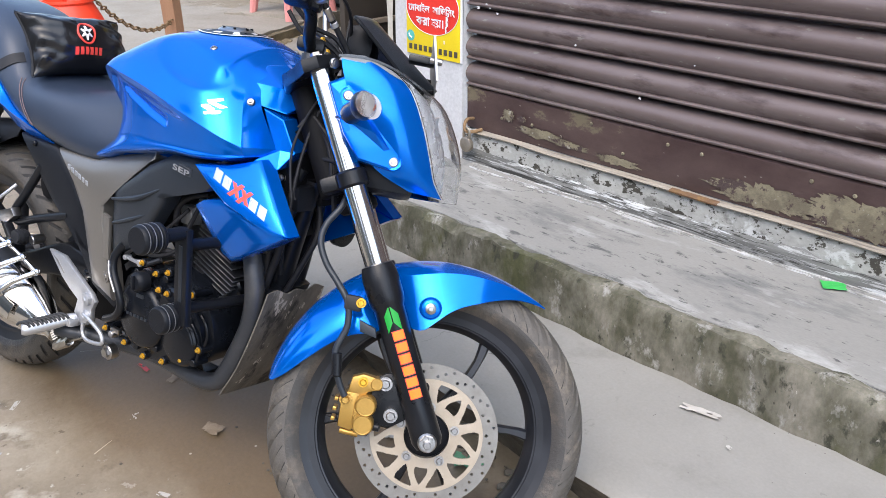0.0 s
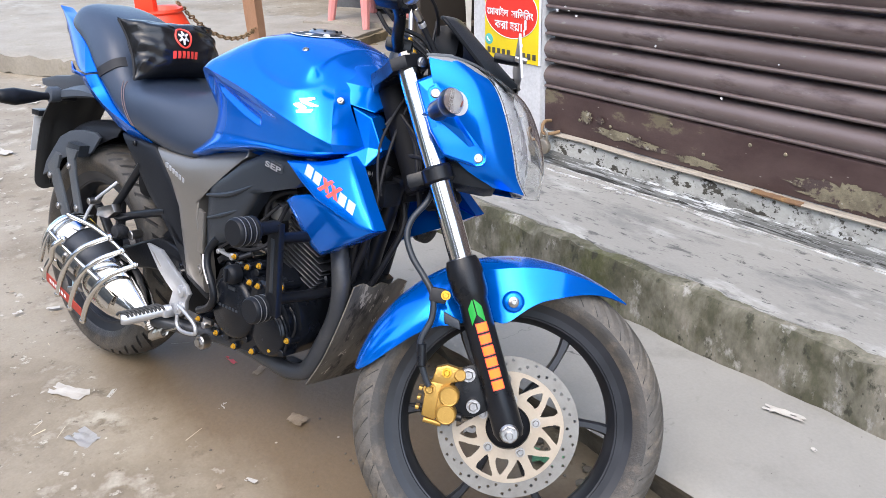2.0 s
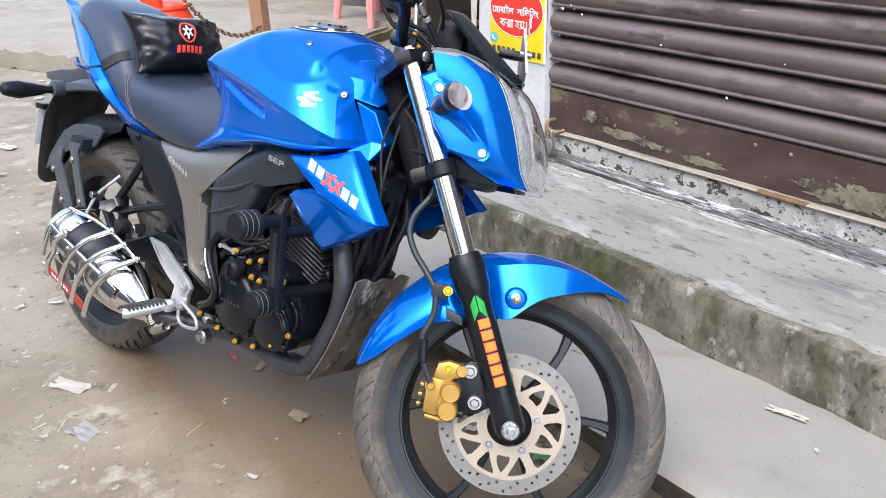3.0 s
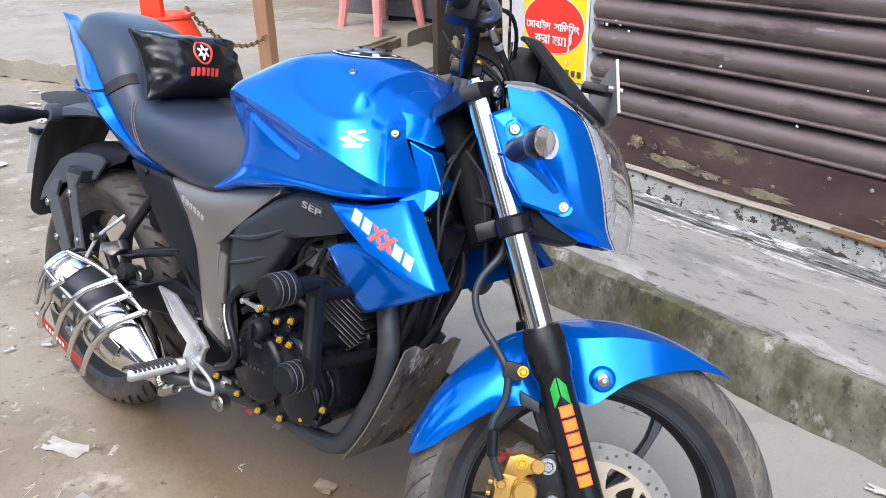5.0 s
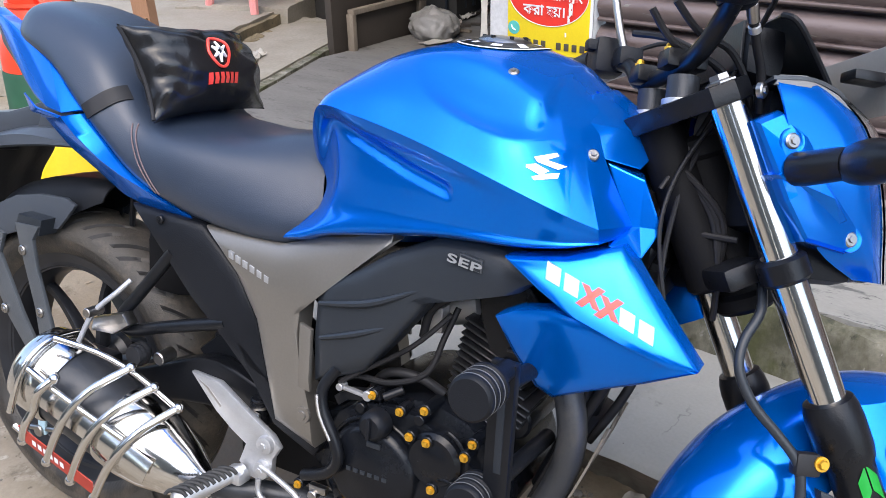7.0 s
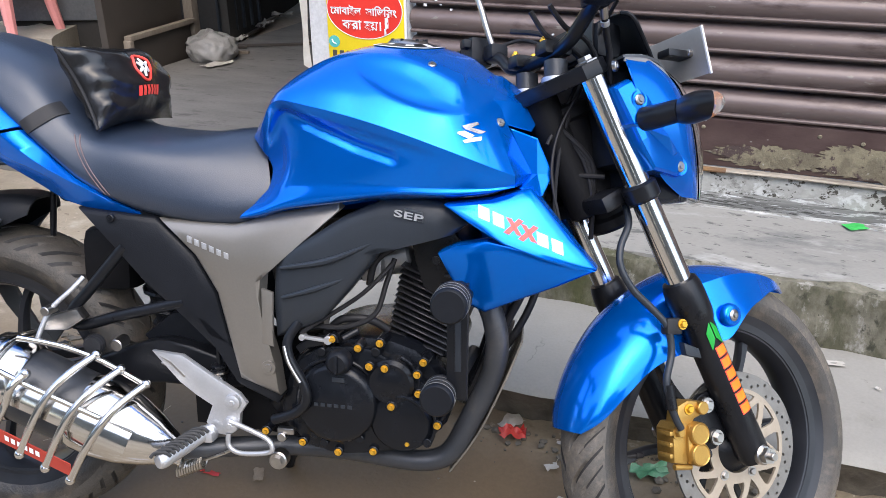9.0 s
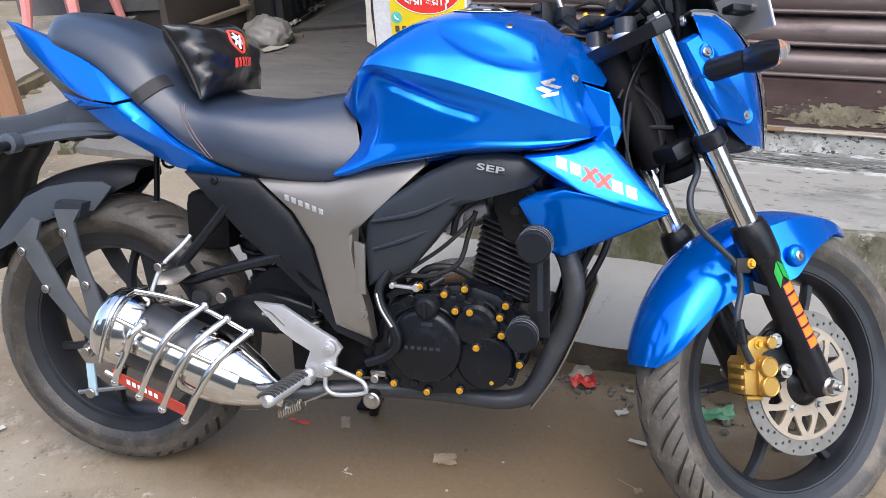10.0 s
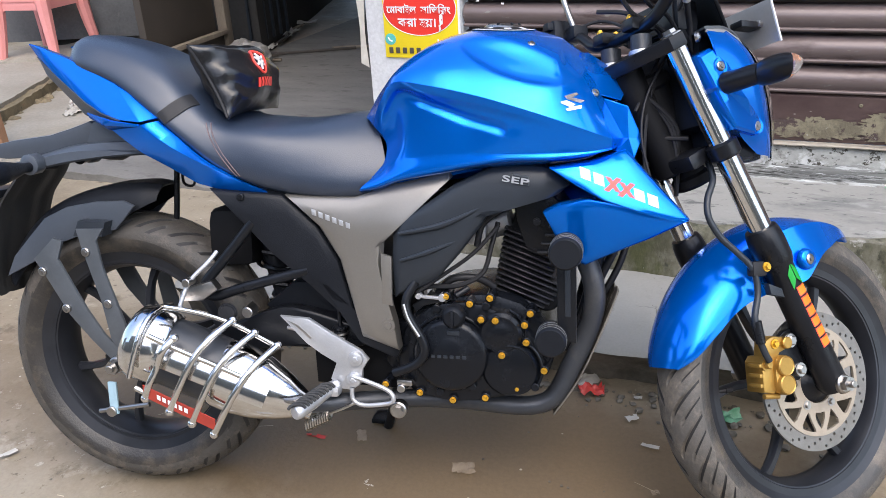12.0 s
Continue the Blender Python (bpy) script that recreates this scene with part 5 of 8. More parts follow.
S("headlamp_reflector", thicken(skin([[Vector((v.x - 0.010 - 0.022 * (1 - abs(v.y) / 0.11), v.y * 0.96, v.z)) for v in row] for row in _lens], 4, 4), 0.002), REFL, "bright lamp reflector", head)
S("lamp_bowl", lathe([(0.050, 0.0), (0.046, -0.012), (0.03, -0.028), (0.012, -0.034), (0.0, -0.034)], (0, 0, 0), 32, "X"), REFL, "", head).data.transform(STEER @ Matrix.Translation((1.232, 0, 0.81)) @ STEER.inverted())
S("headlamp_back", merged(box((1.10, 0, 0.83), (0.07, 0.20, 0.16), 0.02), box((1.155, 0, 0.735), (0.11, 0.15, 0.07), 0.02)), BLACK, "", head)
for side in (-1, 1):
    bm = domed([(1.036, 0.861), (1.060, 0.875), (1.083, 0.870), (1.098, 0.858), (1.111, 0.841), (1.126, 0.814), (1.151, 0.791), (1.176, 0.770), (1.189, 0.754), (1.183, 0.742), (1.168, 0.735), (1.110, 0.741), (1.078, 0.780), (1.054, 0.826)], 0.1345, 0.008, 0.03, 0, 0.93,
               lean=lambda x, z: -0.25 * max(0, x - 1.075) - 0.20 * max(0, 1.075 - x))
    S("cowl_side_panel", bm if side < 0 else mirrored(bm), BLUE, "blue cowl side panel", head, 14)
    bm = facet([(1.062, -0.140, 0.806), (1.104, -0.136, 0.822), (1.134, -0.130, 0.798), (1.160, -0.121, 0.770), (1.150, -0.122, 0.764)], (1.130, -0.139, 0.790), 0.02)
    S("cowl_fin", bm if side < 0 else mirrored(bm), BLUE, "blue creased cowl facet", head, 12)
    for x, y, z in ((1.075, 0.1395, 0.843), (1.169, 0.1155, 0.751)):
        S("cowl_screw", merged(screw((x, (y - 0.001) * side, z), (0.1, side, 0), 0.0088)), STEEL, "", head)
        S("cowl_washer", lathe([(0.0105, 0.0), (0.0140, -0.001), (0.0148, 0.001), (0.0105, 0.003)], (x, y * side + (0.001 if side < 0 else -0.001), z), 24), BLUE, "", head)
    drop = (Vector((1.110, 0.222 * side, 0.818)), (0.0215, 0.054, 0.0225), Vector((0.86, 0.51 * side, 0)))
    ind = S("indicator", merged(tube([(1.085, 0.138 * side, 0.815), (1.088, 0.150 * side, 0.815), (1.093, 0.165 * side, 0.816), (1.101, 0.184 * side, 0.818), (1.105, 0.196 * side, 0.818)], [0.0185, 0.0182, 0.0178, 0.0172, 0.0168], 18, 4), half_drop(*drop, False)), SATIN, "black indicator stalk and shell", head)
    S("indicator_lens", half_drop(*drop, True), FROST, "clear faceted indicator lens", head, 20)
    S("indicator_dish", drop_dish(*drop), SIGNW, "", head)
    S("indicator_bulb", tube([(1.1235, 0.230 * side, 0.818), (1.1265, 0.232 * side, 0.818), (1.1285, 0.233 * side, 0.818)], [0.0045, 0.0045, 0.002], 12, 1), AMBER, "", head)

_vis = []
for x0, z0, w in ((1.058, 0.982, 0.120), (1.068, 0.973, 0.135), (1.104, 0.946, 0.116), (1.148, 0.913, 0.086), (1.184, 0.887, 0.052)):
    _vis.append([Vector((x0 + 0.034 * (1 - (k / 4) ** 2), w * k / 4, z0 + 0.020 * (1 - (k / 4) ** 2))) for k in range(-4, 5)])
vis = S("visor", thicken(skin(_vis, 3, 3), 0.004), GREYPL, "dark smoked fly screen")
S("visor_trim", merged(*[tube([r[i] + Vector((0, 0, -0.004)) for r in _vis], 0.0035, 8) for i in (0, 8)]), BLACK, "", vis)
_brow = []
for t, x0, z0, w in ((0, 1.046, 0.908, 0.139), (0.4, 1.094, 0.914, 0.133), (0.75, 1.144, 0.908, 0.112), (1, 1.168, 0.892, 0.092)):
    _brow.append([Vector((x0 + 0.020 * (1 - (k / 4) ** 2), w * k / 4, z0 + 0.006 * (1 - (k / 4) ** 2))) for k in range(-4, 5)])
for side in (-1, 1):
    lip = [[(1.048, -0.1395, 0.899), (1.089, -0.1350, 0.903), (1.137, -0.1220, 0.890), (1.168, -0.1050, 0.875)], [(1.054, -0.1370, 0.911), (1.089, -0.1320, 0.916), (1.137, -0.1190, 0.903), (1.172, -0.1010, 0.888)], [(1.060, -0.120, 0.913), (1.092, -0.115, 0.918), (1.137, -0.103, 0.905), (1.168, -0.088, 0.890)]]
    bm = thicken(creased(lip, 16, 0.2), 0.003)
    S("brow_lip", bm if side < 0 else mirrored(bm), BROWM, "light grey plastic lip", vis, 60)
S("cowl_brow", thicken(skin(_brow, 3, 3), 0.004), STAYM, "grey plastic brow over the lamp", vis)
clu = S("instrument_panel", box((1.070, 0, 0.952), (0.050, 0.15, 0.060), 0.016, Matrix.Translation((0, 0, 0)) @ Matrix.Rotation(radians(0), 4, "Y")), BLACK, "black instrument housing")
S("screen", prism([(-0.065, -0.028), (0.065, -0.028), (0.065, 0.028), (-0.065, 0.028)], -0.002, 0.002, 0.001), SATIN, "blank display", clu).data.transform(STEER @ Matrix.Translation((1.044, 0, 0.957)) @ Matrix.Rotation(radians(90), 4, "Z") @ STEER.inverted())

# small plate seen from its back, standing before the visor
npl = S("front_plate", box((0, 0, 0), (0.0025, 0.27, 0.075), 0.001, Matrix.Translation((1.205, 0.0, 0.935)) @ Matrix.Rotation(radians(-14), 4, "Y")), PLATEG, "bare metal front plate seen from behind")
S("plate_edge", box((0, 0, 0), (0.004, 0.004, 0.077), 0.001, Matrix.Translation((1.206, -0.137, 0.935)) @ Matrix.Rotation(radians(-14), 4, "Y")), PLATEW, "white plate edge", npl)
S("plate_bracket", box((1.182, -0.09, 0.935), (0.045, 0.030, 0.012), 0.003), SATIN, "", npl)
S("plate_bracket", box((1.182, 0.09, 0.935), (0.045, 0.030, 0.012), 0.003), SATIN, "", npl)
S("plate_bolt", rod((1.196, -0.104, 0.937), (1.218, -0.104, 0.936), 0.006), STEEL, "", npl)



def B(name, bm, material, label="", parent=None, sharp=38.0):
    """A part of the handlebar."""
    return S(name, moved(bm, Matrix.Translation((-0.024, 0, -0.032))), material, label, parent, sharp)


bar = B("handlebar", tube([(0.962, -0.355, 1.012), (0.985, -0.24, 1.020), (1.010, -0.145, 1.000), (1.008, -0.085, 0.965), (1.008, 0.0, 0.958), (1.008, 0.085, 0.965), (1.010, 0.145, 1.000), (0.985, 0.24, 1.020), (0.962, 0.355, 1.012)], 0.011, 14, 6), SATIN, "black tubular handlebar")
for side in (-1, 1):
    B("grip", tube([(0.988, 0.225 * side, 1.020), (0.960, 0.365 * side, 1.011)], 0.0165, 16, 1), HOSE, "black ribbed rubber grip", bar)
    B("switch_box", merged(box((0.994, 0.195 * side, 1.018), (0.045, 0.050, 0.052), 0.010), box((0.975, 0.185 * side, 1.030), (0.03, 0.02, 0.016), 0.004)), BLACK, "black switch box", bar)
    B("lever", tube([(1.015, 0.16 * side, 1.012), (1.040, 0.20 * side, 1.014), (1.030, 0.27 * side, 1.012), (1.012, 0.35 * side, 1.006), (1.006, 0.365 * side, 1.005)], [0.007, 0.008, 0.006, 0.005, 0.007], 10), ALU, "bare metal lever", bar)
    B("lever_mount", box((1.012, 0.155 * side, 1.012), (0.035, 0.035, 0.028), 0.008), BLACK, "", bar)
    B("mirror_stem", tube([(1.004, 0.150 * side, 1.020), (0.995, 0.156 * side, 1.055), (0.985, 0.170 * side, 1.11), (0.975, 0.21 * side, 1.17)], 0.0058, 10), STEEL, "bare mirror stem", bar)
    B("mirror", domed([(0.90, 1.155), (0.98, 1.15), (1.005, 1.185), (0.97, 1.225), (0.90, 1.22), (0.88, 1.19)], 0.24 * 1, 0.018, 0.01, 2) if side < 0 else mirrored(domed([(0.90, 1.155), (0.98, 1.15), (1.005, 1.185), (0.97, 1.225), (0.90, 1.22), (0.88, 1.19)], 0.24, 0.018, 0.01, 2)), BLACK, "black mirror shell", bar)
    B("riser", lathe([(0.0, -0.034), (0.020, -0.034), (0.021, -0.030), (0.021, -0.026), (0.0185, -0.024), (0.0185, 0.002), (0.0, 0.002)], (1.012, 0.045 * side, 0.945), 24, "Z"), EXH, "dull metal riser", bar)
    B("riser_ring", lathe([(0.0205, -0.004), (0.0225, -0.004), (0.0225, 0.003), (0.0205, 0.003)], (1.012, 0.045 * side, 0.9165), 24, "Z"), ALU, "", bar)
    B("riser_cap", box((1.008, 0.045 * side, 0.965), (0.050, 0.034, 0.022), 0.006), SATIN, "", bar)
    for dx in (-0.017, 0.017):
        B("riser_bolt", hexbolt((1.008 + dx, 0.045 * side, 0.977), (0, 0, 1), 0.0045, 0.006), BOLTY, "yellow bolt", bar)
B("reservoir", merged(rod((1.016, -0.150, 1.028), (1.016, -0.150, 1.048), 0.017, 20)), BLACK, "brake fluid pot", bar)
_cab = [
    [(1.01, -0.20, 1.02), (1.06, -0.15, 1.03), (1.075, -0.07, 0.99), (1.05, -0.03, 0.90), (1.01, -0.02, 0.82)],
    [(1.01, 0.20, 1.02), (1.065, 0.15, 1.04), (1.08, 0.07, 0.99), (1.05, 0.03, 0.90), (1.01, 0.03, 0.80)],
]
for c in _cab:
    B("cable", tube(c, 0.0032, 8), HOSE, "black control cable")

_hl = [Vector(p) for p in ((0.990, -0.165, 1.000), (1.004, -0.150, 0.986), (1.022, -0.128, 0.964), (1.040, -0.108, 0.942), (1.056, -0.092, 0.920), (1.066, -0.080, 0.880))]
S("brake_line", tube(_hl, 0.0052, 10, 4), HOSE, "black rubber brake line")
for p_, q_, m_ in ((_hl[1], _hl[2], STEEL), (_hl[2], _hl[2].lerp(_hl[3], 0.4), ALU)):
    S("line_fitting", rod(p_.lerp(q_, 0.35), q_, 0.0068, 14), m_, "silver hose fitting")
for c in ([(0.935, -0.060, 0.982), (0.966, -0.055, 0.950), (1.010, -0.052, 0.938), (1.044, -0.050, 0.914), (1.052, -0.045, 0.870)], [(0.950, -0.090, 0.985), (0.985, -0.080, 0.958), (1.030, -0.070, 0.945), (1.062, -0.060, 0.900), (1.060, -0.050, 0.850)], [(0.945, 0.02, 0.975), (0.985, -0.02, 0.962), (1.035, -0.035, 0.930), (1.060, -0.03, 0.870)]):
    S("cable", tube(c, 0.0042, 8, 5), HOSE, "black control cable")

for k, (y0, z0, y1, z1) in enumerate(((-0.05, 0.88, -0.035, 0.66), (-0.035, 0.87, -0.02, 0.62), (0.04, 0.90, 0.02, 0.66), (0.06, 0.88, 0.05, 0.68))):
    S("wire", tube([(1.035, y0, z0), (1.000 + 0.012 * (k % 3), y0 * 0.7, z0 - 0.07), (0.985 + 0.015 * (k % 2), y1, (z0 + z1) / 2 - 0.03), (1.000, y1, z1)], 0.0026 + 0.0008 * (k % 3), 8), HOSE, "thin black wire")
# ---- tank ----
_tank = [
    # x, then (half width, height, shift ahead) from the top's middle, over shoulder, ridge and hollow, down to the lower edge
    (0.522, (0, 0.796, 0), (0.040, 0.795, 0), (0.066, 0.791, 0.003), (0.084, 0.786, 0.014), (0.094, 0.781, 0.022), (0.098, 0.772, 0.030), (0.101, 0.758, 0.044), (0.106, 0.735, 0.050), (0.118, 0.702, 0.040), (0.139, 0.667, 0.006), (0.09, 0.655, 0.01)),
    (0.560, (0, 0.848, 0), (0.062, 0.846, 0), (0.098, 0.838, 0.002), (0.122, 0.831, 0.006), (0.138, 0.822, 0.010), (0.134, 0.812, 0.016), (0.126, 0.800, 0.028), (0.124, 0.755, 0.036), (0.132, 0.712, 0.024), (0.147, 0.675, 0.004), (0.09, 0.66, 0)),
    (0.605, (0, 0.895, 0), (0.076, 0.891, 0), (0.122, 0.882, 0), (0.156, 0.871, 0), (0.174, 0.857, 0), (0.164, 0.846, 0.004), (0.149, 0.832, 0.010), (0.144, 0.770, 0.014), (0.147, 0.725, 0.010), (0.152, 0.688, 0), (0.09, 0.68, 0)),
    (0.665, (0, 0.93, 0), (0.084, 0.924, 0), (0.13, 0.908, 0), (0.168, 0.88, 0), (0.186, 0.852, 0), (0.178, 0.838, 0), (0.162, 0.82, 0), (0.16, 0.772, 0), (0.159, 0.735, 0), (0.158, 0.7, 0), (0.09, 0.69, 0)),
    (0.735, (0, 0.948, 0), (0.086, 0.938, 0), (0.13, 0.914, 0), (0.168, 0.876, 0), (0.19, 0.838, 0), (0.182, 0.824, 0), (0.171, 0.806, 0), (0.169, 0.768, 0), (0.167, 0.737, 0), (0.163, 0.713, 0), (0.09, 0.7, 0)),
    (0.8, (0, 0.949, 0), (0.086, 0.936, 0), (0.132, 0.908, 0), (0.17, 0.864, 0), (0.193, 0.821, 0), (0.188, 0.809, 0), (0.18, 0.794, 0), (0.177, 0.764, 0), (0.173, 0.739, 0), (0.167, 0.722, 0), (0.09, 0.7, 0)),
    (0.87, (0, 0.932, 0), (0.084, 0.914, 0), (0.134, 0.888, 0), (0.17, 0.846, 0), (0.191, 0.799, 0), (0.188, 0.79, 0), (0.184, 0.779, 0), (0.178, 0.758, 0), (0.173, 0.74, 0), (0.168, 0.725, 0), (0.09, 0.71, 0)),
    (0.93, (0, 0.922, -0.042), (0.068, 0.909, -0.044), (0.107, 0.886, -0.038), (0.146, 0.838, -0.016), (0.177, 0.775, 0.006), (0.175, 0.769, 0.004), (0.173, 0.762, 0.002), (0.171, 0.752, 0), (0.167, 0.742, 0), (0.161, 0.732, 0), (0.09, 0.72, 0)),
    (0.972, (0, 0.909, -0.066), (0.056, 0.899, -0.068), (0.090, 0.880, -0.062), (0.122, 0.838, -0.038), (0.158, 0.761, 0), (0.157, 0.757, 0), (0.155, 0.753, 0), (0.153, 0.749, 0), (0.15, 0.745, 0), (0.145, 0.742, 0), (0.07, 0.74, 0)),
    (0.99, (0, 0.898, -0.066), (0.046, 0.890, -0.066), (0.072, 0.873, -0.060), (0.096, 0.829, -0.038), (0.091, 0.757, 0.002), (0.09, 0.755, 0.002), (0.09, 0.753, 0.002), (0.089, 0.750, 0.002), (0.088, 0.748, 0.002), (0.086, 0.745, 0), (0.06, 0.743, 0)),
]


def tank_surface():
    grid = []
    for x, *sec in _tank:
        right = [Vector((x + dx, -y, z)) for y, z, dx in sec]
        grid.append(right[::-1] + [Vector((v.x, -v.y, v.z)) for v in right[1:]])
    # a crisp crease along each flank
    rows = []
    for r in grid:
        a, b, c = spline(r[:7], 14), spline(r[6:15], 14), spline(r[14:], 14)
        rows.append(a + b[1:] + c[1:])
    cols = [spline(col[:-1], 20) + spline(col[-2:], 3)[1:] for col in zip(*rows)]
    bm = rings(list(zip(*cols)), closed_ring=False, caps=False)
    # a shallow scoop on each upper flank
    for v in bm.verts:
        u, w = (v.co.x - 0.808) / 0.102, (v.co.z - 0.893 + 0.30 * (v.co.x - 0.795)) / 0.031
        k = 1 - u * u - w * w
        if k > 0 and abs(v.co.y) > 0.06:
            sgn = 1 if v.co.y > 0 else -1
            v.co -= Vector((0, 0.6 * sgn, 0.8)) * 0.0095 * k * k * (3 - 2 * k)
    # a groove under the rear half of the crease
    for v in bm.verts:
        line = float(np.interp(v.co.x, (0.61, 0.664, 0.731, 0.793), (0.838, 0.819, 0.795, 0.779)))
        w = (v.co.z - line) / 0.014
        if abs(w) < 1 and 0.61 < v.co.x < 0.80 and abs(v.co.y) > 0.12:
            fade = min(1.0, (v.co.x - 0.61) / 0.04, (0.80 - v.co.x) / 0.012)
            v.co.y -= math.copysign(0.0065 * fade * (1 - w * w) ** 2, v.co.y)
    ends = [e for e in bm.edges if e.is_boundary]
    bmesh.ops.holes_fill(bm, edges=ends, sides=0)
    return bm


_tank_tree = BVHTree.FromBMesh(tank_surface())


def on_tank(p, way, lift):
    hit, nrm, _, _ = _tank_tree.ray_cast(Vector(p), Vector(way))
    return hit - Vector(way) * lift if hit else Vector(p)


tank = P("fuel_tank", tank_surface(), BLUE, "glossy metallic blue fuel tank", sharp=22)
P("tank_cap", lathe([(0.0, 0.003), (0.019, 0.003), (0.029, 0.001), (0.033, -0.001), (0.036, -0.004), (0.036, -0.010), (0.0, -0.012)], (0, 0, 0), 40, "Z"), STEEL, "steel filler cap", tank).data.transform(Matrix.Translation((0.772, 0, 0.953)) @ Matrix.Rotation(radians(2), 4, "Y"))
for k in range(7):
    a = 2 * math.pi * k / 7
    P("cap_bolt", hexbolt((0.772 + 0.028 * math.cos(a), 0.028 * math.sin(a), 0.9545), (0, 0, 1), 0.003, 0.002, False), SATIN, "", tank)


def cap_patch(r0, r1, a0, a1, lift, n=10):
    rows = []
    for i in range(n + 1):
        a = a0 + (a1 - a0) * i / n
        rows.append([on_tank((0.772 + 1.02 * r * math.cos(a), 1.42 * r * math.sin(a), 1.1), (0, 0, -1), lift) for r in (r0, (r0 + r1) / 2, r1)])
    return rings(rows, closed_ring=False, caps=False)


P("cap_sticker", cap_patch(0.033, 0.056, 0, 2 * math.pi, 0.0012, 60), SATIN, "black sticker round the filler cap", tank)
P("sticker_rim", cap_patch(0.0545, 0.0575, 0, 2 * math.pi, 0.0018, 60), WHITES, "white sticker rim", tank)
for k in range(9):
    a = 2 * math.pi * k / 9
    P("sticker_mark", cap_patch(0.038 + 0.003 * (k % 2), 0.046 + 0.003 * (k % 3), a, a + 0.22 + 0.07 * (k % 2), 0.0018, 5), WHITES, "white sticker mark", tank)
for side in (-1, 1):
    P("tank_screw", screw(on_tank((0.832, 0.107 * side, 1.1), (0, 0, -1), -0.002), (0.1, 0.45 * side, 0.9), 0.007), STEEL, "", tank)
    P("tank_screw", screw(on_tank((0.941, 0.112 * side, 1.1), (0, 0, -1), 0.0), (0.4, 0.6 * side, 0.6), 0.0075), STEEL, "", tank)
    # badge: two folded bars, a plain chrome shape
    for pts in (((0.8890, 0.8340), (0.9130, 0.8400), (0.9170, 0.8360), (0.9050, 0.8310), (0.9300, 0.8240), (0.9210, 0.8200), (0.8950, 0.8280)), ((0.8830, 0.8240), (0.8940, 0.8260), (0.9120, 0.8180), (0.9050, 0.8140), (0.9240, 0.8160), (0.9240, 0.8100), (0.8970, 0.8060), (0.8930, 0.8100), (0.9020, 0.8130), (0.8830, 0.8210))):
        lo_, hi_ = ([on_tank((0.906 + 0.82 * (x - 0.906), -0.4, 0.822 + 0.86 * (z - 0.822)), (0, 1, 0), k) for x, z in pts] for k in (-0.002, 0.0022))
        bm = rings([lo_, hi_])
        P("badge", bm if side < 0 else mirrored(bm), BADGE, "angular chrome badge", tank)
    # front side pieces of the tank
    for pts, mid in ((((0.954, -0.092, 0.826), (0.998, -0.084, 0.811), (1.024, -0.077, 0.755), (1.011, -0.104, 0.724), (0.978, -0.132, 0.738), (0.986, -0.093, 0.756)), (1.000, -0.090, 0.757)),
                     (((0.924, -0.088, 0.868), (0.912, -0.050, 0.898), (0.926, -0.012, 0.902), (0.972, -0.010, 0.872), (0.996, -0.030, 0.838), (0.986, -0.066, 0.819), (0.950, -0.096, 0.830)), (0.966, -0.056, 0.862))):
        bm = facet(pts, mid, 0.045)
        P("tank_shoulder", bm if side < 0 else mirrored(bm), BLUE, "blue angular tank shoulder", tank, 12)

    # radiator shroud
    top = [(0.868, 0.713), (0.935, 0.722), (0.994, 0.741), (1.030, 0.702), (1.066, 0.664), (1.102, 0.628), (1.075, 0.626), (1.020, 0.640), (0.960, 0.660), (0.915, 0.684)]
    shl = lambda x, z: -0.217 * (x - 0.872) - 0.508 * (z - 0.712)
    bm = domed(top, 0.170, 0.005, 0.03, 0, lean=shl)
    sh = P("radiator_shroud", bm if side < 0 else mirrored(bm), BLUE, "blue pointed radiator shroud")
    wing = [(0.858, 0.634), (0.885, 0.649), (0.935, 0.661), (0.990, 0.652), (1.050, 0.636), (1.101, 0.626), (1.045, 0.594), (0.985, 0.564), (0.931, 0.536), (0.908, 0.546), (0.880, 0.588)]
    bm = domed(wing, 0.154, 0.005, 0.035, 0, lean=lambda x, z: 0.04 * (x - 0.858) + 0.341 * (z - 0.628))
    P("shroud_wing", bm if side < 0 else mirrored(bm), BLUE, "blue lower wing", sh)
    # marking on the shroud: plain slanted shapes
    for k in range(6):
        u = k / 5
        x, z = 0.930 + 0.112 * u, 0.7035 - 0.044 * u
        s = 0.0122
        quads = [[(x - s * 0.90, z + 0.0125), (x + s * 0.55, z + 0.0060), (x + s * 0.78, z - 0.0125), (x - s * 0.67, z - 0.0060)]]
        m_, lb = MARKW, "pale grey slanted mark"
        if k in (2, 3):
            m_, lb = REDS, "red crossed mark"
            quads = [[(x - s * 1.1, z + 0.014), (x - s * 0.3, z + 0.011), (x + s * 1.2, z - 0.014), (x + s * 0.4, z - 0.011)], [(x + s * 0.5, z + 0.0115), (x + s * 1.2, z + 0.008), (x - s * 0.5, z - 0.0115), (x - s * 1.2, z - 0.008)]]
        else:
            a, b, c, d = quads[0]
            at = lambda u, w: tuple((a[i] * (1 - u) + b[i] * u) * (1 - w) + (d[i] * (1 - u) + c[i] * u) * w for i in (0, 1))
            quads = [[at(0, 0), at(1, 0), at(1, 1), at(0, 1)]]
        for q in quads:
            bm = domed(q, 0.1757, 0.0006, 0.006, 0, lean=shl)
            P("mark", bm if side < 0 else mirrored(bm), m_, lb, sh)

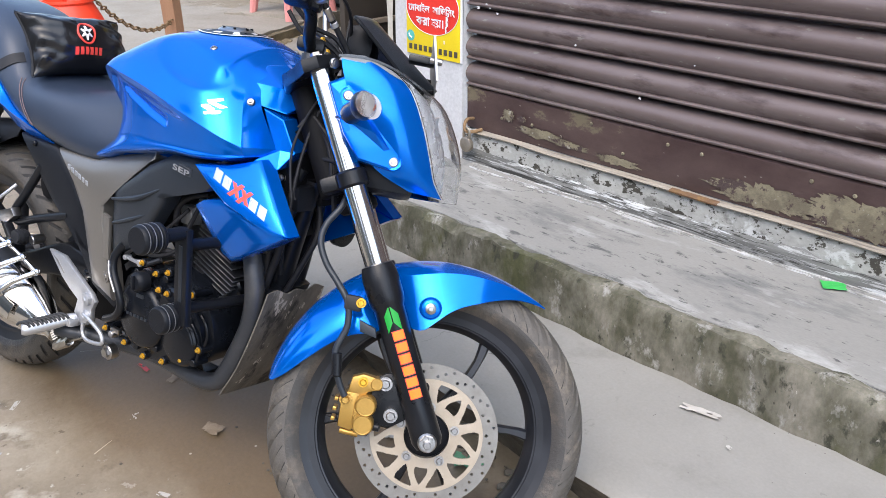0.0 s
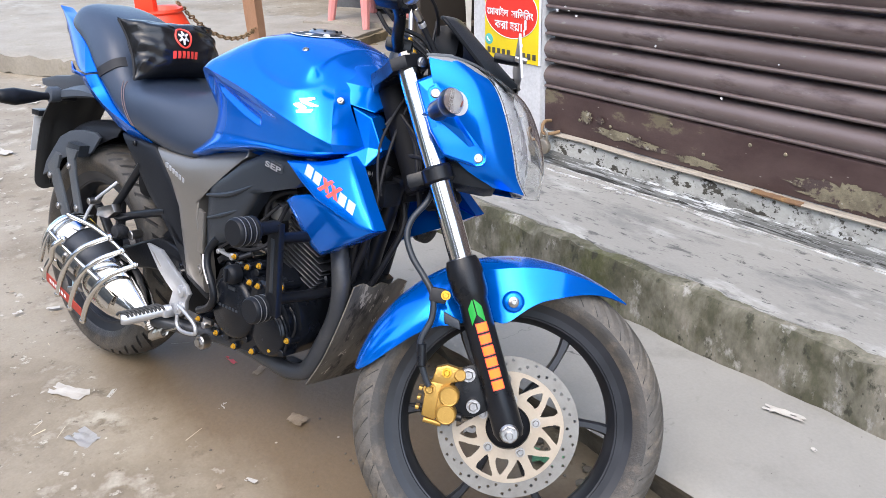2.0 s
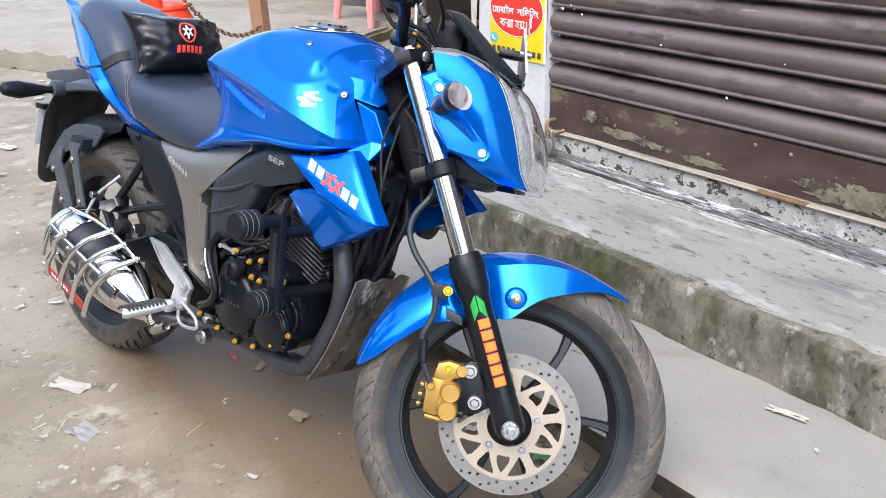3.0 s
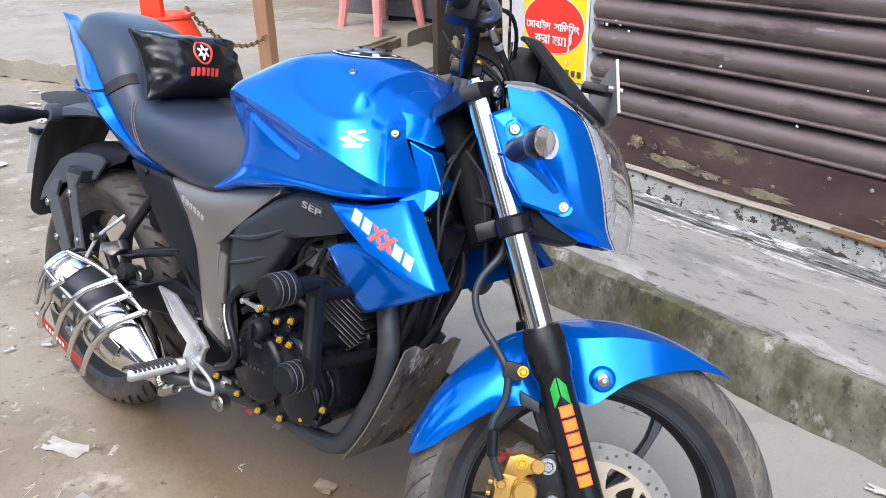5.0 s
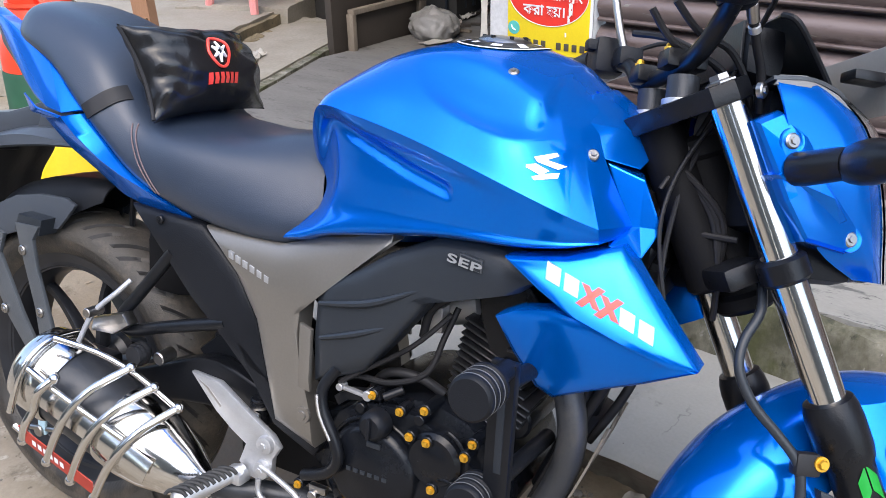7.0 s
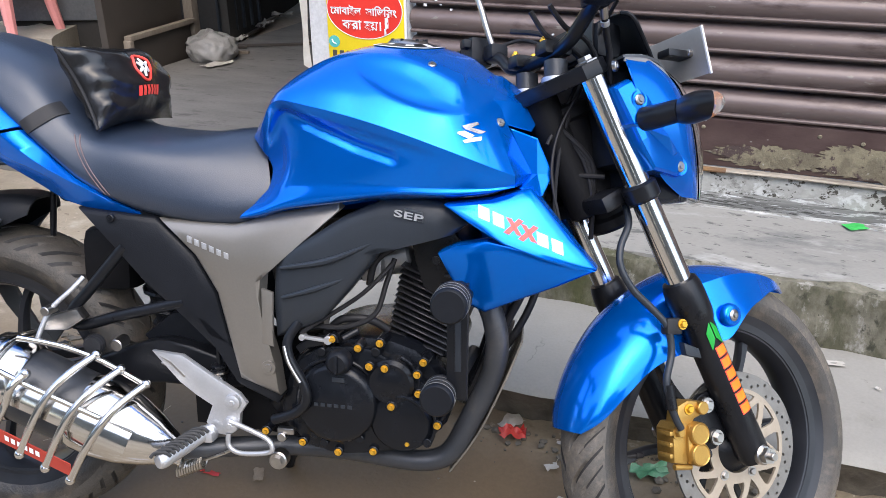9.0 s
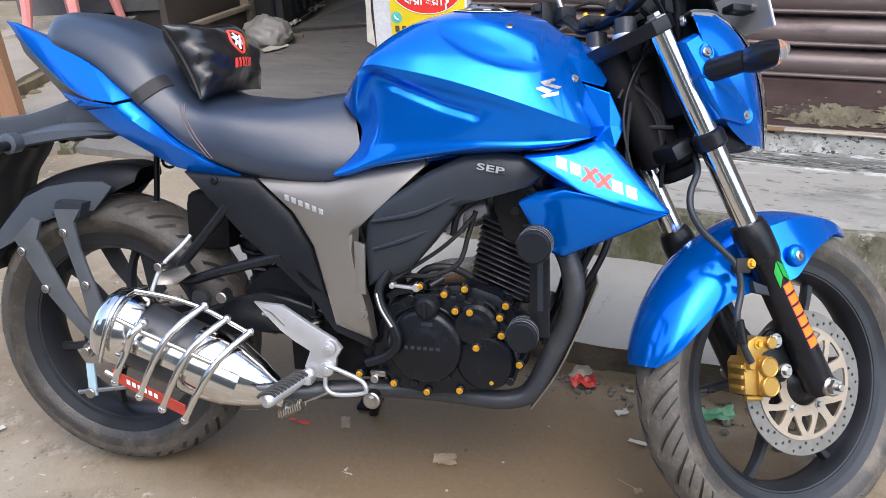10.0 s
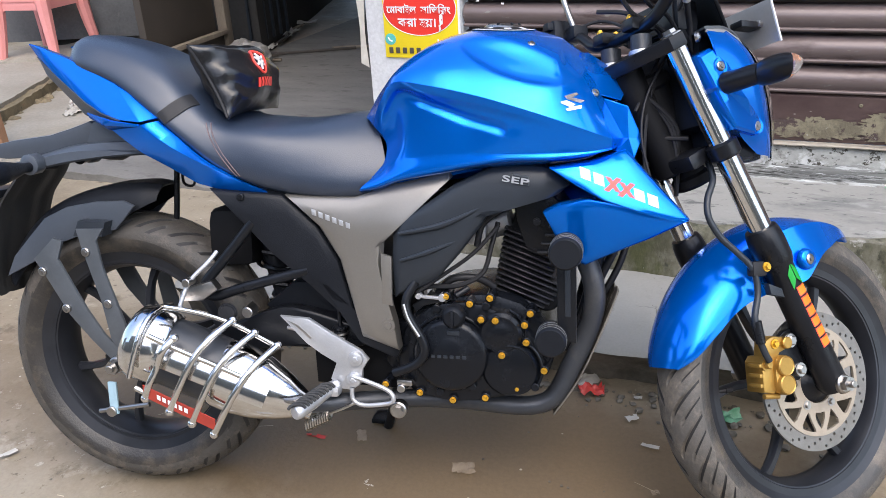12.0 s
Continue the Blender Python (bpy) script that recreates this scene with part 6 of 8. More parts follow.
# ---- side covers ----
for side in (-1, 1):
    f = (lambda b: b) if side < 0 else mirrored
    bm = f(domed([(0.380, 0.655), (0.450, 0.652), (0.515, 0.652), (0.588, 0.676), (0.690, 0.699), (0.690, 0.686), (0.632, 0.634), (0.584, 0.604), (0.565, 0.582), (0.560, 0.530), (0.572, 0.470), (0.586, 0.420), (0.594, 0.366), (0.560, 0.378), (0.524, 0.390), (0.506, 0.460), (0.486, 0.538), (0.448, 0.600)], 0.141, 0.005, 0.03, 0, 0.93, lean=lambda x, z: -0.30 * max(0.0, z - 0.618)))
    fc = P("frame_cover", bm, TITAN, "titanium-grey painted frame cover")
    P("cover_bolt", f(merged(lathe([(0.0, -0.004), (0.006, -0.004), (0.007, -0.002), (0.012, -0.002), (0.013, 0.002), (0.0, 0.004)], (0.576, -0.1455, 0.416), 20))), TITAN, "", fc)
    P("cover_recess", f(prism([(0.565, 0.552), (0.585, 0.546), (0.584, 0.472), (0.586, 0.453), (0.565, 0.457)], -0.1464, -0.138, 0.0025)), TITAN, "", fc)
    for k in range(6):
        P("cover_bar", f(prism([(0.437 + 0.0128 * k, 0.631 - 0.0045 * k), (0.445 + 0.0128 * k, 0.6285 - 0.0045 * k), (0.4455 + 0.0128 * k, 0.6185 - 0.0045 * k), (0.4375 + 0.0128 * k, 0.621 - 0.0045 * k)], -0.1462, -0.13, 0.0006)), ALU, "plain pale letter bar", fc)
    P("rear_side_cover", f(domed([(0.232, 0.664), (0.300, 0.658), (0.372, 0.655), (0.440, 0.598), (0.480, 0.535), (0.502, 0.458), (0.520, 0.388), (0.594, 0.362), (0.585, 0.346), (0.520, 0.372), (0.487, 0.425), (0.420, 0.485), (0.347, 0.545), (0.285, 0.610)], 0.130, 0.006, 0.03, 0, 0.93)), BLACK, "matt black rear side cover")
    P("side_cover_screw", f(screw((0.296, -0.136, 0.650), (0, -1, 0), 0.007)), SATIN)
    cut = 0.0 if side < 0 else 0.600
    ac = P("air_box_cover", f(domed([(x, max(z, cut)) for x, z in [(0.588, 0.606), (0.645, 0.640), (0.700, 0.678), (0.770, 0.711), (0.830, 0.714), (0.872, 0.708), (0.902, 0.680), (0.880, 0.662), (0.820, 0.664), (0.780, 0.655), (0.750, 0.608), (0.708, 0.552), (0.666, 0.503), (0.614, 0.479), (0.588, 0.468), (0.584, 0.531)]], 0.138, 0.012, 0.03, 0, 0.88)), GREYPL, "dark grey air box cover")
    P("cover_ridge", f(tube([(0.600, -0.150, 0.590), (0.680, -0.152, 0.608), (0.750, -0.148, 0.640)], [0.003, 0.006, 0.002], 8)), GREYPL, "", ac)
    P("cover_ridge", f(tube([(0.602, -0.148, 0.540), (0.660, -0.150, 0.560), (0.720, -0.146, 0.585)], [0.003, 0.005, 0.002], 8)), GREYPL, "", ac)
    P("cover_label", f(prism([(0.804, 0.7005), (0.834, 0.6955), (0.834, 0.680), (0.804, 0.685)], -0.1525, -0.14, 0.001)), STAYM, "small grey label plate", ac)
    P("cover_label_face", f(prism([(0.8055, 0.6990), (0.8325, 0.6945), (0.8325, 0.6815), (0.8055, 0.6860)], -0.1530, -0.14, 0.0005)), GREYPL, "", ac)
    cu = bpy.data.curves.new("words", "FONT")

    cu.body, cu.size, cu.align_x, cu.extrude, cu.offset, cu.space_character = "SEP", 0.0215, "CENTER", 0.0005, 0.0004, 1.05
    tmp = new("words", cu)
    bpy.context.view_layer.update()
    me = bpy.data.meshes.new_from_object(tmp.evaluated_get(bpy.context.evaluated_depsgraph_get()))
    bpy.data.objects.remove(tmp)
    bm = bmesh.new()
    bm.from_mesh(me)
    bpy.data.meshes.remove(me)
    bm.transform(Matrix.Translation((0.810, 0.1536 * side, 0.6845)) @ Matrix.Rotation(radians(9), 4, "Y") @ Matrix.Rotation(radians(90 if side < 0 else -90), 4, "X") @ Matrix.Rotation(radians(0 if side < 0 else 180), 4, "Z") @ Matrix.Diagonal((1.45, 0.72, 1, 1)))
    P("lettering", bm, ALU, "pale letters SEP", ac)

# ---- seat and tail ----
_seat = [
    # x, then (half width, height) from the middle of the top down to the lower rim
    (-0.075, (0, 0.935), (0.030, 0.934), (0.050, 0.926), (0.058, 0.915), (0.060, 0.905)),
    (-0.030, (0, 0.952), (0.050, 0.950), (0.086, 0.938), (0.106, 0.915), (0.110, 0.894)),
    (0.060, (0, 0.935), (0.062, 0.932), (0.100, 0.915), (0.122, 0.884), (0.127, 0.858)),
    (0.140, (0, 0.900), (0.065, 0.896), (0.110, 0.876), (0.134, 0.836), (0.144, 0.802)),
    (0.200, (0, 0.846), (0.066, 0.843), (0.116, 0.824), (0.139, 0.790), (0.148, 0.754)),
    (0.255, (0, 0.800), (0.072, 0.796), (0.124, 0.780), (0.143, 0.750), (0.147, 0.712)),
    (0.330, (0, 0.788), (0.078, 0.784), (0.130, 0.765), (0.145, 0.715), (0.136, 0.676)),
    (0.410, (0, 0.787), (0.074, 0.782), (0.122, 0.755), (0.140, 0.695), (0.132, 0.660)),
    (0.480, (0, 0.797), (0.060, 0.790), (0.104, 0.755), (0.132, 0.692), (0.130, 0.656)),
    (0.530, (0, 0.802), (0.050, 0.793), (0.086, 0.758), (0.115, 0.700), (0.122, 0.660)),
]

def spline2(pts, n):
    return [(v.x, v.z) for v in spline([Vector((x, 0, z)) for x, z in pts], n)]


_grid = []
for x, *sec in _seat:
    nose = (0.0, 0.006, 0.026, 0.040, 0.014) if x > 0.52 else (0.0, 0.0, 0.008, 0.012, 0.004) if x > 0.47 else (0.0,) * 5
    right = [Vector((x + dx, -y, z)) for (y, z), dx in zip(sec, nose)] + [Vector((x, -sec[-1][0] * 0.8, sec[-1][1] - 0.012))]
    _grid.append(right[::-1] + [Vector((v.x, -v.y, v.z)) for v in right[1:]])
_bm = skin(_grid, 5, 4)
bmesh.ops.holes_fill(_bm, edges=[e for e in _bm.edges if e.is_boundary], sides=0)
SEAT_TREE = BVHTree.FromBMesh(_bm)


def on_seat(x, z, side, lift):
    hit = SEAT_TREE.ray_cast(Vector((x, 0.4 * side, z)), Vector((0, -side, 0)))[0]
    return Vector((x, (abs(hit.y) + lift) * side if hit else 0.13 * side, z))


seat = P("seat", _bm, LEATHER, "black vinyl dual seat", sharp=60)
for side in (-1, 1):
    for off in (0.0, 0.007):
        P("seam", tube([on_seat(x + off, z, side, 0.0012) for x, z in spline2(((0.236, 0.786), (0.246, 0.762), (0.262, 0.735), (0.280, 0.710), (0.294, 0.690)), 5)], 0.0011, 6, 1), THREAD, "pinkish stitched seam", seat)
    f = (lambda b: b) if side < 0 else mirrored
    # tail cowl: upper and lower blue pieces, creased
    rim = [(-0.145, -0.085, 0.936), (-0.065, -0.102, 0.911), (0.000, -0.116, 0.885), (0.058, -0.129, 0.858)]
    foot = [(-0.136, -0.075, 0.912), (-0.087, -0.092, 0.874), (-0.015, -0.118, 0.826), (0.025, -0.132, 0.806), (0.073, -0.149, 0.793), (0.118, -0.160, 0.790)]
    corner = [(0.058, -0.129, 0.858), (0.085, -0.134, 0.843), (0.107, -0.140, 0.826), (0.147, -0.147, 0.797)]
    tucked = [(x, y + 0.034, z - 0.004) for x, y, z in rim]
    tail = P("tail_cowl", f(thicken(creased([tucked, rim, foot]), 0.003)), BLUE, "blue tail cowl", sharp=60)
    tip = (0.118, -0.160, 0.790)
    P("tail_facet", f(thicken(creased([[(x, y + 0.034, z - 0.004) for x, y, z in corner], corner, [Vector(tip).lerp(Vector(c), 0.02) for c in corner]], 12), 0.003)), BLUE, "", tail, 60)
    under = [(-0.132, -0.072, 0.908), (-0.114, -0.080, 0.877), (-0.070, -0.080, 0.833), (-0.036, -0.084, 0.800), (0.000, -0.100, 0.792)]
    foot = foot[:5]
    P("tail_underside", f(thicken(creased([[(x, y + 0.002, z) for x, y, z in foot], under]), 0.003)), FENDER, "black tail underside", tail)
    rim2 = [(0.148, -0.149, 0.791), (0.184, -0.150, 0.763), (0.215, -0.150, 0.736), (0.247, -0.148, 0.713), (0.273, -0.139, 0.698), (0.300, -0.128, 0.679), (0.340, -0.116, 0.660)]
    ridge = [(0.121, -0.164, 0.785), (0.153, -0.168, 0.763), (0.179, -0.168, 0.746), (0.211, -0.168, 0.729), (0.239, -0.161, 0.713), (0.274, -0.147, 0.694), (0.300, -0.134, 0.677), (0.341, -0.119, 0.659)]
    low2 = [(0.043, -0.132, 0.775), (0.064, -0.130, 0.757), (0.097, -0.127, 0.731), (0.152, -0.125, 0.703), (0.207, -0.122, 0.672), (0.247, -0.120, 0.662), (0.342, -0.118, 0.656)]
    P("tail_side", f(thicken(creased([[(x - 0.004, y + 0.03, z) for x, y, z in rim2], rim2, ridge, low2], 32), 0.003)), BLUE, "blue tail side panel", tail, 60)
    P("tail_side_spur", f(thicken(creased([[(-0.005, -0.127, 0.806), (0.063, -0.160, 0.793), (0.121, -0.164, 0.786)], [(-0.004, -0.126, 0.803), (0.043, -0.152, 0.784), (0.121, -0.165, 0.784)], [(-0.002, -0.124, 0.797), (0.022, -0.130, 0.786), (0.043, -0.132, 0.775)]], 14, 0.1), 0.003)), BLUE, "", tail, 60)
P("seat_base", prism([(0.06, 0.850), (0.14, 0.815), (0.20, 0.785), (0.255, 0.745), (0.335, 0.690), (0.42, 0.672), (0.52, 0.668), (0.52, 0.652), (0.34, 0.652), (0.26, 0.672), (0.18, 0.715), (0.12, 0.775), (0.06, 0.81)], -0.117, 0.117, 0.004), BLACK, "black seat base")
P("under_tail_rod", merged(tube([(0.101, 0.0, 0.70), (0.096, 0.0, 0.640), (0.090, 0.0, 0.575)], 0.006, 8), tube([(0.112, 0.0, 0.69), (0.113, 0, 0.655), (0.135, 0, 0.652), (0.140, 0, 0.69)], 0.003, 6)), SATIN, "thin black rod under the tail")
P("tail_lamp", box((-0.118, 0, 0.890), (0.025, 0.09, 0.03), 0.008), REDS, "red tail lamp")

# black tail bracket, number plate holder and rear indicators
_rows = []
for x, w, zb, zr, zu in ((-0.215, 0.074, 0.682, 0.700, 0.704), (-0.150, 0.086, 0.692, 0.713, 0.720), (-0.090, 0.090, 0.703, 0.725, 0.735), (-0.030, 0.091, 0.712, 0.730, 0.744), (0.030, 0.090, 0.718, 0.728, 0.747), (0.085, 0.086, 0.721, 0.726, 0.744), (0.130, 0.080, 0.720, 0.725, 0.735)):
    half = [(0.70 * w, zb + 0.004), (0.95 * w, zb), (w + 0.003, zb + 0.004), (w + 0.001, zr), (w - 0.004, zr + 0.003), (w - 0.012, zu - 0.002), (w - 0.018, zu), (0.4 * w, zu + 0.006)]
    _rows.append([Vector((x, -y, z)) for y, z in half] + [Vector((x, y, z)) for y, z in half[::-1]])
hold = P("tail_bracket", rings([r for r in zip(*[spline(c, 4) for c in zip(*_rows)])]), FENDER, "black tail bracket with the sky's sheen in its colour", sharp=24)
P("bracket_fin", prism([(-0.297, 0.731), (-0.295, 0.713), (-0.245, 0.708), (-0.172, 0.712), (-0.105, 0.731), (-0.053, 0.743), (-0.037, 0.779), (-0.049, 0.785), (-0.095, 0.770), (-0.141, 0.757), (-0.221, 0.747)], -0.062, 0.062, 0.006), FENDER, "", hold)
P("bracket_cheek", prism([(-0.053, 0.740), (-0.035, 0.782), (0.000, 0.800), (0.100, 0.735), (0.085, 0.724), (0.0, 0.732)], -0.072, 0.072, 0.004), FENDER, "", hold)
_rows = []
for x, z, w in ((-0.190, 0.705, 0.080), (-0.212, 0.668, 0.085), (-0.243, 0.630, 0.086), (-0.256, 0.605, 0.086), (-0.275, 0.545, 0.086), (-0.291, 0.470, 0.086), (-0.296, 0.432, 0.082), (-0.296, 0.418, 0.062)):
    _rows.append([Vector((x - 0.008 * (abs(k) / 4) ** 5 + 0.004 * math.cos(k * 1.6), w * k / 4, z)) for k in range(-4, 5)])
pl_ = P("plate_holder", thicken(skin(_rows, 3, 3), 0.005), MUDDED, "muddy black plate holder")
P("holder_lug", box((-0.268, 0, 0.640), (0.045, 0.190, 0.016), 0.003), SATIN, "black plate lug", pl_)
_pm = Matrix.Translation((-0.290, 0.0, 0.578)) @ Matrix.Rotation(radians(14), 4, "Y")
P("number_plate", box((0, 0, 0), (0.002, 0.188, 0.105), 0.001, _pm), PLATEW, "pale number plate with plain bars", pl_)
for k in range(5):
    P("plate_bar", box((-0.003, -0.07 + 0.035 * k, 0.002), (0.002, 0.022, 0.04), 0.0005, _pm), SATIN, "", pl_)
for side in (-1, 1):
    ri = P("rear_indicator", tube([(-0.150, 0.045 * side, 0.700), (-0.152, 0.090 * side, 0.699), (-0.154, 0.130 * side, 0.699), (-0.154, 0.160 * side, 0.698), (-0.152, 0.205 * side, 0.698), (-0.150, 0.240 * side, 0.699), (-0.150, 0.250 * side, 0.699)], [0.015, 0.010, 0.010, 0.016, 0.023, 0.017, 0.006], 16, 4), BLACK, "black rear indicator", hold)
    P("indicator_collar", tube([(-0.152, 0.080 * side, 0.704), (-0.154, 0.088 * side, 0.704), (-0.156, 0.112 * side, 0.703), (-0.156, 0.116 * side, 0.703)], [0.016, 0.021, 0.021, 0.015], 12, 1), FENDER, "", hold)
    P("indicator_lens", tube([(-0.160, 0.165 * side, 0.698), (-0.166, 0.20 * side, 0.698), (-0.158, 0.236 * side, 0.698)], [0.010, 0.017, 0.010], 12, 3), LENS, "", hold)

# hugger over the rear wheel with its two stays
_hp = [(77, 0.364, 0.030, 0.050), (82, 0.363, 0.050, 0.062), (90, 0.357, 0.070, 0.070), (106, 0.352, 0.080, 0.074), (120, 0.349, 0.070, 0.074), (140, 0.338, 0.050, 0.070), (152, 0.326, 0.030, 0.060)]
_rows = []
for i in range(30):
    a = 77 + 75 * i / 29
    rr, drop, w = (float(np.interp(a, [p[0] for p in _hp], [p[k] for p in _hp])) for k in (1, 2, 3))
    row = []
    for j in range(17):
        v = j / 8 - 1
        r2 = rr - drop * max(0.0, (abs(v) - 0.35) / 0.65) ** 1.5
        c = math.radians(a)
        row.append(RWC + Vector((r2 * math.cos(c), w * math.sin(v * 1.45) / math.sin(1.45), r2 * math.sin(c))))
    _rows.append(row)
hug = P("rear_mudguard", thicken(rings(_rows, closed_ring=False, caps=False), 0.004), BLACK, "matt black rear mudguard")
for side in (-1, 1):
    f = (lambda b: b) if side < 0 else mirrored
    P("mudguard_stay", f(prism([(-0.070, 0.576), (-0.010, 0.578), (-0.028, 0.552), (-0.020, 0.500), (0.006, 0.418), (0.026, 0.355), (0.000, 0.320), (-0.016, 0.350), (-0.030, 0.430), (-0.062, 0.540)], -0.112, -0.104, 0.002, 0)), STAYM, "grey metal stay", hug)
    P("mudguard_stay", f(prism([(-0.172, 0.512), (-0.124, 0.556), (-0.104, 0.550), (-0.118, 0.512), (-0.066, 0.412), (-0.030, 0.356), (0.000, 0.330), (-0.012, 0.296), (-0.060, 0.345), (-0.105, 0.398), (-0.150, 0.478)], -0.111, -0.103, 0.002, 0)), STAYM, "grey metal stay", hug)
    P("side_panel", f(prism([(-0.261, 0.465), (-0.239, 0.509), (-0.196, 0.553), (-0.160, 0.590), (-0.107, 0.614), (-0.042, 0.626), (0.020, 0.629), (0.043, 0.619), (0.019, 0.592), (-0.002, 0.570), (-0.094, 0.552), (-0.155, 0.530), (-0.193, 0.499)], -0.080, -0.072, 0.002)), FENDER, "flat grey side panel", hug)
    P("stay_pad", f(prism([(-0.080, 0.560), (-0.066, 0.592), (-0.006, 0.590), (-0.016, 0.560)], -0.108, -0.070, 0.003)), GREYPL, "", hug)
    for x, z in ((-0.153, 0.487), (-0.108, 0.411), (-0.052, 0.530), (-0.014, 0.424)):
        P("stay_bolt", f(screw((x, -0.113, z), (0, -1, 0), 0.009)), STEEL, "", hug)

# ---- swing arm, shock, axle ----
for side in (-1, 1):
    f = (lambda b: b) if side < 0 else mirrored
    P("swing_arm", f(prism([(-0.045, 0.318), (0.060, 0.325), (0.200, 0.370), (0.300, 0.412), (0.360, 0.432), (0.420, 0.420), (0.520, 0.392), (0.530, 0.355), (0.420, 0.350), (0.330, 0.345), (0.200, 0.318), (0.060, 0.285), (-0.045, 0.282)], -0.098, -0.066, 0.007, 1)), SATIN, "black steel swing arm")
    P("passenger_peg_hanger", f(tube([(0.315, -0.128, 0.602), (0.245, -0.130, 0.520), (0.210, -0.132, 0.478), (0.225, -0.132, 0.455), (0.300, -0.131, 0.478), (0.420, -0.128, 0.512)], 0.010, 12, 5)), SATIN, "black tubular peg hanger")
    P("axle_nut", f(merged(rod(RWC + Vector((0.0, -0.09, 0)), RWC + Vector((0, -0.130, 0)), 0.017, 20), tube([RWC + Vector((0, -0.13, 0)), RWC + Vector((0, -0.146, 0))], 0.0145, 6, 1), rod(RWC + Vector((0, -0.145, 0)), RWC + Vector((0, -0.156, 0)), 0.008, 14))), STEEL, "steel axle nut", rw)
P("chain_cover", prism([(0.300, 0.420), (0.360, 0.470), (0.440, 0.478), (0.500, 0.440), (0.500, 0.38), (0.36, 0.36)], -0.062, 0.062, 0.012), BLACK, "black mud shield")
P("inner_mudguard", box((0.235, 0, 0.555), (0.10, 0.13, 0.12), 0.03, None), MATT, "black inner mudguard")
P("rear_shock", merged(rod((0.255, 0, 0.66), (0.33, 0, 0.40), 0.022, 18), tube([(0.262 + 0.068 * i / 60 + 0.028 * math.cos(i * 0.75), 0.030 * math.sin(i * 0.75), 0.64 - 0.23 * i / 60) for i in range(61)], 0.005, 6, 1)), SATIN, "black shock absorber with its coil")
P("brake_caliper_rear", merged(box((0.090, -0.080, 0.345), (0.075, 0.045, 0.05), 0.01), box((0.12, -0.075, 0.33), (0.03, 0.03, 0.03), 0.006)), SATIN, "small black rear caliper")
P("chain_adjuster", box((-0.024, -0.112, 0.222), (0.019, 0.006, 0.070), 0.002), PALEBLUE, "pale adjuster tab")
P("torque_rod", merged(rod((-0.060, -0.11, 0.190), (0.055, -0.11, 0.212), 0.005, 10), rod((-0.029, -0.12, 0.193), (-0.029, -0.10, 0.193), 0.011, 16)), STEEL)
P("rear_brake_rod", rod((0.365, -0.112, 0.392), (0.485, -0.128, 0.378), 0.004, 10), STEEL, "steel brake rod")

# ---- silencer with its chrome guard ----
_m0, _m1 = Vector((0.098, -0.198, 0.386)), Vector((0.408, -0.165, 0.258))
_md = (_m1 - _m0).normalized()


def along(prof, n=40, squash=1.0):
    bm = lathe(prof, (0, 0, 0), n, "X")
    q = Vector((1, 0, 0)).rotation_difference(_md).to_matrix().to_4x4()
    return moved(bm, Matrix.Translation(_m0) @ q @ Matrix.Diagonal((1, 1.02, 1.10, 1)))


muf = P("silencer", along([(0.0, 0.005), (0.050, 0.005), (0.058, 0.03), (0.060, 0.08), (0.060, 0.19), (0.056, 0.215), (0.0, 0.215)]), EXH, "black silencer body")
P("silencer_end", along([(0.0, -0.022), (0.022, -0.022), (0.024, -0.012), (0.050, -0.014), (0.062, -0.004), (0.067, 0.012), (0.066, 0.058), (0.062, 0.064), (0.058, 0.060), (0.0, 0.03)]), CHROME, "chrome end cap", muf)
P("silencer_cone", along([(0.0, 0.17), (0.0605, 0.170), (0.0625, 0.178), (0.062, 0.215), (0.056, 0.255), (0.042, 0.300), (0.028, 0.330), (0.021, 0.345), (0.021, 0.36), (0.0, 0.36)]), CHROME, "chrome tapered front", muf)
_up = Vector((0, 0, 1)) - _md * _md.z
_up.normalize()
_out = _md.cross(_up).normalized()
if _out.y > 0:
    _out = -_out


def mpoint(a, r, ang):
    """A point round the silencer: a along it, ang degrees from the top towards the outside."""
    return _m0 + _md * a + r * (math.cos(radians(ang)) * _up + math.sin(radians(ang)) * _out)


_plate = [[mpoint(0.055 + 0.22 * i / 10, 0.0675 - 0.0003 * i, 62 + 34 * j / 5) for j in range(6)] for i in range(11)]
P("heat_shield", thicken(rings(_plate, closed_ring=False, caps=False), 0.002), CHROME, "chrome heat shield", muf)
grd = P("silencer_guard", tube([(0.130, -0.276, 0.318), (0.175, -0.268, 0.292), (0.225, -0.256, 0.262), (0.262, -0.245, 0.240)], 0.0052, 10, 3), CHROME, "chrome crash guard of bent bars")
P("guard_rail", tube([(0.178, -0.236, 0.462), (0.235, -0.205, 0.442), (0.296, -0.186, 0.415), (0.368, -0.172, 0.372)], 0.0052, 10, 3), CHROME, "chrome upper rail", grd)
P("guard_rail", tube([(0.160, -0.270, 0.418), (0.210, -0.262, 0.392), (0.262, -0.251, 0.366), (0.318, -0.236, 0.336)], 0.0050, 10, 3), CHROME, "chrome middle rail", grd)
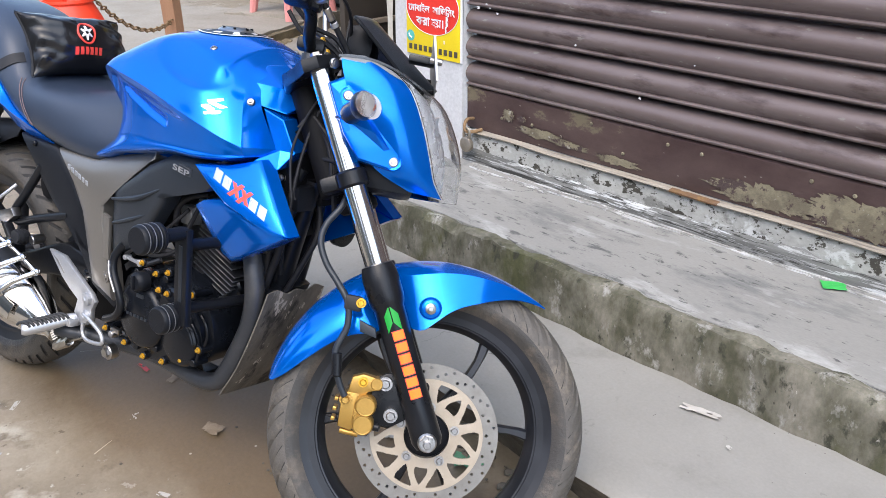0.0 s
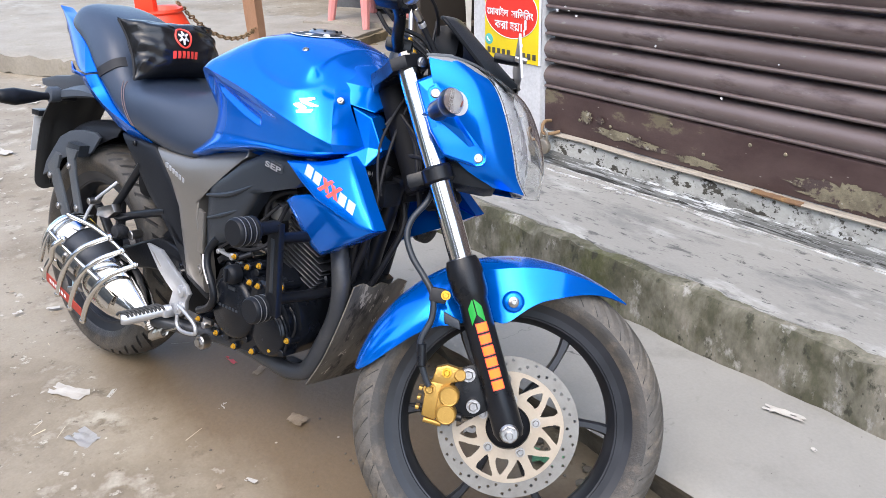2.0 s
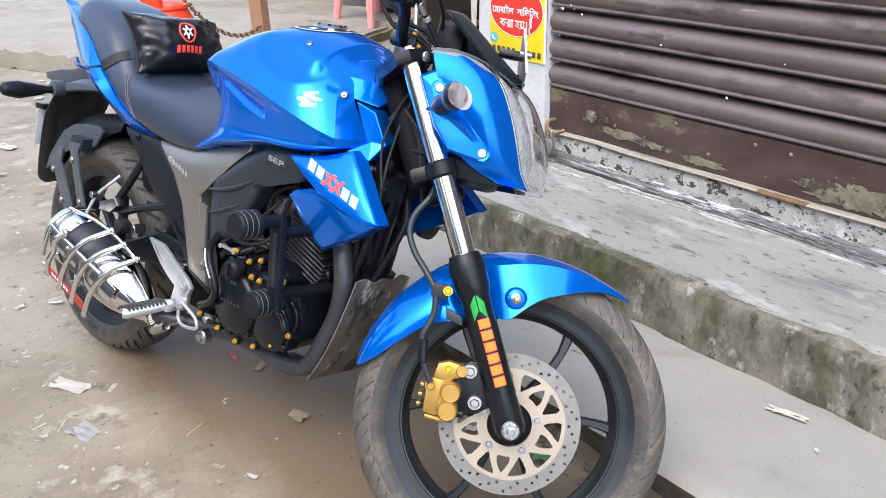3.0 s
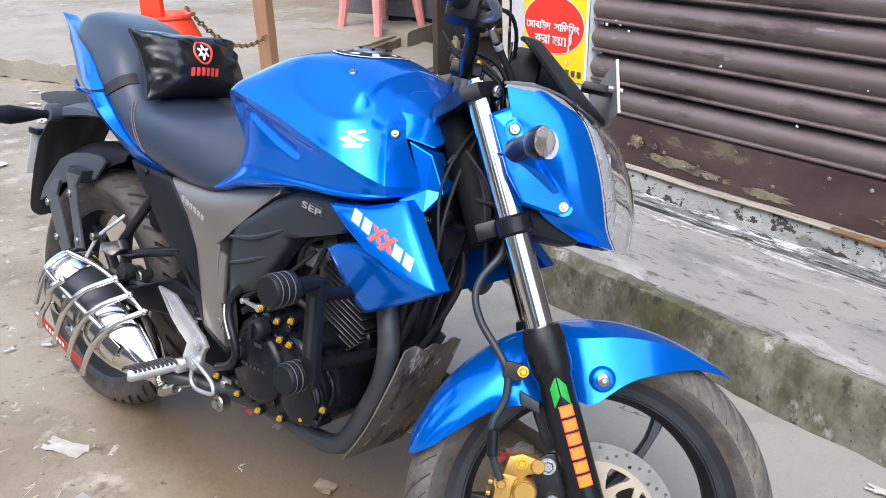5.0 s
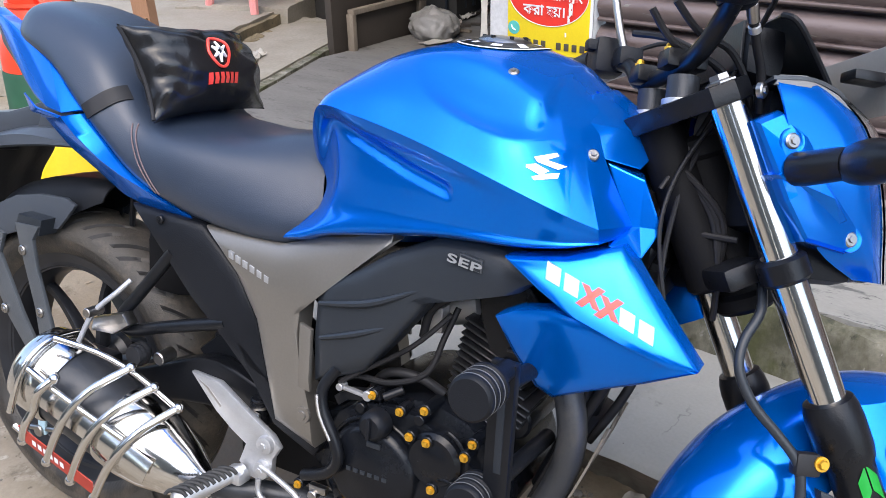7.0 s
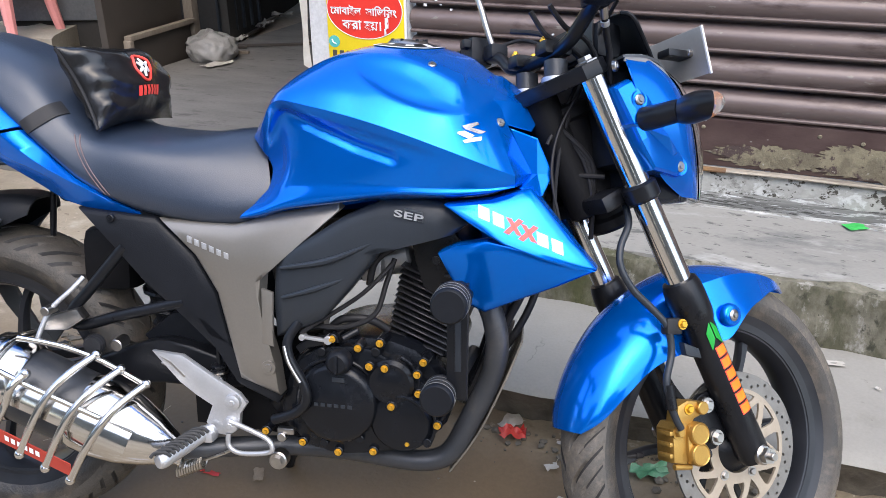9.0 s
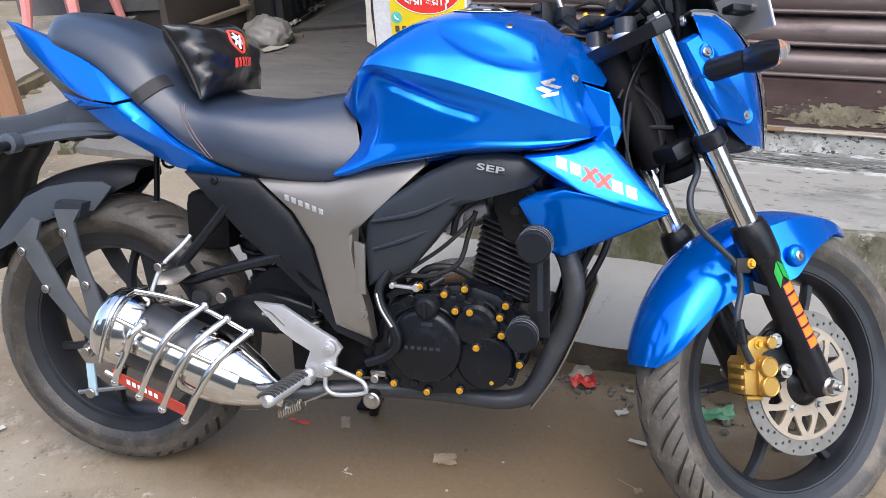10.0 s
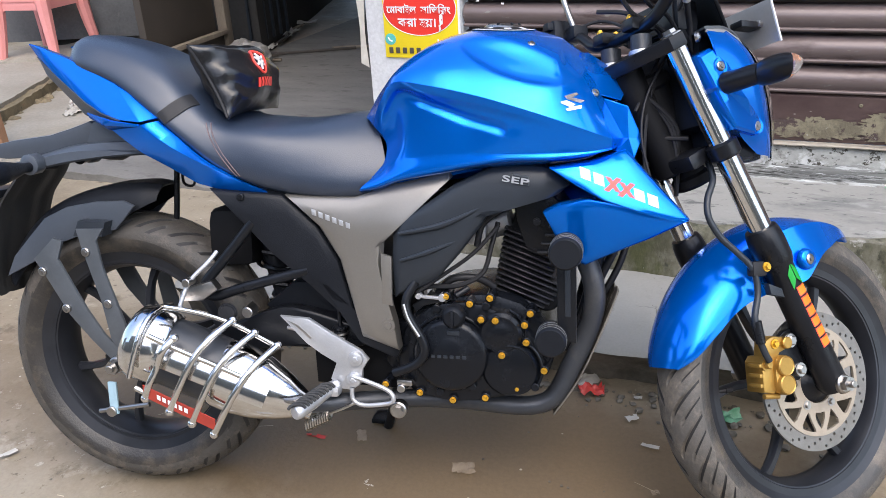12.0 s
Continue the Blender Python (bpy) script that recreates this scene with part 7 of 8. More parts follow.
for top_, mid_, low_ in (((0.208, -0.262, 0.412), (0.178, -0.276, 0.362), (0.150, -0.278, 0.300)), ((0.291, -0.192, 0.428), (0.240, -0.262, 0.372), (0.190, -0.268, 0.272)), ((0.328, -0.182, 0.402), (0.276, -0.252, 0.346), (0.226, -0.256, 0.246)), ((0.368, -0.173, 0.376), (0.316, -0.242, 0.318), (0.262, -0.244, 0.222))):
    a_, b_, c_ = Vector(top_), Vector(mid_), Vector(low_)
    P("guard_bar", tube([a_, a_.lerp(b_, 0.5) + Vector((0, -0.010, 0.006)), b_, b_.lerp(c_, 0.5) + Vector((0, -0.006, 0)), c_], 0.0066, 12, 5), CHROME, "bent chrome bar", grd)
    for e_ in (a_, c_):
        bm = bmesh.new()
        bmesh.ops.create_uvsphere(bm, u_segments=14, v_segments=8, radius=0.0085)
        P("ball_end", moved(bm, Matrix.Translation(e_)), CHROME, "", grd)
_la, _lb = Vector((0.148, -0.281, 0.304)), Vector((0.268, -0.250, 0.232))
_lu = Vector((0.003, -0.004, 0.024))
P("guard_label", thicken(rings([[_la.lerp(_lb, i / 8) + _lu * j / 2 for j in range(3)] for i in range(9)], closed_ring=False, caps=False), 0.002), REDL, "dull red metal label strip", grd)
for k in range(6):
    c = _la.lerp(_lb, 0.20 + 0.075 * k) + Vector((0, -0.0022, 0))
    d = (_lb - _la) * 0.05
    P("label_bar", rings([[c + _lu * 0.42, c + _lu * 0.82], [c + d + _lu * 0.42, c + d + _lu * 0.82]], closed_ring=False, caps=False), WHITES, "plain pale letter bar", grd)
P("guard_clamp", tube([mpoint(0.030, 0.082, -25), mpoint(0.022, 0.080, 20), mpoint(0.022, 0.080, 60), mpoint(0.030, 0.088, 118)], 0.0055, 10, 4), CHROME, "", grd)
P("guard_hanger", tube([mpoint(0.060, 0.092, 8), (0.205, -0.185, 0.495), (0.236, -0.165, 0.530), (0.248, -0.15, 0.548)], 0.0042, 10, 4), ALU, "", grd)
P("hanger_bolt", rod((0.205, -0.20, 0.497), (0.205, -0.17, 0.497), 0.008), STEEL, "", grd)
P("silencer_bracket", merged(prism([(0.170, 0.470), (0.235, 0.492), (0.248, 0.475), (0.215, 0.452), (0.165, 0.448)], -0.158, -0.135, 0.004), rod((0.298, -0.146, 0.428), (0.298, -0.115, 0.43), 0.011, 18)), STEEL, "bare metal bracket", muf)

# ---- foot controls ----
fp = P("footrest_plate", merged(prism([(0.362, 0.424), (0.418, 0.421), (0.476, 0.386), (0.520, 0.362), (0.534, 0.345), (0.522, 0.325), (0.520, 0.298), (0.500, 0.282), (0.476, 0.284), (0.458, 0.303), (0.470, 0.335), (0.440, 0.352), (0.412, 0.372)], -0.142, -0.130, 0.004, 0)), ALU, "bare cast aluminium footrest plate")
P("plate_groove", prism([(0.376, 0.417), (0.398, 0.408), (0.424, 0.384), (0.421, 0.381), (0.394, 0.405)], -0.1428, -0.138, 0.0006), STEEL, "", fp)
for x, z in ((0.510, 0.347), (0.505, 0.305)):
    P("plate_bolt", merged(lathe([(0.0, -0.006), (0.008, -0.006), (0.0135, -0.004), (0.015, 0.004), (0.0, 0.006)], (x, -0.145, z), 24), hexbolt((x, -0.149, z), (0, -1, 0), 0.006, 0.004, False)), ALU, "", fp)
peg = P("footrest", tube([(0.470, -0.142, 0.293), (0.458, -0.160, 0.288), (0.440, -0.195, 0.279), (0.424, -0.232, 0.272), (0.420, -0.240, 0.271)], [0.010, 0.013, 0.0145, 0.0145, 0.010], 14, 3), ALU, "bare metal footrest with a ribbed grey pad", fp)
for k in range(10):
    c = Vector((0.457, -0.168, 0.290)).lerp(Vector((0.424, -0.237, 0.275)), k / 9)
    P("rib", tube([c + Vector((-0.0145, -0.006, 0.005)), c + Vector((-0.009, -0.0035, 0.0115)), c + Vector((0, 0, 0.013)), c + Vector((0.009, 0.0035, 0.0115)), c + Vector((0.0145, 0.006, 0.005))], 0.0031, 8, 3), PADM, "", fp)
P("peg_pivot", merged(lathe([(0.0, -0.006), (0.008, -0.006), (0.0115, -0.003), (0.0125, 0.004), (0.0, 0.006)], (0.468, -0.150, 0.291), 20), hexbolt((0.468, -0.155, 0.291), (0, -1, 0), 0.005, 0.003, False)), ALU, "", fp)
P("brake_cylinder", merged(rod((0.470, -0.108, 0.340), (0.470, -0.108, 0.392), 0.013, 18), rod((0.470, -0.108, 0.392), (0.470, -0.108, 0.398), 0.015, 18), rod((0.470, -0.108, 0.398), (0.468, -0.108, 0.436), 0.004, 10)), SATIN, "small black brake cylinder", fp)
P("cylinder_clip", lathe([(0.0135, -0.002), (0.0155, -0.002), (0.0155, 0.002), (0.0135, 0.002)], (0.470, -0.108, 0.385), 18, "Z"), STEEL, "", fp)
P("passenger_peg", merged(*[lathe([(0.0, -0.004), (0.015 + 0.003 * (q % 2), -0.004), (0.016 + 0.003 * (q % 2), 0.0), (0.015 + 0.003 * (q % 2), 0.004), (0.0, 0.004)], (0.252 + 0.004 * q, -0.132 - 0.008 * q, 0.424 + 0.002 * q), 20) for q in range(5)]), FINM, "stubby ribbed passenger peg")
P("peg_base", box((0.462, -0.150, 0.285), (0.035, 0.03, 0.02), 0.006), ALU, "", fp)
P("brake_pedal", tube([(0.505, -0.148, 0.312), (0.530, -0.150, 0.306), (0.572, -0.154, 0.292), (0.584, -0.156, 0.277), (0.574, -0.155, 0.266), (0.525, -0.152, 0.258), (0.503, -0.149, 0.268), (0.502, -0.148, 0.290)], 0.0045, 10, 4), ALU, "bare bent brake pedal")
P("return_spring", tube([(0.408 + 0.048 * i / 70, -0.150 + 0.0115 * math.cos(i * 0.9), 0.209 + 0.025 * i / 70 + 0.0115 * math.sin(i * 0.9)) for i in range(71)], 0.0025, 6, 1), SPRING, "bright coil spring")
P("spring_hook", tube([(0.456, -0.15, 0.236), (0.480, -0.149, 0.246), (0.512, -0.147, 0.262)], 0.0028, 6), SPRING)
P("brake_lever_arm", tube([(0.628, -0.140, 0.500), (0.612, -0.150, 0.470), (0.616, -0.155, 0.440), (0.640, -0.158, 0.400), (0.646, -0.158, 0.370), (0.626, -0.156, 0.345), (0.585, -0.150, 0.326)], 0.0085, 12, 4), SATIN, "black bent lever arm")
# bright sliver laid on the black arm as its highlight
P("lever_glint", tube([(0.6085, -0.160, 0.462), (0.618, -0.165, 0.436), (0.638, -0.1665, 0.404)], 0.0032, 8, 4), STEEL)
P("side_stand", merged(tube([(0.54, 0.10, 0.26), (0.50, 0.17, 0.13), (0.46, 0.235, 0.012)], 0.011, 12, 3), box((0.455, 0.245, 0.058), (0.05, 0.06, 0.012), 0.004, Matrix.Rotation(radians(0), 4, "X"))), SATIN, "black side stand, let down")
P("frame_tube", merged(tube([(1.005, 0, 0.70), (0.960, 0, 0.55), (0.925, 0, 0.42), (0.895, 0, 0.34)], 0.020, 14, 4), tube([(0.585, -0.085, 0.36), (0.595, -0.080, 0.30), (0.64, -0.07, 0.262), (0.75, -0.06, 0.258)], 0.014, 12, 4), tube([(0.585, 0.085, 0.36), (0.595, 0.080, 0.30), (0.64, 0.07, 0.262), (0.75, 0.06, 0.258)], 0.014, 12, 4)), SATIN, "black tubular frame")
P("frame_spine", tube([(0.45, 0, 0.66), (0.70, 0, 0.69), (0.95, 0, 0.74), (1.02, 0, 0.80)], 0.035, 14, 4), MATT, "black steel frame spine")
P("head_tube", merged(rod(_pivot + _axis * 0.42, _pivot + _axis * 0.63, 0.030, 24), rod(_pivot + _axis * 0.415, _pivot + _axis * 0.440, 0.036, 24), rod(_pivot + _axis * 0.605, _pivot + _axis * 0.635, 0.036, 24)), MATT)
P("loom", merged(*[tube([_pivot + _axis * 0.60 + Vector((-0.02, -0.036 - 0.004 * k, 0)), _pivot + _axis * 0.54 + Vector((0.006 * k, -0.040, 0)), _pivot + _axis * 0.47 + Vector((-0.012, -0.042 + 0.004 * k, 0)), _pivot + _axis * 0.40 + Vector((-0.04, -0.030, 0.0))], 0.0042, 8) for k in range(3)], rod(_pivot + _axis * 0.515 + Vector((-0.022, -0.045, 0)), _pivot + _axis * 0.515 + Vector((0.024, -0.045, 0)), 0.004, 8)), HOSE, "wiring loom on the head tube")
P("drain_bolt", merged(rod((0.590, -0.128, 0.250), (0.590, -0.150, 0.250), 0.0165, 20), tube([(0.590, -0.15, 0.250), (0.590, -0.156, 0.250)], 0.010, 6, 1)), STEEL, "bright frame bolt")

# ---- engine ----
for_bosses = [(0.682, 0.472), (0.726, 0.460), (0.763, 0.472), (0.774, 0.433), (0.748, 0.434), (0.836, 0.446), (0.826, 0.424), (0.829, 0.391), (0.786, 0.368), (0.862, 0.339), (0.813, 0.302), (0.754, 0.280), (0.693, 0.272), (0.630, 0.283), (0.564, 0.296)]
eng = P("engine", merged(prism([(0.575, 0.300), (0.600, 0.420), (0.660, 0.462), (0.760, 0.476), (0.830, 0.455), (0.870, 0.400), (0.880, 0.340), (0.840, 0.290), (0.760, 0.262), (0.660, 0.258)], -0.110, 0.110, 0.016, 1),
                          prism([(0.545, 0.310), (0.560, 0.400), (0.640, 0.420), (0.640, 0.300)], -0.09, 0.09, 0.012, 1)), ENGINE, "black painted engine casing")
clu_prof = [(0.0, -0.150), (0.035, -0.150), (0.040, -0.1475), (0.058, -0.1485), (0.066, -0.145), (0.070, -0.138), (0.072, -0.105), (0.0, -0.10)]
P("clutch_cover", lathe(clu_prof, (0.690, 0, 0.362), 48), ENGINE, "round black clutch cover", eng)
P("clutch_plinth", prism([(0.605, 0.320), (0.612, 0.420), (0.660, 0.456), (0.735, 0.462), (0.790, 0.440), (0.850, 0.400), (0.868, 0.340), (0.815, 0.296), (0.750, 0.272), (0.690, 0.264), (0.630, 0.276)], -0.128, -0.10, 0.008, 1), ENGINE, "", eng)
P("generator_cover", lathe([(0.0, -0.142), (0.020, -0.142), (0.026, -0.139), (0.034, -0.140), (0.040, -0.134), (0.042, -0.11), (0.0, -0.10)], (0.782, 0, 0.405), 36), ENGINE, "", eng)
P("pump_cover", lathe([(0.0, -0.140), (0.032, -0.140), (0.048, -0.136), (0.054, -0.128), (0.055, -0.105), (0.0, -0.10)], (0.800, 0, 0.338), 40), ENGINE, "", eng)
P("oil_cap", merged(lathe([(0.0, -0.166), (0.014, -0.166), (0.019, -0.162), (0.021, -0.155), (0.021, -0.14), (0.0, -0.14)], (0.699, 0, 0.440), 24), box((0.699, -0.168, 0.440), (0.006, 0.008, 0.030), 0.002, None)), BLACK, "black oil filler cap", eng)
for k in range(6):
    P("casting_bar", box((0.660 + 0.0115 * k, -0.1505, 0.362), (0.0075, 0.002, 0.006), 0.0005), GREYPL, "", eng)
P("casting_bar", box((0.698, -0.150, 0.408), (0.022, 0.003, 0.008), 0.001), GREYPL, "", eng)
P("level_plug", merged(lathe([(0.0, -0.143), (0.009, -0.143), (0.012, -0.139), (0.012, -0.12), (0.0, -0.12)], (0.711, 0, 0.308), 20)), STEEL, "", eng)
for x, z in for_bosses:
    y = -0.1445 if (0.74 < x < 0.81 and 0.36 < z < 0.44) else -0.135
    P("bolt_boss", rod((x, y + 0.045, z), (x, y + 0.0005, z), 0.0088, 14), ENGINE, "", eng)
    P("bolt", hexbolt((x, y, z), (0, -1, 0), 0.0043, 0.006), BOLTY, "yellow anodised bolt", eng)
for cx_, cz_, r_, a0, a1, y_ in ((0.800, 0.338, 0.058, -40, 60, -0.130), (0.800, 0.338, 0.047, 10, 100, -0.138), (0.782, 0.405, 0.046, -20, 70, -0.128), (0.690, 0.362, 0.075, 30, 150, -0.130), (0.836, 0.372, 0.040, -60, 60, -0.126)):
    P("cover_rib", tube([(cx_ + r_ * math.cos(radians(a0 + (a1 - a0) * i / 8)), y_, cz_ + r_ * math.sin(radians(a0 + (a1 - a0) * i / 8))) for i in range(9)], 0.0032, 8, 2), ENGINE, "", eng)
for x_, z_ in ((0.652, 0.300), (0.668, 0.286), (0.730, 0.300), (0.846, 0.306), (0.664, 0.448), (0.756, 0.456)):
    P("bolt_boss", rod((x_, -0.10, z_), (x_, -0.136, z_), 0.0078, 12), ENGINE, "", eng)
P("clutch_bracket", merged(prism([(0.618, 0.452), (0.640, 0.468), (0.690, 0.478), (0.694, 0.466), (0.640, 0.452), (0.626, 0.440)], -0.132, -0.118, 0.002), rod((0.700, -0.135, 0.474), (0.722, -0.12, 0.486), 0.006)), SATIN, "black cable bracket", eng)
P("breather_hose", tube([(0.660, -0.095, 0.468), (0.690, -0.105, 0.498), (0.735, -0.100, 0.500), (0.765, -0.085, 0.480)], 0.0068, 10), HOSE, "black breather hose", eng)
P("wiring_loom", tube([(0.620, -0.110, 0.470), (0.650, -0.118, 0.486), (0.700, -0.115, 0.488), (0.745, -0.100, 0.510), (0.760, -0.085, 0.560), (0.770, -0.070, 0.600)], 0.0046, 8), HOSE, "thin black loom", eng)
P("gear_shaft_end", merged(rod((0.596, -0.12, 0.292), (0.596, -0.146, 0.292), 0.008, 14), box((0.602, -0.136, 0.302), (0.030, 0.010, 0.012), 0.003)), STEEL, "", eng)
# cylinder with fins
cyl = P("cylinder", prism([(0.778, 0.462), (0.842, 0.440), (0.872, 0.500), (0.882, 0.600), (0.800, 0.620), (0.780, 0.520)], -0.060, 0.060, 0.01), MATT, "black finned cylinder leaning forward")
for k in range(13):
    t = k / 12
    ln = float(np.interp(t, (0, 0.25, 0.5, 0.6, 1), (0.094, 0.118, 0.124, 0.110, 0.080)))
    c = Vector((0.760 + 0.022 * t + 0.930 * ln / 2, 0, 0.466 + 0.124 * t - 0.366 * ln / 2))
    P("fin", box((0, 0, 0), (ln, 0.150, 0.0036), 0.0014, Matrix.Translation(c) @ Matrix.Rotation(radians(21.5), 4, "Y"), 1), FINM, "", cyl)
P("cylinder_head", prism([(0.822, 0.556), (0.806, 0.600), (0.798, 0.640), (0.800, 0.672), (0.860, 0.668), (0.896, 0.620), (0.890, 0.540), (0.850, 0.540)], -0.079, 0.079, 0.006), ENGINE, "", cyl)
P("head_cover_rib", merged(*[box((0.858 + 0.007 * q, -0.080, 0.548 + 0.016 * q), (0.030, 0.010, 0.004), 0.0012, Matrix.Identity(4)) for q in range(4)], hexbolt((0.842, -0.080, 0.604), (0, -1, 0), 0.005, 0.004)), FINM, "", cyl)
P("spark_cap", tube([(0.800, -0.07, 0.632), (0.775, -0.095, 0.625), (0.745, -0.10, 0.60), (0.735, -0.10, 0.56)], 0.006, 10), HOSE, "black ignition lead", cyl)
P("throttle_body", merged(rod((0.735, -0.02, 0.585), (0.790, -0.02, 0.60), 0.030, 20), box((0.73, -0.055, 0.575), (0.035, 0.03, 0.04), 0.006)), ALU, "bare metal throttle body")
P("intake_hose", rod((0.62, -0.02, 0.56), (0.74, -0.02, 0.588), 0.032, 18), HOSE)
P("clutch_arm", merged(box((0.652, -0.134, 0.470), (0.048, 0.008, 0.006), 0.002, Matrix.Rotation(radians(4), 4, "Y")), rod((0.676, -0.14, 0.470), (0.676, -0.12, 0.470), 0.0075), rod((0.632, -0.142, 0.472), (0.632, -0.126, 0.472), 0.0055)), ALU, "bare metal clutch arm")
P("clutch_cable", tube([(0.628, -0.135, 0.478), (0.66, -0.13, 0.50), (0.73, -0.12, 0.55), (0.775, -0.10, 0.60)], 0.0038, 8), HOSE, "black clutch cable")
P("engine_mount", prism([(0.890, 0.35), (0.915, 0.36), (0.965, 0.47), (0.94, 0.48)], -0.06, 0.06, 0.004), SATIN)
P("starter", rod((0.86, -0.06, 0.455), (0.86, 0.06, 0.455), 0.026, 20), ENGINE)
# exhaust header
P("exhaust_header", tube([(0.885, -0.030, 0.600), (0.905, -0.050, 0.575), (0.925, -0.068, 0.545), (0.943, -0.078, 0.505), (0.949, -0.079, 0.455), (0.936, -0.076, 0.395), (0.908, -0.078, 0.330), (0.884, -0.084, 0.280), (0.858, -0.088, 0.258), (0.810, -0.090, 0.250), (0.700, -0.080, 0.250), (0.600, -0.085, 0.250), (0.500, -0.115, 0.250), (0.425, -0.155, 0.256), (0.385, -0.165, 0.268)], [0.0195, 0.0195, 0.0195, 0.0195, 0.0185, 0.0175, 0.0175, 0.0175], 20, 5), EXH, "dull black exhaust header pipe")
# engine bars with black crash bobbins
sb = P("crash_bar", merged(prism([(0.886, 0.606), (0.918, 0.606), (0.922, 0.424), (0.890, 0.424)], -0.222, -0.206, 0.004), rod((0.905, -0.04, 0.560), (0.903, -0.21, 0.575), 0.011, 14), rod((0.905, -0.04, 0.440), (0.905, -0.21, 0.455), 0.011, 14)), SATIN, "black flat crash bar")
P("crash_slot", prism([(0.899, 0.575), (0.909, 0.575), (0.912, 0.470), (0.902, 0.470)], -0.2235, -0.21, 0.002), GREYPL, "", sb)
for (x, z, y0, y1, r) in ((0.905, 0.598, -0.215, -0.316, 0.0265), (0.880, 0.431, -0.19, -0.250, 0.0265)):
    prof = [(0.0, y1), (r * 0.86, y1), (r * 0.97, y1 + 0.003), (r, y1 + 0.007)]
    yy = y1 + 0.010
    for k in range(3):
        prof += [(r, yy), (r * 0.90, yy + 0.0015), (r * 0.90, yy + 0.0045), (r, yy + 0.006), (r, yy + 0.011)]
        yy += 0.012
    prof += [(r * 0.9, yy + 0.002), (r * 0.5, yy + 0.005), (r * 0.45, y0), (0.0, y0)]
    P("crash_bobbin", lathe(prof, (x, 0, z), 32), BLACK, "grooved black crash bobbin", sb)
    for k in range(3):
        yg = y1 + 0.010 + 0.012 * k
        # pale ring modelled as the glint along each groove's edge
        P("groove_glint", lathe([(r * 0.99, yg + 0.0004), (r * 1.012, yg - 0.0004), (r * 1.012, yg - 0.0016), (r * 0.99, yg - 0.0020)], (x, 0, z), 32), GREYM, "thin grey ring drawn as the groove edge's highlight", sb)

# mud-caked deflector plate before the engine
_rows = []
for x, z, w in ((0.985, 0.472, 0.086), (0.960, 0.400, 0.088), (0.918, 0.300, 0.090), (0.872, 0.226, 0.090)):
    _rows.append([Vector((x - 0.08 * w * k / 3, w * k / 3, z - 0.10 * w * k / 3)) for k in range(-3, 4)])
for _k, _v in enumerate(_rows[0]):
    _v.z += (0.0, 0.005, -0.005, 0.002, -0.004, 0.006, -0.002)[_k]
P("mud_deflector", thicken(skin(_rows, 3, 3), 0.003), FLAP, "mud-caked grey plastic deflector")
P("horn", lathe([(0.0, -0.012), (0.030, -0.012), (0.036, -0.004), (0.036, 0.012), (0.0, 0.02)], (0.955, 0.150, 0.570), 28, "X"), SATIN, "black round horn")
P("pivot_block", prism([(0.405, 0.265), (0.400, 0.385), (0.470, 0.420), (0.585, 0.410), (0.590, 0.262)], -0.075, 0.075, 0.012), MATT, "black swing arm pivot block")
P("coolant_hose", tube([(0.985, -0.045, 0.70), (1.000, -0.055, 0.63), (0.985, -0.060, 0.56), (0.955, -0.055, 0.49), (0.93, -0.05, 0.42)], 0.0075, 10), HOSE, "black rubber hose")
P("coolant_hose", tube([(0.985, 0.030, 0.68), (1.010, 0.02, 0.60), (0.995, -0.01, 0.52), (0.955, -0.02, 0.44)], 0.0065, 10), HOSE, "black rubber hose")
# added black sheet that darkens the gap between fork and tank
P("dark_gap_panel", box((1.010, 0.075, 0.680), (0.020, 0.13, 0.07), 0.010), MATT, "black sheet added to keep the gap behind the fork dark")
for y0_ in (-0.055, 0.055):
    P("down_tube", tube([(1.000, y0_ * 0.5, 0.720), (0.975, y0_, 0.640), (0.958, y0_, 0.560), (0.940, y0_ * 0.9, 0.470), (0.918, y0_ * 0.8, 0.390)], 0.0125, 12, 4), SATIN, "black frame down tube")
P("cross_brace", merged(rod((0.975, -0.06, 0.640), (0.975, 0.06, 0.640), 0.010, 12), rod((0.956, -0.055, 0.548), (1.005, -0.030, 0.668), 0.007, 10), rod((0.956, 0.055, 0.548), (1.005, 0.030, 0.668), 0.007, 10)), SATIN, "black frame brace")
P("grommet", lathe([(0.010, -0.008), (0.019, -0.008), (0.021, -0.004), (0.021, 0.004), (0.010, 0.008), (0.009, 0.0)], (0.985, -0.070, 0.668), 24), SATIN, "round black grommet")
P("frame_bolt", merged(hexbolt((0.975, -0.072, 0.640), (0, -1, 0), 0.008, 0.008), hexbolt((0.955, -0.068, 0.560), (0, -1, 0), 0.007, 0.008), hexbolt((0.990, -0.070, 0.705), (0, -1, 0), 0.007, 0.008)), STEEL)
P("ignition_coil", box((0.99, -0.03, 0.665), (0.06, 0.05, 0.05), 0.01), BLACK)
P("wiring_bundle", merged(*[tube([(1.00 + 0.01 * k, -0.05 + 0.02 * k, 0.78), (0.985, -0.045 + 0.02 * k, 0.70), (0.965 - 0.01 * k, -0.03 + 0.015 * k, 0.60), (0.955, -0.02 + 0.01 * k, 0.50)], 0.005, 8) for k in range(4)]), HOSE, "black wiring bundle")
# added block standing for the dark mass round the head stock
P("dark_gap_filler", box((0.975, 0, 0.735), (0.06, 0.15, 0.12), 0.02), MATT, "black block added to fill the dark gap behind the fork")
P("radiator_bracket", box((0.965, 0, 0.60), (0.02, 0.10, 0.05), 0.008), MATT)

# ---- pillow strapped on the seat ----


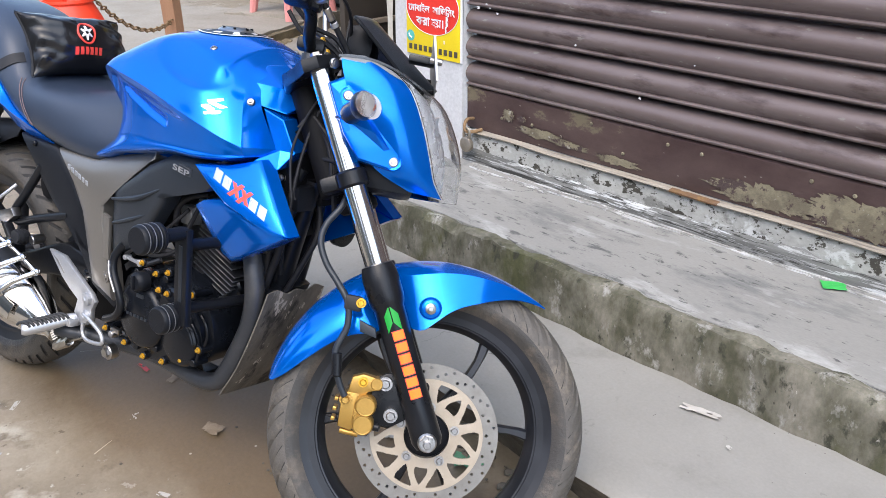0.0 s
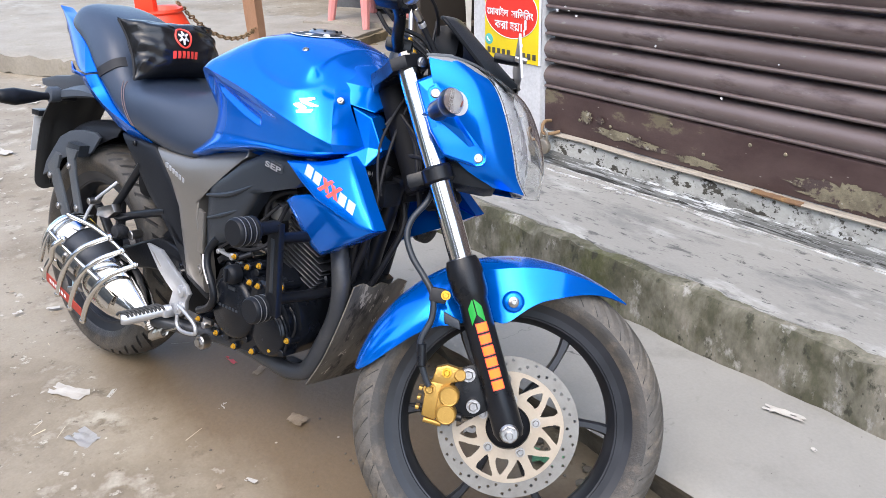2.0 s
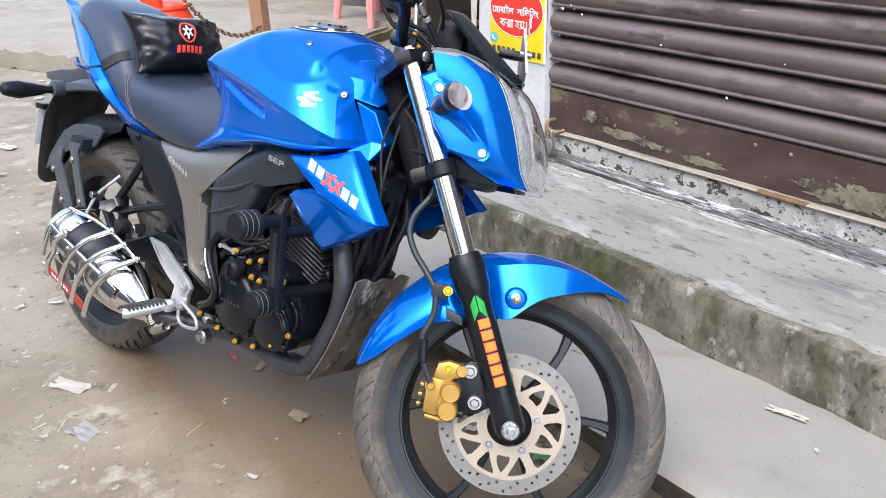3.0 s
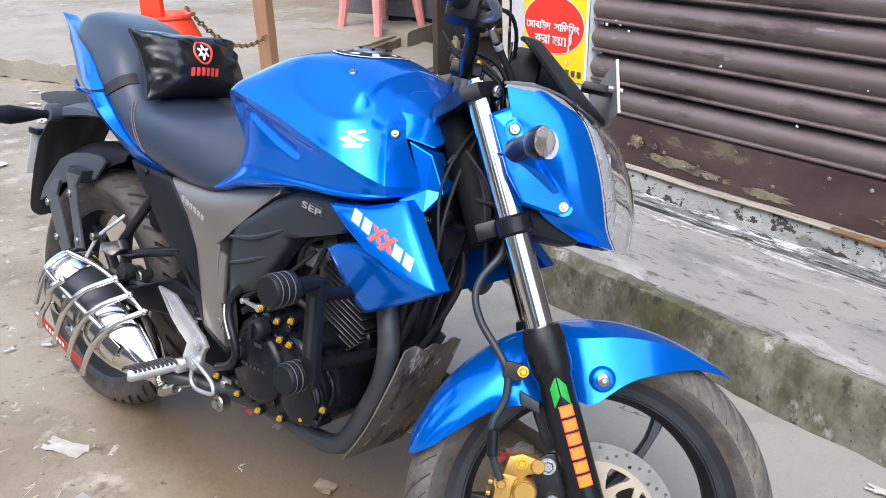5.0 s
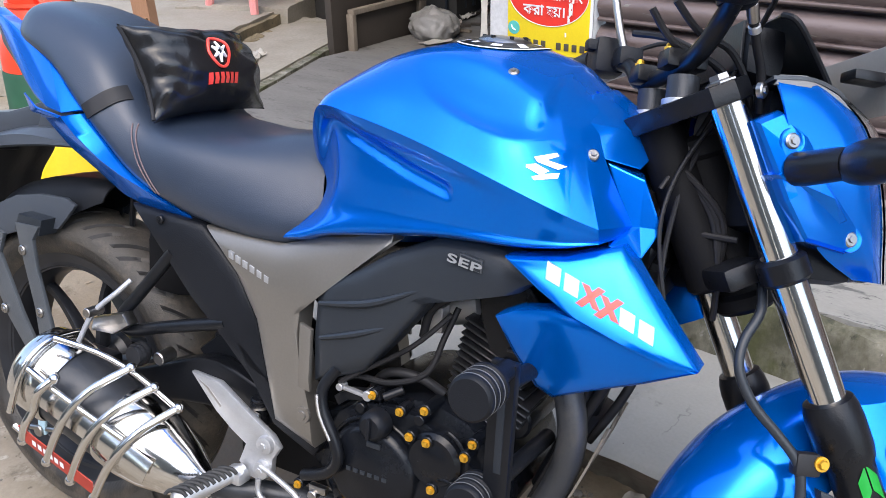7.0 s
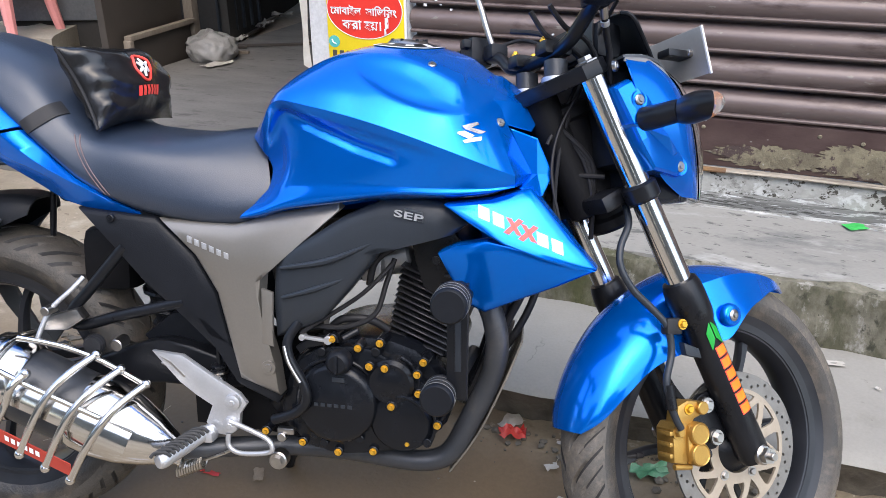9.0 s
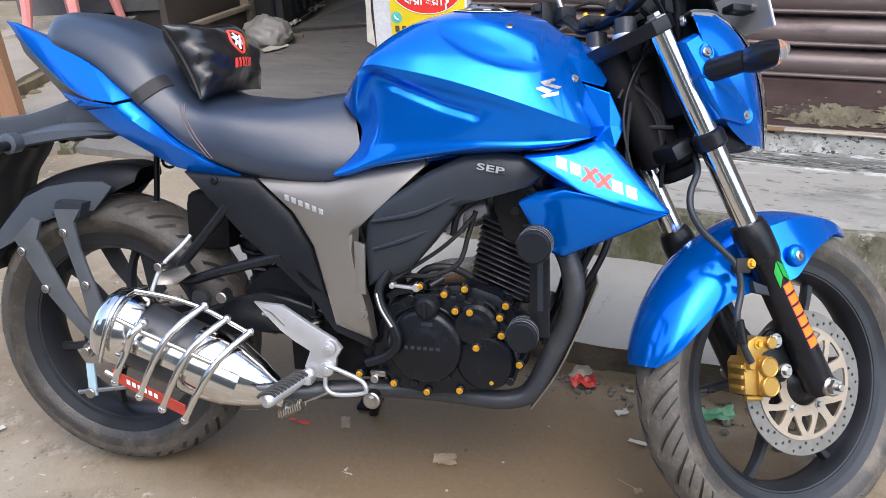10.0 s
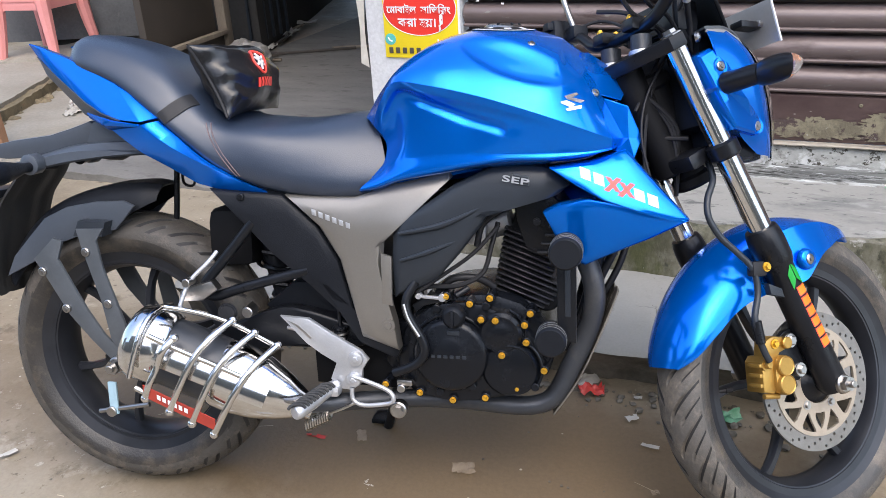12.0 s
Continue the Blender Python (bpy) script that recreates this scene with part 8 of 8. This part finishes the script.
def build_pillow():
    pw = thing("seat_pillow", "small shiny black vinyl pillow strapped on the motorcycle seat", "pillow", BIKE)
    # standing across the seat, lying back against the passenger step
    n, m = 48, 36
    cx, cz = 0.245, 0.860
    tilt = radians(28)
    front, back = [], []
    for i in range(n + 1):
        ra, rb = [], []
        for j in range(m + 1):
            u, v = i / n * 2 - 1, j / m * 2 - 1
            pin = 1 - 0.10 * (1 - v * v) * abs(u) ** 2.2 + 0.01 * abs(u * v) ** 4
            pinv = 1 - 0.11 * (1 - u * u) * abs(v) ** 2.2 + 0.01 * abs(u * v) ** 4
            h = 0.064 * ((1 - abs(u) ** 2.6) * (1 - abs(v) ** 2.5)) ** 0.58
            k = min(1.0, h / 0.025)
            wr = 0.012 * noise.noise(Vector((u * 2.3, v * 1.9, 4.2))) + 0.0025 * noise.noise(Vector((u * 5.5, v * 4.5, 1)))
            fold = 0.009 * math.sin(8.0 * (v * 1.3 + u * 0.5) + 2 * u) * max(0, abs(u) - 0.30)
            y, w = u * 0.127 * pin - 0.004, v * 0.077 * pinv * (1 - 0.05 * (u + 1))
            for row, s in ((ra, 1.0), (rb, -0.62)):
                d = s * h + (wr + fold) * k * (1 if s > 0 else -0.4)
                x2, z2 = d * math.cos(tilt) - w * math.sin(tilt), d * math.sin(tilt) + w * math.cos(tilt)
                row.append(Vector((cx + x2, y, cz + z2)))
        front.append(ra)
        back.append(rb)
    bm = merged(rings(front, closed_ring=False, caps=False), rings(back, closed_ring=False, caps=False))
    bmesh.ops.remove_doubles(bm, verts=bm.verts, dist=1e-5)
    cu = part("cushion", bm, PILLOWM, pw, "creased shiny black vinyl cushion", sharp=80)

    def face(u, v, lift=0.0025):
        pin = 1 - 0.10 * (1 - v * v) * abs(u) ** 2.2 + 0.01 * abs(u * v) ** 4
        pinv = 1 - 0.11 * (1 - u * u) * abs(v) ** 2.2 + 0.01 * abs(u * v) ** 4
        h = 0.064 * ((1 - abs(u) ** 2.6) * (1 - abs(v) ** 2.5)) ** 0.58
        k = min(1.0, h / 0.025)
        wr = 0.012 * noise.noise(Vector((u * 2.3, v * 1.9, 4.2))) + 0.0025 * noise.noise(Vector((u * 5.5, v * 4.5, 1)))
        fold = 0.009 * math.sin(8.0 * (v * 1.3 + u * 0.5) + 2 * u) * max(0, abs(u) - 0.30)
        d = h + (wr + fold) * k + lift
        w = v * 0.077 * pinv * (1 - 0.05 * (u + 1))
        return Vector((cx + d * math.cos(tilt) - w * math.sin(tilt), u * 0.127 * pin - 0.004, cz + d * math.sin(tilt) + w * math.cos(tilt)))

    mu, mv = -0.08, 0.10
    part("round_mark", tube([face(mu + 0.150 * math.cos(a), mv + 0.33 * math.sin(a), 0.0015) for a in np.linspace(0, 2 * math.pi, 40, endpoint=False)], 0.0024, 6, 1, True), REDS, cu, "red printed ring")
    for k in range(6):
        a = math.pi * k / 3 + 0.5
        part("ray_mark", tube([face(mu + 0.03 * math.cos(a), mv + 0.06 * math.sin(a), 0.001), face(mu + 0.105 * math.cos(a), mv + 0.23 * math.sin(a), 0.001)], [0.0038, 0.0019], 6, 1), SIGNW, cu, "white printed ray")
    for k in range(6):
        u = mu + 0.235 - 0.094 * k
        part("red_bar", rings([[face(u - 0.033, v, 0.0012), face(u + 0.033, v, 0.0012)] for v in (-0.34, -0.45, -0.56)], closed_ring=False, caps=False), REDS, cu, "plain red letter bar")
    part("piping", tube([Vector((cx - v * 0.075 * math.sin(tilt), -0.131 * (1 - 0.10 * (1 - v * v)), cz + v * 0.075 * math.cos(tilt))) for v in np.linspace(-0.98, 0.98, 12)], 0.003, 8, 2), HOSE, cu)
    st = []
    for k in range(7):
        pair = []
        for a, b in (((0.206, -0.104, 0.848), (0.148, -0.150, 0.804)), ((0.224, -0.108, 0.828), (0.162, -0.153, 0.783))):
            hit = SEAT_TREE.find_nearest(Vector(a).lerp(Vector(b), k / 6))[0]
            pair.append(hit + Vector((0, hit.y, 0.05)).normalized() * 0.003)
        st.append(pair)
    part("strap", thicken(rings([r for r in zip(*[spline(c, 4) for c in zip(*st)])], closed_ring=False, caps=False), 0.002), HOSE, pw, "flat black strap")
    return pw


build_pillow()

# ---- litter ----


def lay(name, bm, material, label, cat, x, y, z, turn=0.0):
    group = {"paper_scrap": "paper scraps on the ground", "dry_leaf": "dry leaves on the mud"}.get(name, "")
    return solid(name, bm, material, label, cat, Matrix.Translation((x, y, z)) @ Matrix.Rotation(radians(turn), 4, "Z"), group, sharp=70)


lay("green_tag", scrap(0.055, 0.042, 3, 0.004, 5), GREENTAG, "small green printed card lying on the step", "card", 1.505, 1.538, STEP_Z + 0.002, 35)
lay("paper_scrap", scrap(0.085, 0.022, 9, 0.008, 6), PAPER, "torn white paper scrap lying on the cement slab", "paper", 1.455, 1.050, SLAB_Z + 0.002, 15)
lay("paper_scrap", scrap(0.012, 0.012, 12, 0.004, 3), PAPER, "tiny white paper bit on the cement slab", "paper", 1.565, 0.98, SLAB_Z + 0.002, 0)
lay("paper_scrap", scrap(0.110, 0.045, 14, 0.010, 6), PAPER, "crumpled white paper lying on the mud", "paper", 0.11, -0.085, 0.0, 30)
lay("dry_leaf", scrap(0.050, 0.035, 15, 0.010, 5), LEAFM, "curled dry leaf lying on the mud", "leaf", 0.617, 0.308, 0.0, 20)
lay("dry_leaf", scrap(0.045, 0.032, 16, 0.009, 5), LEAFM, "curled dry leaf lying on the mud", "leaf", 0.90, -0.10, 0.0, 80)
lay("foil_packet", scrap(0.060, 0.034, 17, 0.030, 7), REDPACK, "crushed red foil packet beside the slab", "packet", 0.815, 0.675, 0.002, 20)
lay("paper_scrap", scrap(0.060, 0.040, 18, 0.020, 6), PAPER, "crumpled pale wrapper beside the slab", "paper", 0.80, 0.715, 0.002, 70)
lay("paper_scrap", scrap(0.020, 0.012, 19, 0.004, 4), PAPER, "small white paper bit on the mud", "paper", 0.925, 0.69, 0.0, 10)
lay("green_wrapper", scrap(0.075, 0.045, 21, 0.025, 6), GREENW, "crushed green wrapper on the mud", "wrapper", 1.13, 0.66, 0.0, 30)
lay("white_wrapper", scrap(0.055, 0.045, 22, 0.025, 6), PAPER, "crumpled pale blue wrapper at the slab's edge", "wrapper", 1.62, 0.52, 0.0, 30)
lay("blue_wrapper", scrap(0.075, 0.05, 23, 0.012, 7), BAGM, "crumpled thin pale wrapper pressed into the mud", "wrapper", 0.346, -0.121, 0.0, 20)
lay("dry_leaf", scrap(0.040, 0.022, 24, 0.008, 5), LEAFM, "small curled dry leaf lying on the mud", "leaf", 0.349, 0.344, 0.0, 120)
lay("paper_scrap", scrap(0.028, 0.020, 25, 0.010, 4), PAPER, "small white paper bit on the mud", "paper", 0.928, 0.60, 0.0, 40)
lay("red_scrap", scrap(0.050, 0.012, 26, 0.004, 4), REDPACK, "thin strip of red foil lying on the mud", "packet", 0.246, 0.311, 0.0, 5)
for _x, _y, _k in ((-0.635, -0.043, 60), (-0.463, -0.069, 61), (0.192, -0.001, 62), (0.723, 0.054, 63), (0.75, 0.115, 64), (-0.423, 0.027, 65), (-0.918, 0.563, 66), (0.438, 0.196, 67), (0.985, 0.51, 68), (1.02, 0.36, 69)):
    lay("paper_scrap", scrap(0.016 + 0.012 * (_k % 3), 0.012 + 0.004 * (_k % 2), _k, 0.004, 4), PAPER if _k % 3 else LEAFM, "tiny scrap of litter on the mud", "litter", _x, _y, 0.0, 37 * _k)
_r = random.Random(11)
for _k in range(36):
    lay("paper_scrap", scrap(_r.uniform(0.04, 0.16), _r.uniform(0.02, 0.06), 30 + _k, 0.012, 5), PAPER, "white paper scrap strewn on the dusty ground", "paper", _r.uniform(-4.0, -1.3), _r.uniform(-0.3, 1.2), 0.002, _r.uniform(0, 180))
for _k in range(4):
    lay("paper_scrap", scrap(_r.uniform(0.08, 0.14), _r.uniform(0.05, 0.08), 50 + _k, 0.05, 6), PAPER, "crumpled paper lying at the ledge's foot", "paper", -2.50 - 0.05 * _k, 2.42 + 0.07 * _k, 0.05, _r.uniform(0, 180))

_bm = bmesh.new()
_r = random.Random(4)
for _k in range(200):
    x, y, a, ln = _r.uniform(-4.5, 2.6), _r.uniform(-1.0, 1.6), _r.uniform(0, 6.28), _r.uniform(0.015, 0.06)
    if y > SLAB_Y - 0.05 and x > STEP_X0 - 0.2:
        continue
    c, s = math.cos(a), math.sin(a)
    w = 0.0008
    v = [_bm.verts.new((x + c * t * ln - s * w * q, y + s * t * ln + c * w * q, 0.006 + 0.004 * (t > 0) * _r.random())) for t, q in ((0, -1), (0, 1), (1, 1), (1, -1))]
    _bm.faces.new(v)
solid("straw_litter", _bm, STRAW, "thin dry straw strewn over the ground", "straw", kind="stuff")
_bm = bmesh.new()
_r = random.Random(8)
for _k in range(900):
    x = _r.uniform(-0.6, 3.4)
    near = _r.random() < 0.7
    y = slab_edge(x) - abs(_r.gauss(0, 0.05)) + 0.01 if near else _r.uniform(-1.2, 0.7)
    s = _r.uniform(0.002, 0.012) if near and _r.random() < 0.5 else _r.uniform(0.0015, 0.004)
    b = bmesh.ops.create_icosphere(_bm, subdivisions=1, radius=s)
    for v in b["verts"]:
        v.co = Vector((v.co.x * _r.uniform(0.8, 1.3), v.co.y * _r.uniform(0.8, 1.3), v.co.z * 0.6)) + Vector((x, y, s * 0.2))
solid("rubble", _bm, BROKEN, "small stones and crumbs of concrete along the slab's edge", "rubble", kind="stuff")

# ---- things in the alley ----


def build_chair(m, label):
    ch = thing("plastic_chair", label, "chair", m)
    part("seat", prism([(-0.20, 0.40), (0.20, 0.40), (0.20, 0.425), (-0.20, 0.425)], -0.20, 0.20, 0.010), PINK, ch)
    for sx in (-1, 1):
        for sy in (-1, 1):
            part("leg", tube([(0.185 * sx, 0.185 * sy, 0.41), (0.20 * sx, 0.20 * sy, 0.20), (0.225 * sx, 0.225 * sy, 0.0)], [0.050, 0.038, 0.028], 8, 3), PINK, ch)
        part("apron", prism([(-0.19, 0.41), (0.19, 0.41), (0.185, 0.30), (0.13, 0.345), (-0.13, 0.345), (-0.185, 0.30)], 0.188 * sx - 0.006, 0.188 * sx + 0.006, 0.002), PINK, ch)
        part("apron", moved(prism([(-0.19, 0.41), (0.19, 0.41), (0.185, 0.30), (0.13, 0.345), (-0.13, 0.345), (-0.185, 0.30)], 0.188 * sx - 0.006, 0.188 * sx + 0.006, 0.002), Matrix.Rotation(radians(90), 4, "Z")), PINK, ch)
        part("arm", tube([(-0.19, 0.20 * sx, 0.42), (-0.17, 0.23 * sx, 0.60), (0.05, 0.235 * sx, 0.62), (0.19, 0.21 * sx, 0.60), (0.20, 0.20 * sx, 0.42)], 0.018, 8, 4), PINK, ch)
    rows = [[Vector((-0.19 - 0.10 * t + 0.03 * (k / 4) ** 2, 0.20 * k / 4, 0.42 + 0.45 * t - 0.03 * (k / 4) ** 2 * t)) for k in range(-4, 5)] for t in (0, 0.35, 0.7, 1.0)]
    part("backrest", thicken(skin(rows, 3, 2), 0.012), PINK, ch)
    return ch


build_chair(Matrix.Translation((-3.62, 3.42, 0.13)) @ Matrix.Rotation(radians(95), 4, "Z"), "pale pink moulded plastic chair standing on the cement ledge")

solid("timber_post", rough_block(-0.045, 0.045, -0.03, 0.03, 0.0, 1.6, 0.10, 0.004, 90), POSTM, "bare orange-brown timber post", "post", Matrix.Translation((-2.42, 1.83, 0.04)) @ Matrix.Rotation(radians(20), 4, "Z") @ Matrix.Rotation(radians(-2), 4, "Y"))
_bol = thing("road_barrel", "red, green and yellow banded plastic road barrel with a chain", "barrel", Matrix.Translation((-1.86, 1.05, 0)))
part("base_band", lathe([(0.0, 0.0), (0.205, 0.0), (0.208, 0.03), (0.198, 0.05), (0.192, 0.25), (0.187, 0.262), (0.0, 0.262)], (0, 0, 0), 40, "Z"), YELLOWP, _bol, "yellow base band")
part("middle_band", lathe([(0.0, 0.263), (0.185, 0.263), (0.182, 0.28), (0.176, 0.42), (0.171, 0.432), (0.0, 0.432)], (0, 0, 0), 40, "Z"), GREENP, _bol, "dark green middle band")
part("top_band", lathe([(0.0, 0.433), (0.172, 0.433), (0.170, 0.47), (0.158, 0.545), (0.150, 0.555), (0.138, 0.585), (0.108, 0.650), (0.116, 0.660), (0.114, 0.672), (0.096, 0.668), (0.080, 0.640), (0.0, 0.635)], (0, 0, 0), 40, "Z"), REDP, _bol, "flared red top")
part("back", moved(box((-0.03, -0.045, 0.70), (0.11, 0.035, 0.16), 0.012), Matrix.Rotation(radians(30), 4, "Z")), REDP, _bol, "upright red tab")
part("hole", moved(lathe([(0.0, -0.004), (0.012, -0.004), (0.014, 0.002), (0.014, 0.01)], (0, 0, 0), 14), Matrix.Translation((0.095, -0.080, 0.603)) @ Matrix.Rotation(radians(52), 4, "Z")), SATIN, _bol, "dark hole")

_a, _b = Vector((-1.80, 1.13, 0.69)), Vector((-2.40, 1.80, 0.42))
_chain = thing("chain", "rusty iron chain slung from the post", "chain")
for _k in range(24):
    _t = _k / 23
    p = _a.lerp(_b, _t) + Vector((0, 0, -0.10 * 4 * _t * (1 - _t)))
    d = (_b - _a).normalized()
    ring = [(0.020 * math.cos(a), 0.011 * math.sin(a), 0) for a in np.linspace(0, 2 * math.pi, 10, endpoint=False)]
    bm = tube(ring, 0.0045, 6, 1, True)
    q = Vector((1, 0, 0)).rotation_difference(d).to_matrix().to_4x4()
    part("link", moved(bm, Matrix.Translation(p) @ q @ Matrix.Rotation(radians(90 * (_k % 2) + 20), 4, "X")), RUST, _chain)

_bm = bmesh.new()
bmesh.ops.create_icosphere(_bm, subdivisions=4, radius=1)
for v in _bm.verts:
    q = noise.noise_vector(v.co * 2.1) * 0.28 + noise.noise_vector(v.co * 5) * 0.12
    v.co = Vector((v.co.x * 0.17, v.co.y * 0.15, max(-0.02, v.co.z * 0.12 + 0.08))) + q * 0.11
solid("plastic_bag", _bm, BAGM, "crumpled grey plastic bag on the alley floor", "bag", Matrix.Translation((-2.22, 3.72, 0.01)), sharp=180)
